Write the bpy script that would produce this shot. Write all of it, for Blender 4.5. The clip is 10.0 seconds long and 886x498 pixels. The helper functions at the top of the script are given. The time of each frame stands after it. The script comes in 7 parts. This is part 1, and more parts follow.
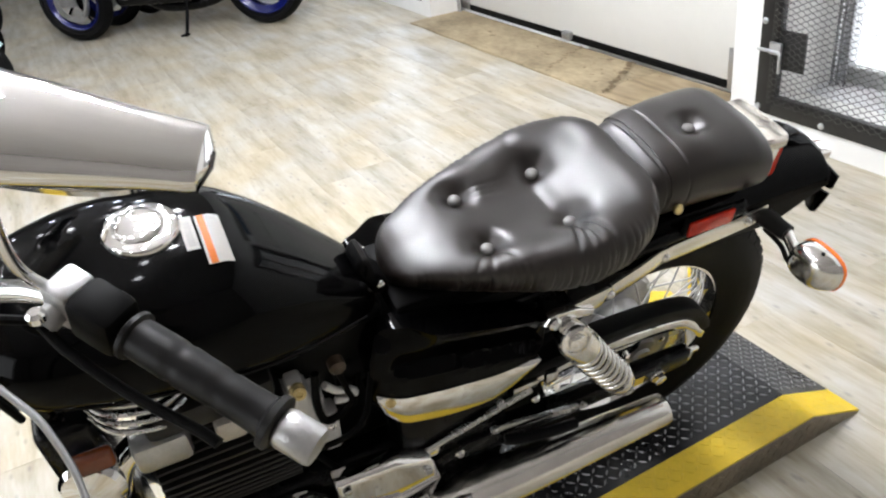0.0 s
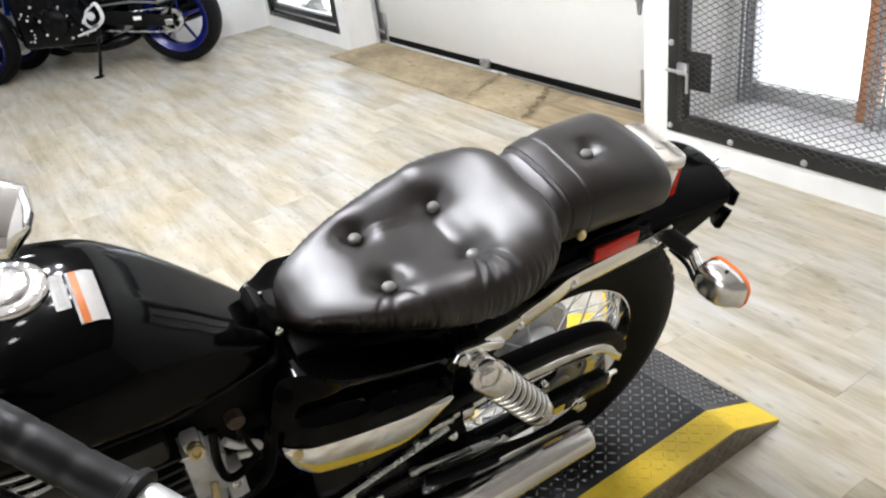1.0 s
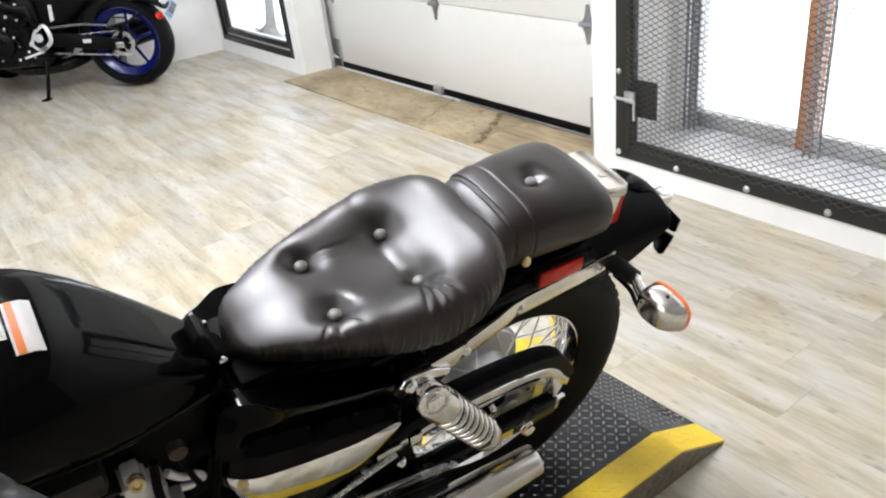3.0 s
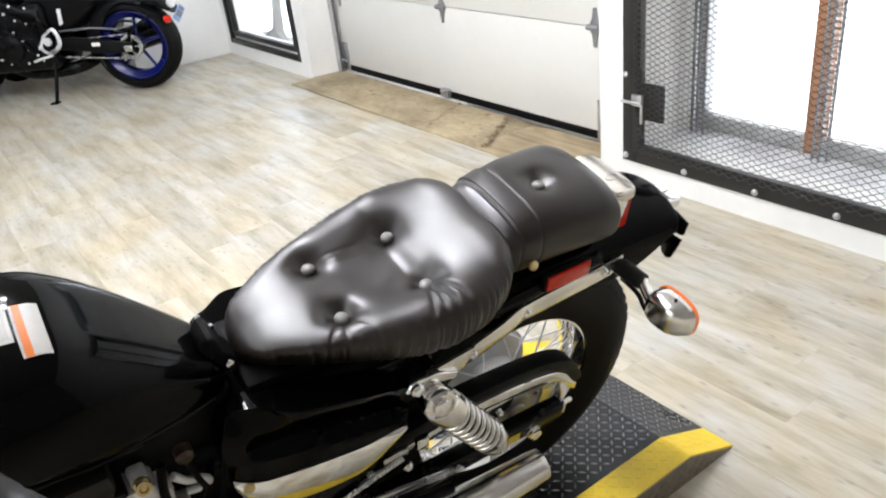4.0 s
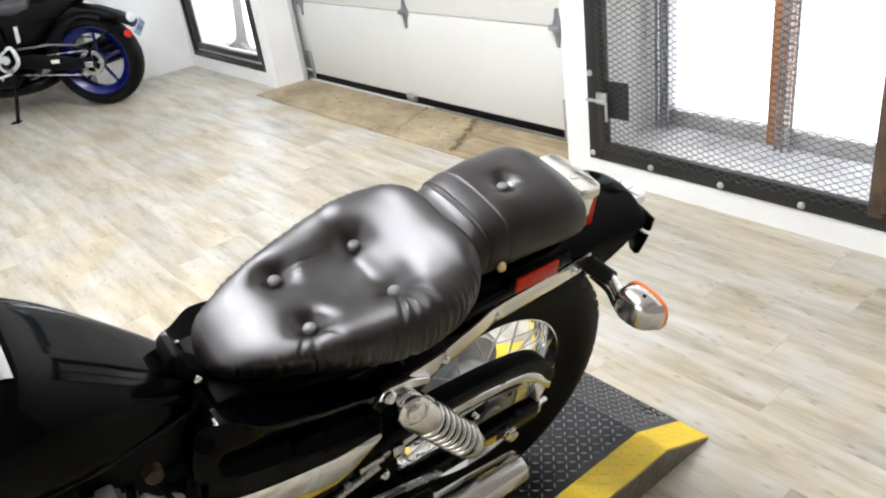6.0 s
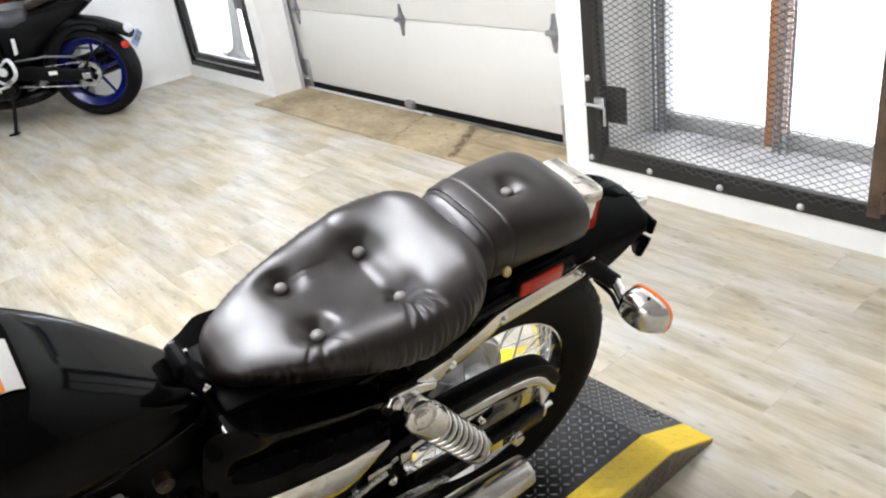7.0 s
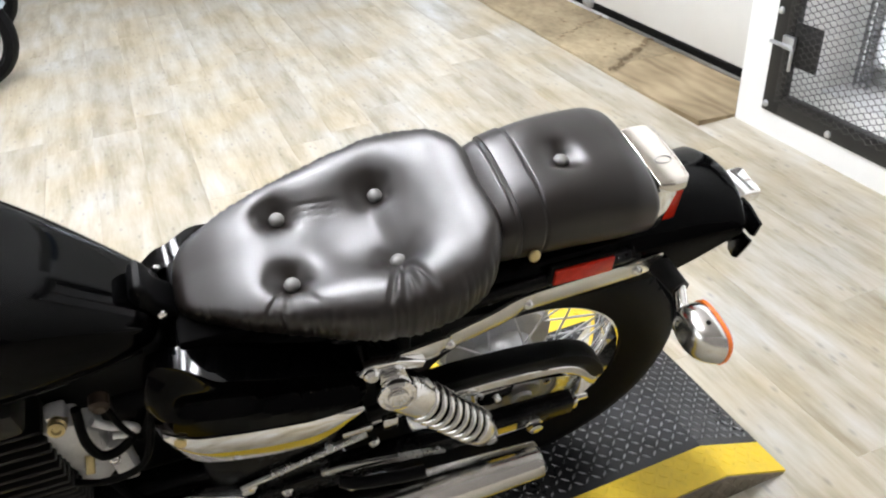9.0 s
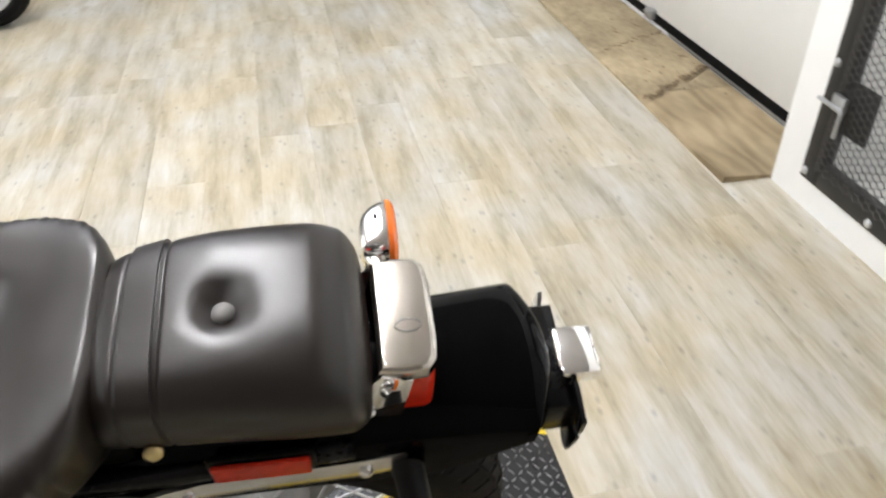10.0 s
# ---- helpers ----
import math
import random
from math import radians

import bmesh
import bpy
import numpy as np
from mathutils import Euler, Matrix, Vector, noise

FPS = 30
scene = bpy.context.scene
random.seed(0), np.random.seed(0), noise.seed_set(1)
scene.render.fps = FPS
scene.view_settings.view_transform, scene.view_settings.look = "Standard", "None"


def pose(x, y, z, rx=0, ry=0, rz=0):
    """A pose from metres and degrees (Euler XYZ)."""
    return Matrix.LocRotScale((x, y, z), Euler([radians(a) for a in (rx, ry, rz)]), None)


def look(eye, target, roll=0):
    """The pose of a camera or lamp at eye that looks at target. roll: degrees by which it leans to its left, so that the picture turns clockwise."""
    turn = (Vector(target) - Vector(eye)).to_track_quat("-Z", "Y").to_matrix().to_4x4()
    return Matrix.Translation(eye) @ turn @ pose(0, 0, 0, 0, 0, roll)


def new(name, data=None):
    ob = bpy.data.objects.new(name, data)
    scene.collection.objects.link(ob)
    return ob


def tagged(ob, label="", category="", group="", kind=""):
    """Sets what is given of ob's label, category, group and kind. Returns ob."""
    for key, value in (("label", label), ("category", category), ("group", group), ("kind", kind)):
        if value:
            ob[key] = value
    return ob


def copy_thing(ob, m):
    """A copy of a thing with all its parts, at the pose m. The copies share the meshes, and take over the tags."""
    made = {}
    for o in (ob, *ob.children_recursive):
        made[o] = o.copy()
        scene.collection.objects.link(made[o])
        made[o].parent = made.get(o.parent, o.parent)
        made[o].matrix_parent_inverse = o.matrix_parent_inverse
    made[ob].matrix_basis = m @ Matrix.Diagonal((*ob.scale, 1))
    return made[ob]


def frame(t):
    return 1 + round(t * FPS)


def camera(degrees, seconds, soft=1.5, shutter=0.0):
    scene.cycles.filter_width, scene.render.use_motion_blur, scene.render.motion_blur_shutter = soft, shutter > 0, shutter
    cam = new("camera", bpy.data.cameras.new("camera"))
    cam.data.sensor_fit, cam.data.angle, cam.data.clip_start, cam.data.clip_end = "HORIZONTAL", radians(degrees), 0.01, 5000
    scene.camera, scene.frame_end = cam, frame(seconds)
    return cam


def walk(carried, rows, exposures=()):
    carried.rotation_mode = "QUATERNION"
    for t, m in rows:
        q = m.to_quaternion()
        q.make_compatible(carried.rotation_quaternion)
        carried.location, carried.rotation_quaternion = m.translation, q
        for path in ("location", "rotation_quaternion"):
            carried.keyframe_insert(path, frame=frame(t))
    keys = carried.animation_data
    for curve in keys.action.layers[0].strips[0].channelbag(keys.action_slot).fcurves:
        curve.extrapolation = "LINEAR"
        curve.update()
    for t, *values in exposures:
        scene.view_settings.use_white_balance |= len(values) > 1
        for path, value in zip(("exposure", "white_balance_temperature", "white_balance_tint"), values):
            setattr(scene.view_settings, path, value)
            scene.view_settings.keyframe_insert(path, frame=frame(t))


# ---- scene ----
cam = camera(59.5, 10.0, soft=2.1, shutter=0.18)
PATH = [
    (0, (0.835, -0.824, 1.314), (-0.736, -0.1, 0.309), -7.7),
    (0.5, (0.836, -0.783, 1.298), (-0.688, 0.016, 0.279), -8.1),
    (1, (0.835, -0.761, 1.304), (-0.682, 0.119, 0.343), -8.3),
    (1.5, (0.844, -0.752, 1.316), (-0.658, 0.212, 0.413), -7.3),
    (2, (0.849, -0.751, 1.314), (-0.633, 0.231, 0.398), -7.1),
    (2.5, (0.851, -0.751, 1.312), (-0.618, 0.243, 0.388), -6.7),
    (4, (0.848, -0.75, 1.311), (-0.638, 0.23, 0.399), -6.9),
    (4.5, (0.847, -0.749, 1.309), (-0.617, 0.25, 0.383), -6.3),
    (5, (0.847, -0.747, 1.307), (-0.626, 0.241, 0.384), -6.5),
    (5.5, (0.852, -0.738, 1.307), (-0.603, 0.28, 0.387), -7.7),
    (7, (0.849, -0.75, 1.311), (-0.602, 0.295, 0.415), -9.0),
    (7.5, (0.822, -0.788, 1.304), (-0.57, 0.319, 0.389), -10.9),
    (7.6, (0.822, -0.799, 1.299), (-0.55, 0.333, 0.385), -11.3),
    (8, (0.809, -0.776, 1.296), (-0.646, 0.284, 0.424), -9.2),
    (8.2, (0.81, -0.716, 1.289), (-0.746, 0.199, 0.428), -10.4),
    (8.5, (0.817, -0.608, 1.303), (-0.827, 0.048, 0.372), -4.8),
    (8.6, (0.825, -0.575, 1.315), (-0.78, 0.052, 0.299), -3.4),
    (9, (0.787, -0.466, 1.302), (-0.773, 0.116, 0.194), -4.3),
    (9.3, (0.709, -0.35, 1.252), (-0.835, 0.145, 0.082), -4.6),
    (9.5, (0.649, -0.238, 1.248), (-0.978, 0.203, 0.172), 1.8),
    (9.7, (0.608, -0.115, 1.272), (-0.974, 0.315, 0.128), -2.1),
    (9.8, (0.593, -0.043, 1.26), (-0.967, 0.414, 0.095), -4.2),
    (10, (0.538, 0.074, 1.256), (-1.056, 0.424, 0.1), 0.1),
]
walk(cam, [(t, look(eye, target, roll)) for t, eye, target, roll in PATH], [(0, -0.05, 6500, 10), (7.0, -0.05, 6500, 10), (9.0, -0.05, 6500, 10), (9.4, -0.34, 6600, 10), (10, -0.27, 6750, 10)])

# ---- light ----
scene.view_settings.exposure = 0.0
world = bpy.data.worlds.new("world")
scene.world = world
world.use_nodes = True
wn = world.node_tree
sky = wn.nodes.new("ShaderNodeTexSky")
sky.sky_type, sky.sun_disc = "NISHITA", False
sky.sun_elevation, sky.sun_rotation = radians(38), radians(150)
wn.links.new(sky.outputs[0], wn.nodes["Background"].inputs[0])
wn.nodes["Background"].inputs[1].default_value = 0.12


def area_lamp(name, at, target, sx, sy, power, color=(1, 1, 1)):
    d = bpy.data.lights.new(name, "AREA")
    d.shape, d.size, d.size_y, d.energy, d.color = "RECTANGLE", sx, sy, power, color
    ob = new(name, d)
    ob.matrix_world = look(at, target)
    return ob


# fill lamp added behind the walk, in an assumed, unseen shop front
area_lamp("fill_assumed_shopfront", (-0.9, -4.42, 1.55), (-0.9, 0, 1.2), 4.4, 2.0, 25, (0.94, 0.97, 1.0))
# daylight through the side window
area_lamp("daylight_side_window", (-5.35, 2.17, 1.05), (-4.6, 0.4, 0.2), 1.2, 1.6, 22, (0.82, 0.95, 1.15))

# ---- materials ----
def mat(name, color, rough=0.5, metal=0.0, var=0.0, scale=20.0, bump=0.0, bscale=200.0, coat=0.0, rvar=0.0, tint=None, stretch=(1, 1, 1), spec=0.5):
    """A surface: colour with two scales of variation, roughness wear and a fine relief."""
    m = bpy.data.materials.new(name)
    m.use_nodes = True
    n, l = m.node_tree.nodes, m.node_tree.links
    b = n["Principled BSDF"]
    b.inputs["Base Color"].default_value = (*color, 1)
    b.inputs["Roughness"].default_value, b.inputs["Metallic"].default_value = rough, metal
    b.inputs["Coat Weight"].default_value = coat
    b.inputs["Coat Roughness"].default_value = 0.03
    b.inputs["Specular IOR Level"].default_value = spec
    tc = n.new("ShaderNodeTexCoord")
    mp = n.new("ShaderNodeMapping")
    mp.inputs["Scale"].default_value = stretch
    l.new(tc.outputs["Object"], mp.inputs[0])
    if var or rvar:
        big = n.new("ShaderNodeTexNoise")
        big.inputs["Scale"].default_value, big.inputs["Detail"].default_value = scale, 6
        small = n.new("ShaderNodeTexNoise")
        small.inputs["Scale"].default_value, small.inputs["Detail"].default_value = scale * 9, 4
        l.new(mp.outputs[0], big.inputs[0])
        l.new(mp.outputs[0], small.inputs[0])
        mix = n.new("ShaderNodeMath")
        mix.operation = "ADD"
        half = n.new("ShaderNodeMath")
        half.operation, half.inputs[1].default_value = "MULTIPLY", 0.45
        l.new(small.outputs[0], half.inputs[0])
        l.new(big.outputs[0], mix.inputs[0])
        l.new(half.outputs[0], mix.inputs[1])
        if var:
            r = n.new("ShaderNodeValToRGB")
            t = tint or color
            r.color_ramp.elements[0].position, r.color_ramp.elements[1].position = 0.45, 1.0
            r.color_ramp.elements[0].color = (*[max(0, c * (1 - var)) for c in t], 1)
            r.color_ramp.elements[1].color = (*[min(1, c * (1 + var)) for c in color], 1)
            l.new(mix.outputs[0], r.inputs[0])
            l.new(r.outputs[0], b.inputs["Base Color"])
        if rvar:
            q = n.new("ShaderNodeMapRange")
            q.inputs["From Min"].default_value, q.inputs["From Max"].default_value = 0.45, 1.0
            q.inputs["To Min"].default_value, q.inputs["To Max"].default_value = max(0.02, rough - rvar), min(1, rough + rvar)
            l.new(mix.outputs[0], q.inputs[0])
            l.new(q.outputs[0], b.inputs["Roughness"])
    if bump:
        t = n.new("ShaderNodeTexNoise")
        t.inputs["Scale"].default_value, t.inputs["Detail"].default_value = bscale, 5
        l.new(mp.outputs[0], t.inputs[0])
        u = n.new("ShaderNodeBump")
        u.inputs["Strength"].default_value, u.inputs["Distance"].default_value = bump, 0.002
        l.new(t.outputs[0], u.inputs["Height"])
        l.new(u.outputs[0], b.inputs["Normal"])
    return m


def glow(name, color, strength):
    m = bpy.data.materials.new(name)
    m.use_nodes = True
    b = m.node_tree.nodes["Principled BSDF"]
    b.inputs["Base Color"].default_value = (*color, 1)
    b.inputs["Emission Color"].default_value = (*color, 1)
    b.inputs["Emission Strength"].default_value = strength
    return m


def glass(name, color=(1, 1, 1), rough=0.0):
    m = bpy.data.materials.new(name)
    m.use_nodes = True
    b = m.node_tree.nodes["Principled BSDF"]
    b.inputs["Base Color"].default_value = (*color, 1)
    b.inputs["Roughness"].default_value = rough
    b.inputs["Transmission Weight"].default_value = 1.0
    b.inputs["IOR"].default_value = 1.45
    return m


def plank_material():
    """Vinyl planks with a pale oak grain along x; each plank its own shade."""
    m = bpy.data.materials.new("oak_vinyl")
    m.use_nodes = True
    n, l = m.node_tree.nodes, m.node_tree.links
    b = n["Principled BSDF"]
    tc, info = n.new("ShaderNodeTexCoord"), n.new("ShaderNodeObjectInfo")
    off = n.new("ShaderNodeVectorMath")
    off.operation = "MULTIPLY_ADD"
    comb = n.new("ShaderNodeCombineXYZ")
    l.new(info.outputs["Random"], comb.inputs[0])
    l.new(info.outputs["Random"], comb.inputs[1])
    off.inputs[1].default_value = (37, 53, 0)
    l.new(comb.outputs[0], off.inputs[0])
    l.new(tc.outputs["Object"], off.inputs[2])
    mp = n.new("ShaderNodeMapping")
    mp.inputs["Scale"].default_value = (1.7, 10.0, 1)
    l.new(off.outputs[0], mp.inputs[0])
    grain = n.new("ShaderNodeTexNoise")
    grain.inputs["Scale"].default_value, grain.inputs["Detail"].default_value, grain.inputs["Distortion"].default_value = 1.5, 8, 0.15
    l.new(mp.outputs[0], grain.inputs[0])
    fine = n.new("ShaderNodeTexNoise")
    fine.inputs["Scale"].default_value, fine.inputs["Detail"].default_value = 9, 6
    l.new(mp.outputs[0], fine.inputs[0])
    ramp = n.new("ShaderNodeValToRGB")
    e = ramp.color_ramp.elements
    e[0].position, e[0].color = 0.33, (0.330, 0.298, 0.225, 1)
    e[1].position, e[1].color = 0.68, (0.590, 0.588, 0.570, 1)
    k = e.new(0.5)
    k.color = (0.478, 0.455, 0.390, 1)
    add = n.new("ShaderNodeMath")
    add.operation, add.inputs[1].default_value = "MULTIPLY_ADD", 0.75
    q = n.new("ShaderNodeMath")
    q.operation, q.inputs[1].default_value = "MULTIPLY", 0.25
    l.new(fine.outputs[0], q.inputs[0])
    l.new(grain.outputs[0], add.inputs[0])
    l.new(q.outputs[0], add.inputs[2])
    l.new(add.outputs[0], ramp.inputs[0])
    shade = n.new("ShaderNodeMapRange")
    shade.inputs["To Min"].default_value, shade.inputs["To Max"].default_value = 0.88, 1.08
    l.new(info.outputs["Random"], shade.inputs[0])
    mul = n.new("ShaderNodeVectorMath")
    mul.operation = "SCALE"
    l.new(ramp.outputs[0], mul.inputs[0])
    l.new(shade.outputs[0], mul.inputs["Scale"])
    # broad worn and yellowed patches over the whole floor
    geo, blot = n.new("ShaderNodeNewGeometry"), n.new("ShaderNodeTexNoise")
    blot.inputs["Scale"].default_value, blot.inputs["Detail"].default_value = 3.2, 7
    l.new(geo.outputs["Position"], blot.inputs[0])
    br = n.new("ShaderNodeValToRGB")
    br.color_ramp.elements[0].position, br.color_ramp.elements[0].color = 0.38, (0.96, 0.88, 0.73, 1)
    br.color_ramp.elements[1].position, br.color_ramp.elements[1].color = 0.62, (1.0, 1.0, 1.0, 1)
    l.new(blot.outputs[0], br.inputs[0])
    wash = n.new("ShaderNodeVectorMath")
    wash.operation = "MULTIPLY"
    l.new(mul.outputs[0], wash.inputs[0])
    l.new(br.outputs[0], wash.inputs[1])
    # scattered small grey knots
    km, knot, kr = n.new("ShaderNodeMapping"), n.new("ShaderNodeTexVoronoi"), n.new("ShaderNodeValToRGB")
    km.inputs["Scale"].default_value = (2.6, 6.0, 1)
    l.new(off.outputs[0], km.inputs[0])
    l.new(km.outputs[0], knot.inputs["Vector"])
    kr.color_ramp.elements[0].position, kr.color_ramp.elements[0].color = 0.05, (0.70, 0.70, 0.74, 1)
    kr.color_ramp.elements[1].position, kr.color_ramp.elements[1].color = 0.22, (1, 1, 1, 1)
    l.new(knot.outputs["Distance"], kr.inputs[0])
    dab = n.new("ShaderNodeVectorMath")
    dab.operation = "MULTIPLY"
    l.new(wash.outputs[0], dab.inputs[0])
    l.new(kr.outputs[0], dab.inputs[1])
    l.new(dab.outputs[0], b.inputs["Base Color"])
    rr = n.new("ShaderNodeMapRange")
    rr.inputs["To Min"].default_value, rr.inputs["To Max"].default_value = 0.30, 0.48
    l.new(fine.outputs[0], rr.inputs[0])
    l.new(rr.outputs[0], b.inputs["Roughness"])
    u = n.new("ShaderNodeBump")
    u.inputs["Strength"].default_value, u.inputs["Distance"].default_value = 0.25, 0.001
    l.new(add.outputs[0], u.inputs["Height"])
    l.new(u.outputs[0], b.inputs["Normal"])
    return m


def grain_board(name, dark, light, scale, wander, rough):
    """Rotary-cut board: wandering growth rings with dirt on top."""
    m = mat(name, light, rough, bump=0.4, bscale=60)
    n, l = m.node_tree.nodes, m.node_tree.links
    tc, mp = n.new("ShaderNodeTexCoord"), n.new("ShaderNodeMapping")
    mp.inputs["Scale"].default_value = (0.45, 1, 1)
    l.new(tc.outputs["Object"], mp.inputs[0])
    wave = n.new("ShaderNodeTexWave")
    wave.bands_direction = "Y"
    for key, v in (("Scale", scale), ("Distortion", wander), ("Detail", 3), ("Detail Scale", 0.8)):
        wave.inputs[key].default_value = v
    l.new(mp.outputs[0], wave.inputs[0])
    dirt = n.new("ShaderNodeTexNoise")
    dirt.inputs["Scale"].default_value, dirt.inputs["Detail"].default_value = 7, 8
    l.new(mp.outputs[0], dirt.inputs[0])
    mix = n.new("ShaderNodeMath")
    mix.operation, mix.inputs[1].default_value = "MULTIPLY_ADD", 0.14
    l.new(wave.outputs["Fac"], mix.inputs[0])
    l.new(dirt.outputs[0], mix.inputs[2])
    ramp = n.new("ShaderNodeValToRGB")
    ramp.color_ramp.elements[0].position, ramp.color_ramp.elements[0].color = 0.36, (*dark, 1)
    ramp.color_ramp.elements[1].position, ramp.color_ramp.elements[1].color = 0.74, (*light, 1)
    l.new(mix.outputs[0], ramp.inputs[0])
    l.new(ramp.outputs[0], n["Principled BSDF"].inputs["Base Color"])
    return m


M_PLANK = plank_material()
M_WALL = mat("white_wall_paint", (0.80, 0.80, 0.78), 0.6, var=0.05, scale=1.5, bump=0.15, bscale=300)
M_DOOR = mat("white_door_enamel", (0.64, 0.635, 0.60), 0.42, var=0.03, scale=2, bump=0.1, bscale=500)
M_CEIL = mat("pale_ceiling_paint", (0.43, 0.415, 0.405), 0.8, var=0.05, scale=2)
M_FARWALL = mat("grey_wall_paint", (0.42, 0.42, 0.41), 0.7, var=0.06, scale=1.5)
# tone of unseen walls, chosen for what tank and chrome reflect
M_CHARCOAL = mat("taupe_unseen_wall", (0.20, 0.185, 0.17), 0.8, var=0.1, scale=1.5)
M_BLACKSTEEL = mat("black_steel", (0.015, 0.0145, 0.014), 0.45, 0.2, var=0.6, scale=12, rvar=0.15, bump=0.2, bscale=120)
M_MESH = mat("worn_mesh_steel", (0.040, 0.037, 0.034), 0.5, 0.2, var=0.5, scale=14, rvar=0.1)
M_POLISH = mat("polished_satin_metal", (0.76, 0.745, 0.72), 0.20, 1.0, var=0.05, scale=12, rvar=0.05)
M_RUSTSTEEL = mat("brown_worn_steel", (0.10, 0.065, 0.045), 0.6, 0.3, var=0.5, scale=14, bump=0.3, bscale=150)
M_GALV = mat("galvanised_steel", (0.55, 0.56, 0.57), 0.38, 0.9, var=0.15, scale=15, rvar=0.1)
M_HINGE = mat("grey_hinge_steel", (0.26, 0.26, 0.27), 0.4, 0.6, var=0.3, scale=30)
M_RUBBER = mat("black_rubber", (0.0035, 0.0035, 0.0037), 0.6, var=0.25, scale=30, bump=0.25, bscale=400, spec=0.1)
M_PLY = grain_board("worn_plywood", (0.21, 0.155, 0.085), (0.42, 0.33, 0.205), 4.5, 15.0, 0.6)
M_CONC = mat("grey_concrete_sill", (0.42, 0.42, 0.41), 0.8, var=0.25, scale=6, bump=0.5, bscale=90)
# bay concrete, paled and cooled in colour for the daylight on it
M_BAYFLOOR = mat("daylit_bay_concrete", (0.78, 0.79, 0.81), 0.75, var=0.2, scale=5, tint=(0.55, 0.55, 0.55), bump=0.4, bscale=90)
M_UPRIGHT = mat("grey_perforated_steel", (0.30, 0.30, 0.31), 0.5, 0.2, var=0.3, scale=20)
M_OCHRE = mat("orange_brown_wood_post", (0.42, 0.20, 0.10), 0.55, var=0.25, scale=8, stretch=(1, 1, 0.2))
M_PLATE = mat("black_diamond_plate", (0.027, 0.0275, 0.030), 0.34, 0.40, var=0.3, scale=9, rvar=0.12, bump=0.25, bscale=160)
M_YELLOW = mat("yellow_safety_paint", (0.78, 0.55, 0.03), 0.5, var=0.14, scale=12, bump=0.25, bscale=150, rvar=0.1)
M_SIDEPLATE = mat("worn_bare_diamond_plate", (0.20, 0.17, 0.13), 0.45, 0.6, var=0.4, scale=12, bump=0.3, bscale=150)
M_CHROME = mat("chrome", (0.80, 0.79, 0.78), 0.055, 1.0, rvar=0.025, scale=10)
M_CHROME2 = mat("satin_steel", (0.55, 0.55, 0.55), 0.25, 1.0, var=0.15, scale=20, rvar=0.1)
M_FIN = mat("dark_engine_fins", (0.020, 0.019, 0.018), 0.42, 0.6, var=0.25, scale=25, rvar=0.1)
M_CARB = mat("bright_cast_metal", (0.74, 0.74, 0.74), 0.34, 0.25, var=0.15, scale=35, bump=0.2, bscale=260)
M_ALU = mat("cast_aluminium", (0.46, 0.46, 0.46), 0.38, 0.85, var=0.18, scale=25, bump=0.3, bscale=250, rvar=0.1)
M_PAINT = mat("gloss_black_paint", (0.0009, 0.0009, 0.0010), 0.075, 0.0, rvar=0.02, scale=4, spec=0.07)
M_BLACK = mat("satin_black_enamel", (0.003, 0.003, 0.0033), 0.24, 0.0, var=0.2, scale=20, rvar=0.08, spec=0.18)
M_PLASTIC = mat("black_plastic", (0.0025, 0.0025, 0.0027), 0.45, var=0.2, scale=40, bump=0.2, bscale=500, spec=0.12)
M_VINYL = mat("black_leather_vinyl", (0.0085, 0.0055, 0.0042), 0.355, var=0.15, scale=30, bump=0.05, bscale=420, rvar=0.03, spec=0.53)
# button vinyl paled to carry the highlight on its top
M_BUTTON = mat("highlit_button_vinyl", (0.17, 0.165, 0.16), 0.38, var=0.2, scale=40, spec=0.7)
M_GRIP = mat("black_grip_rubber", (0.006, 0.0056, 0.0054), 0.40, var=0.2, scale=60, bump=0.1, bscale=300, spec=0.2)
# chrome tinted with the beige that the tail cap reflects
M_CAP = mat("beige_tinted_chrome", (0.56, 0.525, 0.475), 0.16, 1.0, var=0.06, scale=15, rvar=0.04)
M_CARBDULL = mat("dull_cast_metal", (0.42, 0.39, 0.35), 0.36, 0.4, var=0.2, scale=40)
M_BROWNED = mat("browned_metal", (0.05, 0.034, 0.022), 0.45, 0.6, var=0.3, scale=60)
M_DARK = mat("matt_black_coating", (0.0022, 0.0021, 0.0021), 0.5, var=0.2, scale=40, spec=0.05)
# amber lens with the shadow on it mixed into its colour
M_DARKAMBER = mat("shaded_amber_lens", (0.14, 0.028, 0.005), 0.25, var=0.2, scale=60)
# worn steel bars, made paler than the deck to carry glints too
M_TREAD = mat("worn_glinting_tread", (0.34, 0.34, 0.35), 0.30, 0.9, var=0.5, scale=8, rvar=0.1)
M_AMBER = mat("amber_lens", (0.85, 0.17, 0.02), 0.12, coat=0.5)
M_RED = mat("red_lens", (0.55, 0.022, 0.008), 0.2, coat=0.05, spec=0.3, var=0.2, scale=90)
M_LABEL = mat("white_label_paper", (0.78, 0.77, 0.73), 0.45, var=0.04, scale=30)
M_ORANGE = mat("orange_label_print", (0.85, 0.25, 0.03), 0.45, var=0.05, scale=30)
M_BRASS = mat("yellow_passivated_steel", (0.62, 0.50, 0.25), 0.3, 1.0, var=0.15, scale=30)
M_BLUE = mat("blue_rim_enamel", (0.0025, 0.0055, 0.085), 0.25, 0.1, var=0.1, scale=15)
M_GREY = mat("grey_satin_plastic", (0.12, 0.12, 0.13), 0.35, var=0.15, scale=20)
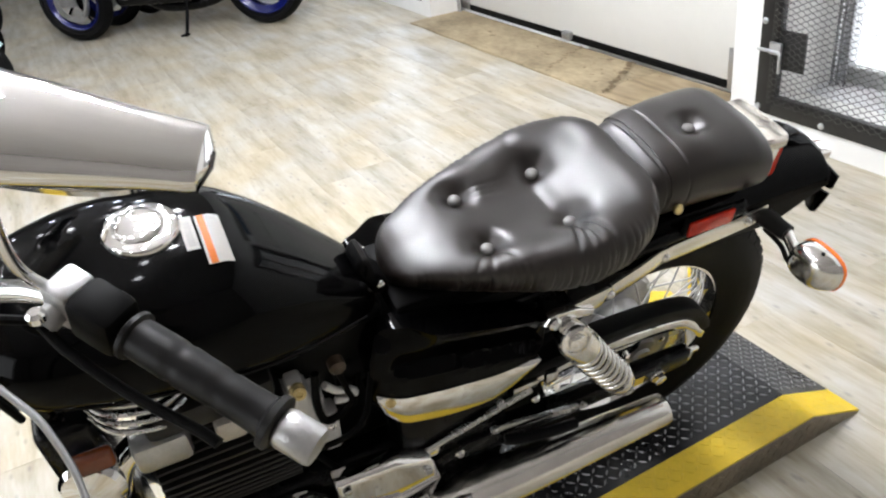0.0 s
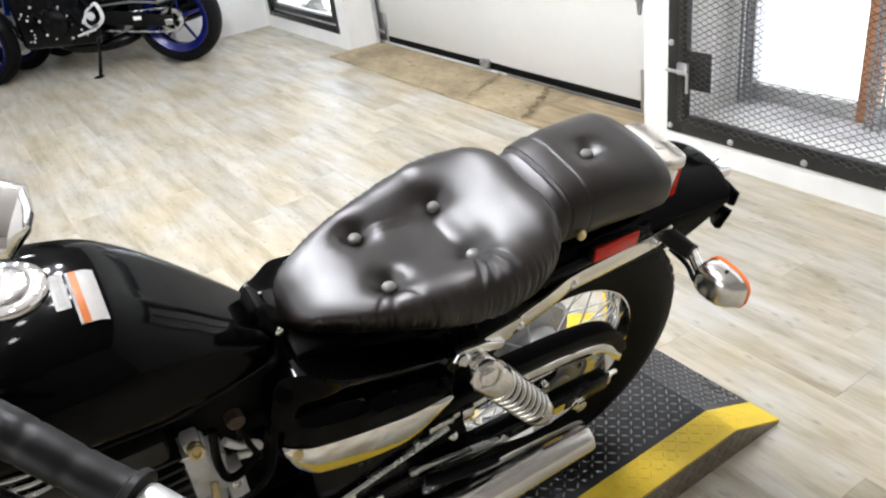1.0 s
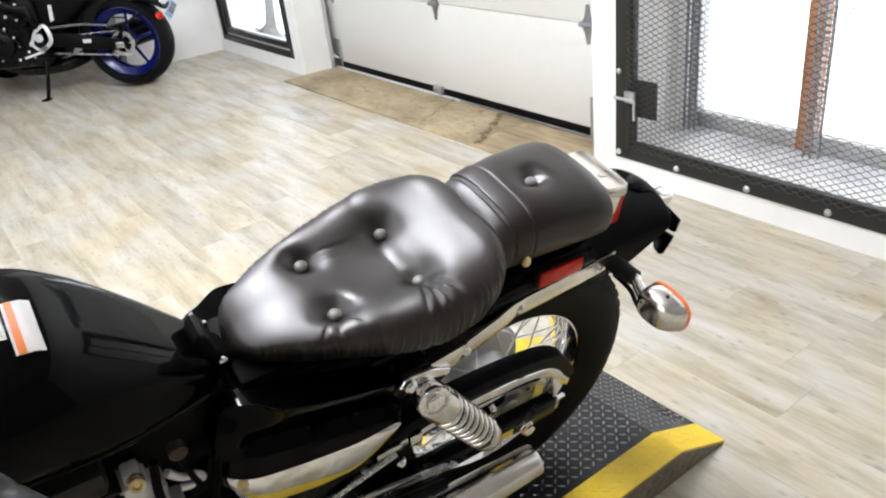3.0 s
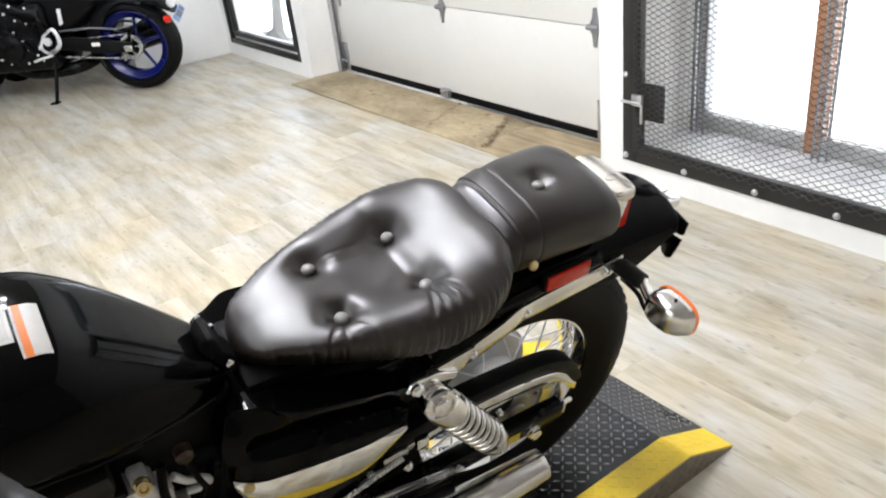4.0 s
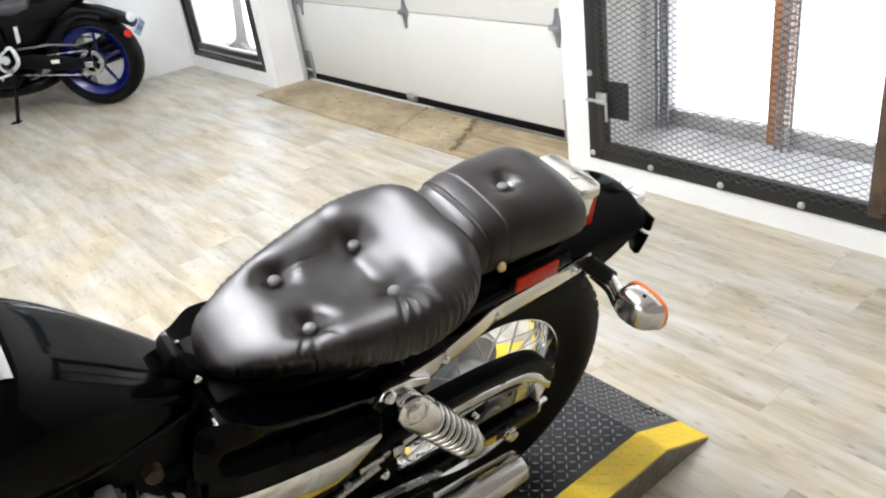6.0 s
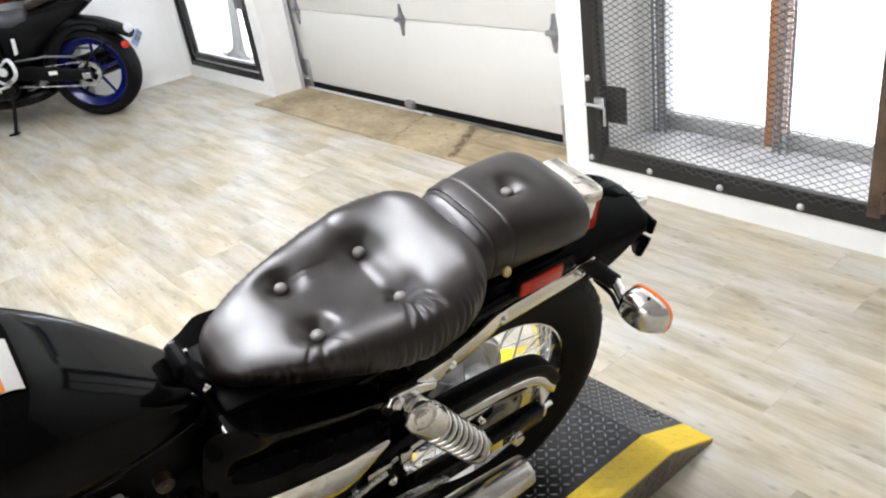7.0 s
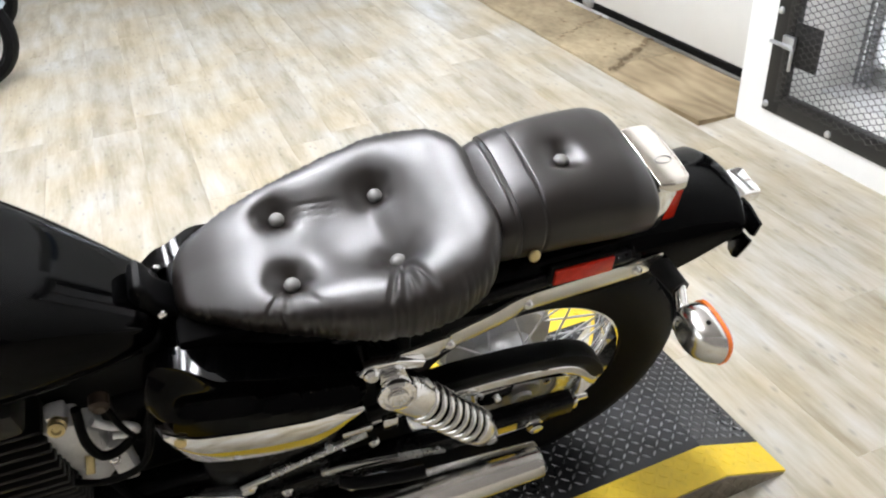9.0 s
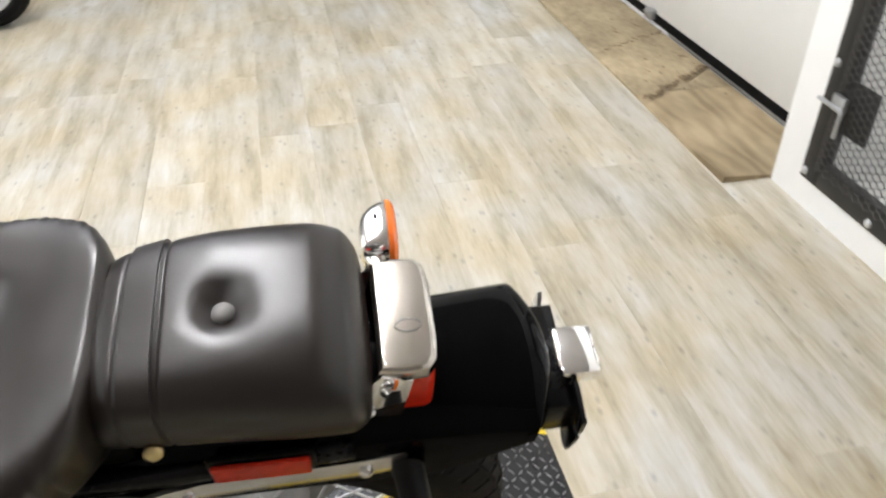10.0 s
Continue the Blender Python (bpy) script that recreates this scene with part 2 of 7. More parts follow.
M_PALEBLUE = mat("pale_blue_enamel", (0.45, 0.62, 0.62), 0.2, coat=0.6, var=0.04, scale=6)
M_ORANGEP = mat("orange_plastic", (0.80, 0.20, 0.02), 0.3, var=0.06, scale=10)
M_WHITEP = mat("white_plastic", (0.75, 0.75, 0.75), 0.3, var=0.04, scale=10)
M_PLATEBLUE = mat("pale_blue_plate", (0.30, 0.42, 0.68), 0.4, var=0.1, scale=20)
M_GLASS = glass("window_glass")
M_DAY = glow("daylight_backdrop", (0.94, 0.97, 1.0), 1.8)

# ---- mesh tools ----
def part(name, bm, material, parent=None, label="", smooth=True, m=None):
    me = bpy.data.meshes.new(name)
    bmesh.ops.recalc_face_normals(bm, faces=bm.faces)
    bm.to_mesh(me)
    bm.free()
    me.materials.append(material)
    if smooth:
        me.shade_smooth()
        me.set_sharp_from_angle(angle=radians(38))
    ob = new(name, me)
    if parent is not None:
        ob.parent = parent
    if m is not None:
        ob.matrix_basis = m
    if label:
        ob["label"] = label
    return ob


def empty(name, m=None, **tags):
    ob = new(name)
    ob.empty_display_size = 0.1
    if m is not None:
        ob.matrix_basis = m
    return tagged(ob, **tags)


def setting(name, bm, material, label, category, smooth=False):
    return tagged(part(name, bm, material, smooth=smooth), label, category, kind="structure")


def box(bm, lo, hi, bevel=0.0, seg=2, m=None):
    """A block between two corners, its edges rounded."""
    lo, hi = Vector(lo), Vector(hi)
    made = bmesh.ops.create_cube(bm, size=1, matrix=Matrix.Translation((lo + hi) / 2) @ Matrix.Diagonal((*(hi - lo), 1)))
    vs = made["verts"]
    if bevel:
        es = list({e for v in vs for e in v.link_edges})
        out = bmesh.ops.bevel(bm, geom=es, offset=bevel, segments=seg, affect="EDGES", profile=0.5)
        vs = list({v for f in out["faces"] for v in f.verts} | {v for v in vs if v.is_valid})
    if m is not None:
        bmesh.ops.transform(bm, matrix=m, verts=vs)
    return bm


def frame_of(a, b):
    """A turn whose z runs from a to b."""
    return (Vector(b) - Vector(a)).to_track_quat("Z", "Y").to_matrix().to_4x4()


def rod(bm, a, b, r, r2=None, seg=16, cap=True):
    a, b = Vector(a), Vector(b)
    bmesh.ops.create_cone(bm, cap_ends=cap, segments=seg, radius1=r, radius2=r if r2 is None else r2, depth=(b - a).length,
                          matrix=Matrix.Translation((a + b) / 2) @ frame_of(a, b))
    return bm


def lathe(bm, profile, a, way, seg=32, close=False):
    """A body of revolution: profile of (along, radius) from a in the direction way."""
    turn = Matrix.Translation(a) @ frame_of((0, 0, 0), way)
    rings = []
    for h, r in profile:
        rings.append([bm.verts.new(turn @ Vector((max(r, 1e-4) * math.cos(k * math.tau / seg), max(r, 1e-4) * math.sin(k * math.tau / seg), h))) for k in range(seg)])
    pairs = list(zip(rings, rings[1:])) + ([(rings[-1], rings[0])] if close else [])
    for p, q in pairs:
        for k in range(seg):
            bm.faces.new((p[k], p[(k + 1) % seg], q[(k + 1) % seg], q[k]))
    if not close:
        bm.faces.new(rings[0])
        bm.faces.new(rings[-1][::-1])
    return bm


def spline(points, n):
    """n points on a smooth curve through the given ones."""
    p = [Vector(q) for q in points]
    out = []
    for i in range(n):
        s = i / (n - 1) * (len(p) - 1)
        k = min(int(s), len(p) - 2)
        t = s - k
        a, b = p[k], p[k + 1]
        z, c = p[k - 1] if k else a * 2 - b, p[k + 2] if k + 2 < len(p) else b * 2 - a
        out.append(0.5 * ((2 * a) + (b - z) * t + (2 * z - 5 * a + 4 * b - c) * t * t + (3 * a - z - 3 * b + c) * t**3))
    return out


def tube(bm, points, r, seg=12, n=0, flat=1.0, r_end=None):
    """A pipe along a smooth curve; flat squeezes its section sideways."""
    pts = spline(points, n) if n else [Vector(q) for q in points]
    rings = []
    side = None
    for i, p in enumerate(pts):
        d = (pts[min(i + 1, len(pts) - 1)] - pts[max(i - 1, 0)]).normalized()
        side = (side - d * side.dot(d)).normalized() if side else d.orthogonal().normalized()
        other = d.cross(side)
        rr = r if r_end is None else r + (r_end - r) * i / (len(pts) - 1)
        rings.append([bm.verts.new(p + rr * (math.cos(k * math.tau / seg) * side * flat + math.sin(k * math.tau / seg) * other)) for k in range(seg)])
    for p, q in zip(rings, rings[1:]):
        for k in range(seg):
            bm.faces.new((p[k], p[(k + 1) % seg], q[(k + 1) % seg], q[k]))
    bm.faces.new(rings[0])
    bm.faces.new(rings[-1][::-1])
    return bm


def slab(bm, outline, lo, hi, axis="x", bevel=0.0, seg=2):
    """An outline drawn in the other two axes, thick from lo to hi along the axis."""
    put = {"x": lambda u, v, w: (w, u, v), "y": lambda u, v, w: (u, w, v), "z": lambda u, v, w: (u, v, w)}[axis]
    a = [bm.verts.new(put(u, v, lo)) for u, v in outline]
    b = [bm.verts.new(put(u, v, hi)) for u, v in outline]
    k = len(a)
    faces = [bm.faces.new(a), bm.faces.new(b[::-1])] + [bm.faces.new((a[i], a[(i + 1) % k], b[(i + 1) % k], b[i])) for i in range(k)]
    if bevel:
        bmesh.ops.recalc_face_normals(bm, faces=faces)
        es = [e for f in faces[:2] for e in f.edges]
        bmesh.ops.bevel(bm, geom=es, offset=bevel, segments=seg, affect="EDGES", profile=0.5)
    return bm


def loft(bm, rings, caps=True):
    vs = [[bm.verts.new(p) for p in ring] for ring in rings]
    k = len(vs[0])
    for p, q in zip(vs, vs[1:]):
        for i in range(k):
            bm.faces.new((p[i], p[(i + 1) % k], q[(i + 1) % k], q[i]))
    if caps:
        bm.faces.new(vs[0])
        bm.faces.new(vs[-1][::-1])
    return bm


def smooth01(t):
    t = min(1.0, max(0.0, t))
    return t * t * (3 - 2 * t)


def lerp_table(rows, t):
    """Smooth values from rows of (t, v1, v2, ...)."""
    if t <= rows[0][0]:
        return rows[0][1:]
    for i, (a, b) in enumerate(zip(rows, rows[1:])):
        if t <= b[0]:
            h = b[0] - a[0]
            k = (t - a[0]) / h
            z, c = rows[max(i - 1, 0)], rows[min(i + 2, len(rows) - 1)]
            out = []
            for q in range(1, len(a)):
                d = (b[q] - a[q]) / h
                d0 = (a[q] - z[q]) / (a[0] - z[0]) if i else d
                d1 = (c[q] - b[q]) / (c[0] - b[0]) if i + 2 < len(rows) else d
                m0 = 0.0 if d0 * d <= 0 else 2 * d0 * d / (d0 + d)
                m1 = 0.0 if d1 * d <= 0 else 2 * d1 * d / (d1 + d)
                m0, m1 = (d if not i else m0), (d if i + 2 >= len(rows) else m1)
                out.append((2 * k**3 - 3 * k * k + 1) * a[q] + (k**3 - 2 * k * k + k) * h * m0 + (3 * k * k - 2 * k**3) * b[q] + (k**3 - k * k) * h * m1)
            return tuple(out)
    return rows[-1][1:]


# ---- ceiling lamps ----
M_LAMP = glow("lamp_bulb", (0.97, 0.985, 1.04), 98.0)
M_LAMPBRIGHT = glow("bright_lamp_bulb", (0.97, 0.985, 1.04), 285.0)
M_LAMPBODY = mat("white_lamp_body", (0.7, 0.7, 0.7), 0.4)


M_FILLCOOL = glow("cool_fill_bulb", (0.88, 0.98, 1.14), 165.0)


def ceiling_lamp(m):
    """A short drop rod under the ceiling with a white collar and one round bulb."""
    e = empty("ceiling_lamp", label="white ceiling lamp out of view with one round bright bulb", category="lamp", group="ceiling lamps")
    part("canopy", lathe(bmesh.new(), ((0, 0.07), (0.012, 0.07), (0.03, 0.03)), (0, 0, 0.16), (0, 0, -1), 20), M_LAMPBODY, e)
    part("collar", lathe(bmesh.new(), ((0, 0.03), (0.02, 0.06), (0.05, 0.07), (0.055, 0.066)), (0, 0, 0.13), (0, 0, -1), 20), M_LAMPBODY, e)
    part("bulb", lathe(bmesh.new(), ((0, 0.03), (0.015, 0.046), (0.045, 0.056), (0.072, 0.046), (0.090, 0.022), (0.094, 0.004)), (0, 0, 0.085), (0, 0, -1), 24), m, e, "round glowing bulb")
    return e


lamp0 = ceiling_lamp(M_LAMP)
rng_lamp = random.Random(3)
lamp_spots = [(x + rng_lamp.uniform(-0.14, 0.14), y + rng_lamp.uniform(-0.1, 0.1)) for x in (-3.1, -2.45, -1.8, -1.15, -0.5, 0.15) for y in (-2.4, -1.85, -1.3, -0.75) if not (-2 < x < -1 and -2 < y < -1)]
# unseen cluster, placed and strengthened to bring out the seat's highlights
seat_highlight_spots = [(-1.27, -0.02), (-0.86, -0.05), (-1.14, -0.36), (-0.74, -0.30), (-1.62, -0.12), (-1.58, -0.42), (-0.96, -0.52), (-1.92, -0.05), (-1.40, -0.22), (-1.80, -0.30)]
# lamps added out of view to brighten and cool the floor on the left
cool_fill_spots = [(-3.6, -0.3), (-5.0, -0.6), (-3.7, -1.3), (-5.2, -1.8), (-6.6, -1.0), (-4.4, -3.0), (-6.6, -2.9)]
lamp1 = ceiling_lamp(M_FILLCOOL)
lamp2 = ceiling_lamp(M_LAMPBRIGHT)
for first, spots in ((lamp0, lamp_spots), (lamp1, cool_fill_spots), (lamp2, seat_highlight_spots)):
    first.matrix_basis = pose(*spots[0], 3.04)
    for x, y in spots[1:]:
        copy_thing(first, pose(x, y, 3.04))

# ---- the room ----
WALL_Y, WALL_BACK = 1.57, 1.82          # inner face of the street wall, plane of the overhead door
X0, X1, Y0, H = -13.0, 2.6, -4.5, 3.2   # room limits
JOG_X, JOG_Y = -5.5, 0.80               # the wall beside the window turns back here


def wall(name, lo, hi, label="smooth white painted wall", m=M_WALL):
    return setting(name, box(bmesh.new(), lo, hi), m, label, "wall")


setting("ground", box(bmesh.new(), (-40, -40, -0.25), (40, 40, -0.03)), M_CONC, "grey concrete ground slab under the building", "ground")
setting("ceiling", box(bmesh.new(), (X0, Y0, H), (X1, WALL_Y + 0.3, H + 0.15)), M_CEIL, "pale painted ceiling over the showroom", "ceiling")
W0, W1 = WALL_Y, WALL_Y + 0.28
WIN = (-5.41, -4.16, 0.10, 1.9)
DOOR = (-4.03, -1.355, 2.25)
GATE = (-1.225, 0.01, 0.09, 2.15)
wall("wall_street_corner", (JOG_X - 0.2, W0, -0.03), (WIN[0], W1, H))
wall("wall_street_window_sill", (WIN[0], W0, -0.03), (WIN[1], W1, WIN[2]))
wall("wall_street_window_head", (WIN[0], W0, WIN[3]), (WIN[1], W1, H))
wall("wall_street_pier", (WIN[1], W0, -0.03), (DOOR[0], W1, H), "white painted pier between window and overhead door")
wall("wall_street_door_head", (DOOR[0], W0, DOOR[2]), (DOOR[1], W1, H))
wall("wall_street_post", (DOOR[1], W0, -0.03), (GATE[0], W1, H), "white painted post between overhead door and mesh gate")
wall("wall_street_gate_sill", (GATE[0], W0, -0.03), (GATE[1], W1, GATE[2]), "low white sill under the mesh gate")
wall("wall_street_gate_head", (GATE[0], W0, GATE[3]), (GATE[1], W1, H))
wall("wall_street_end", (GATE[1], W0, -0.03), (X1, W1, H))
wall("wall_side", (JOG_X - 0.2, JOG_Y, -0.03), (JOG_X, W0, H), "white painted side wall behind the parked motorcycle")
wall("wall_side_return", (X0, JOG_Y, -0.03), (JOG_X - 0.2, JOG_Y + 0.2, H))
wall("wall_far", (X0 - 0.2, Y0, -0.03), (X0, JOG_Y + 0.2, H), "grey painted far wall", M_FARWALL)
wall("wall_back_sill", (-3.2, Y0 - 0.2, -0.03), (1.4, Y0, 0.5), "low wall under the assumed shop front opening", M_FARWALL)
wall("wall_back_head", (-3.2, Y0 - 0.2, 2.6), (1.4, Y0, H), "wall over the assumed shop front opening", M_FARWALL)
wall("wall_back", (X0, Y0 - 0.2, -0.03), (-3.2, Y0, H), "grey painted back wall", M_FARWALL)
wall("wall_back_end", (1.4, Y0 - 0.2, -0.03), (X1, Y0, H), "taupe back wall, out of view", M_CHARCOAL)
# glowing panel added as daylight for the unseen shop front
setting("backdrop_assumed_shopfront", box(bmesh.new(), (-3.3, Y0 - 0.32, 0.4), (1.5, Y0 - 0.30, 2.7)), M_DAY, "bright panel added beyond the assumed shop front", "backdrop")
wall("wall_end", (X1, Y0, -0.03), (X1 + 0.2, W1, H), "taupe end wall, out of view", M_CHARCOAL)

# low baseboards
for name, lo, hi in (("baseboard_side", (JOG_X, JOG_Y, 0.0), (JOG_X + 0.008, W0, 0.012)),):
    setting(name, box(bmesh.new(), lo, hi, 0.002), M_WALL, "thin white baseboard strip", "baseboard")


def overhead_door():
    """The closed sectional door: three panels seen from inside, with hinges, rollers, tracks and a rubber bottom seal."""
    d = empty("door_1", label="closed white sectional overhead door with rubber bottom seal", category="overhead door", kind="structure")
    x0, x1, y = DOOR[0] - 0.03, DOOR[1] + 0.03, WALL_BACK
    z = 0.055
    for h in (0.485, 0.533, 0.533, 0.533):
        bm = box(bmesh.new(), (x0, y, z + 0.002), (x1, y + 0.045, z + h - 0.002), 0.004)
        part("panel", bm, M_DOOR, d)
        z += h
    bm = box(bmesh.new(), (x0 + 0.05, y - 0.004, 0.018), (x1 - 0.02, y + 0.05, 0.055), 0.006)
    part("bottom_seal", bm, M_RUBBER, d, "black rubber bottom seal")
    part("bottom_strip", box(bmesh.new(), (-2.62, y - 0.003, 0.004), (x1, y + 0.03, 0.018), 0.003), M_GALV, d, "thin metal rail at the floor")
    # white strip stands in for daylight leaking under the door
    part("bottom_strip", box(bmesh.new(), (x0 + 0.06, y - 0.008, 0.004), (-2.62, y + 0.03, 0.013), 0.003), M_WHITEP, d, "white strip in place of daylight under the door")
    for x, full in ((-2.765, True), (-1.612, False), (-3.93, False)):
        for zz in (0.540, 1.073, 1.606):
            bm = bmesh.new()
            slab(bm, [(x - 0.008, zz + 0.085), (x + 0.008, zz + 0.085), (x + 0.016, zz + 0.035), (x + 0.038, zz), (x + 0.016, zz - 0.034), (x + 0.007, zz - 0.088), (x - 0.007, zz - 0.088), (x - 0.016, zz - 0.034), (x - 0.038, zz), (x - 0.016, zz + 0.035)], y - 0.009, y - 0.001, "y", 0.001)
            rod(bm, (x - 0.036, y - 0.016, zz), (x + 0.036, y - 0.016, zz), 0.013, seg=12)
            part("hinge", bm, M_HINGE, d, "grey steel door hinge")
    bm = box(bmesh.new(), (-2.83, y - 0.03, 0.03), (-2.76, y, 0.075), 0.004)
    rod(bm, (-2.815, y - 0.035, 0.06), (-2.775, y - 0.035, 0.06), 0.008, seg=10)
    part("lift_handle", bm, M_GALV, d, "small galvanised lift handle")
    for x, s in ((x0 + 0.055, 1), (x1 - 0.12, -1)):
        bm = box(bmesh.new(), (x - 0.028 * s - 0.004, y - 0.045, 0.0), (x - 0.028 * s + 0.004, y, 2.2), 0.001)
        box(bm, (x - 0.028, y - 0.045, 0.0), (x + 0.028, y - 0.040, 2.2), 0.001)
        part("track", bm, M_GALV, d, "galvanised vertical roller track")
        bm = box(bmesh.new(), (x - 0.035 if s > 0 else -1.605, y - 0.008, 0.02), (x + 0.085 if s > 0 else x + 0.035, y - 0.002, 0.21), 0.003)
        rod(bm, (x, y - 0.03, 0.09), (x + 0.09 * s, y - 0.03, 0.09), 0.008, seg=10)
        lathe(bm, ((-0.01, 0.02), (0.01, 0.02)), (x, y - 0.03, 0.09), (1, 0, 0), 16)
        part("bottom_bracket", bm, M_GALV, d, "galvanised corner bracket with roller")


overhead_door()


M_WORN = mat("worn_stained_floor_strip", (0.37, 0.30, 0.19), 0.6, var=0.36, scale=4.0, tint=(0.27, 0.205, 0.115), bump=0.6, bscale=60, stretch=(0.7, 1.2, 1))
M_STAIN = mat("brown_tar_stain", (0.20, 0.145, 0.08), 0.7, var=0.5, scale=30)


def threshold():
    """The worn strip in front of the overhead door and the plywood board let in at its end."""
    n = 60
    for name, xa, xb, m, label in (("door_threshold", DOOR[0], -2.035, M_WORN, "worn stained floor strip before the overhead door"), ("threshold_board", -2.033, DOOR[1] - 0.005, M_PLY, "swirly plywood board at the end of the threshold")):
        rows = []
        for i in range(n + 1):
            x = xa + (xb - xa) * i / n
            wob = 0.008 * noise.noise((x * 3, 0, 0))
            lift = 0.009 + 0.014 * smooth01((x + 1.75) / 0.4)
            rows.append([(x, 1.402 + wob, 0.0), (x, 1.402 + wob, lift), (x, 1.58, 0.011 + 0.002 * noise.noise((x * 5, 1, 0))), (x, WALL_BACK - 0.01, 0.006), (x, WALL_BACK - 0.01, 0.0)])
        setting(name, loft(bmesh.new(), rows), m, label, "threshold", True)
    # tar specks and a dirty joint
    rng3 = random.Random(11)
    bm = bmesh.new()
    for k in range(30):
        x, y = rng3.uniform(-3.6, -1.95), rng3.uniform(1.46, 1.78)
        if rng3.random() < 0.5:
            x = rng3.uniform(-2.9, -2.1)
        r = rng3.uniform(0.004, 0.016)
        el = rng3.uniform(0.8, 2.6)
        a0 = rng3.uniform(0, 3.1)
        vs = []
        for q in range(9):
            a = q * math.tau / 9
            rr = r * rng3.uniform(0.6, 1.2)
            u, v = rr * el * math.cos(a), rr * math.sin(a)
            vs.append(bm.verts.new((x + u * math.cos(a0) - v * math.sin(a0), y + 0.5 * (u * math.sin(a0) + v * math.cos(a0)), 0.0145)))
        bm.faces.new(vs)
    # two dirty joints that run obliquely across the strip
    for x_near, x_far, wide, skip in ((-1.975, -2.235, 1.0, 0.06), (-2.47, -2.66, 0.45, 0.3)):
        for k in range(34):
            f = k / 34
            y = 1.408 + 0.395 * f
            if rng3.random() < skip:
                continue
            w = wide * (0.005 + 0.020 * rng3.random() ** 2 + 0.012 * f)
            xx = x_near + (x_far - x_near) * f + 0.016 * rng3.uniform(-1, 1)
            bm.faces.new([bm.verts.new(q) for q in ((xx - w, y, 0.0168), (xx + w, y, 0.0168), (xx + w * 0.8, y + 0.014, 0.0168), (xx - w, y + 0.014, 0.0168))])
    tagged(part("floor_stain", bm, M_STAIN, None, smooth=False), "dark tar specks on the worn threshold strip", "stain", kind="stuff")


threshold()


def steel_window():
    """The black-framed window beside the overhead door, with an inner sash and a pane."""
    w = empty("window_1", label="black metal framed window with a bright overexposed view", category="window", kind="structure")
    x0, x1, z0, z1 = WIN
    y = W0 - 0.006

    def ring(name, a, b, c, d, t, lo, hi, m):
        for lo2, hi2 in (((a, lo, c), (a + t, hi, d)), ((b - t, lo, c), (b, hi, d)), ((a + t, lo, c), (b - t, hi, c + t)), ((a + t, lo, d - t), (b - t, hi, d))):
            part(name, box(bmesh.new(), lo2, hi2, 0.003), m, w)

    ring("window_frame", x0, x1, z0, z1, 0.036, y, y + 0.05, M_BLACKSTEEL)
    # white ring put in for the bright gap between frame and sash
    ring("frame_gap_ring", x0 + 0.036, x1 - 0.036, z0 + 0.036, z1 - 0.036, 0.024, y + 0.03, y + 0.05, M_WHITEP)
    ring("sash", x0 + 0.060, x1 - 0.060, z0 + 0.060, z1 - 0.060, 0.038, y + 0.012, y + 0.055, M_BLACKSTEEL)
    part("window_latch", box(bmesh.new(), (x1 - 0.175, y + 0.002, 0.585), (x1 - 0.062, y + 0.030, 0.665), 0.005), M_GREY, w, "dark grey window latch")
    pane = part("pane", box(bmesh.new(), (x0 + 0.08, y + 0.035, z0 + 0.08), (x1 - 0.08, y + 0.041, z1 - 0.08)), M_GLASS, w, smooth=False)
    pane.visible_shadow = False


steel_window()


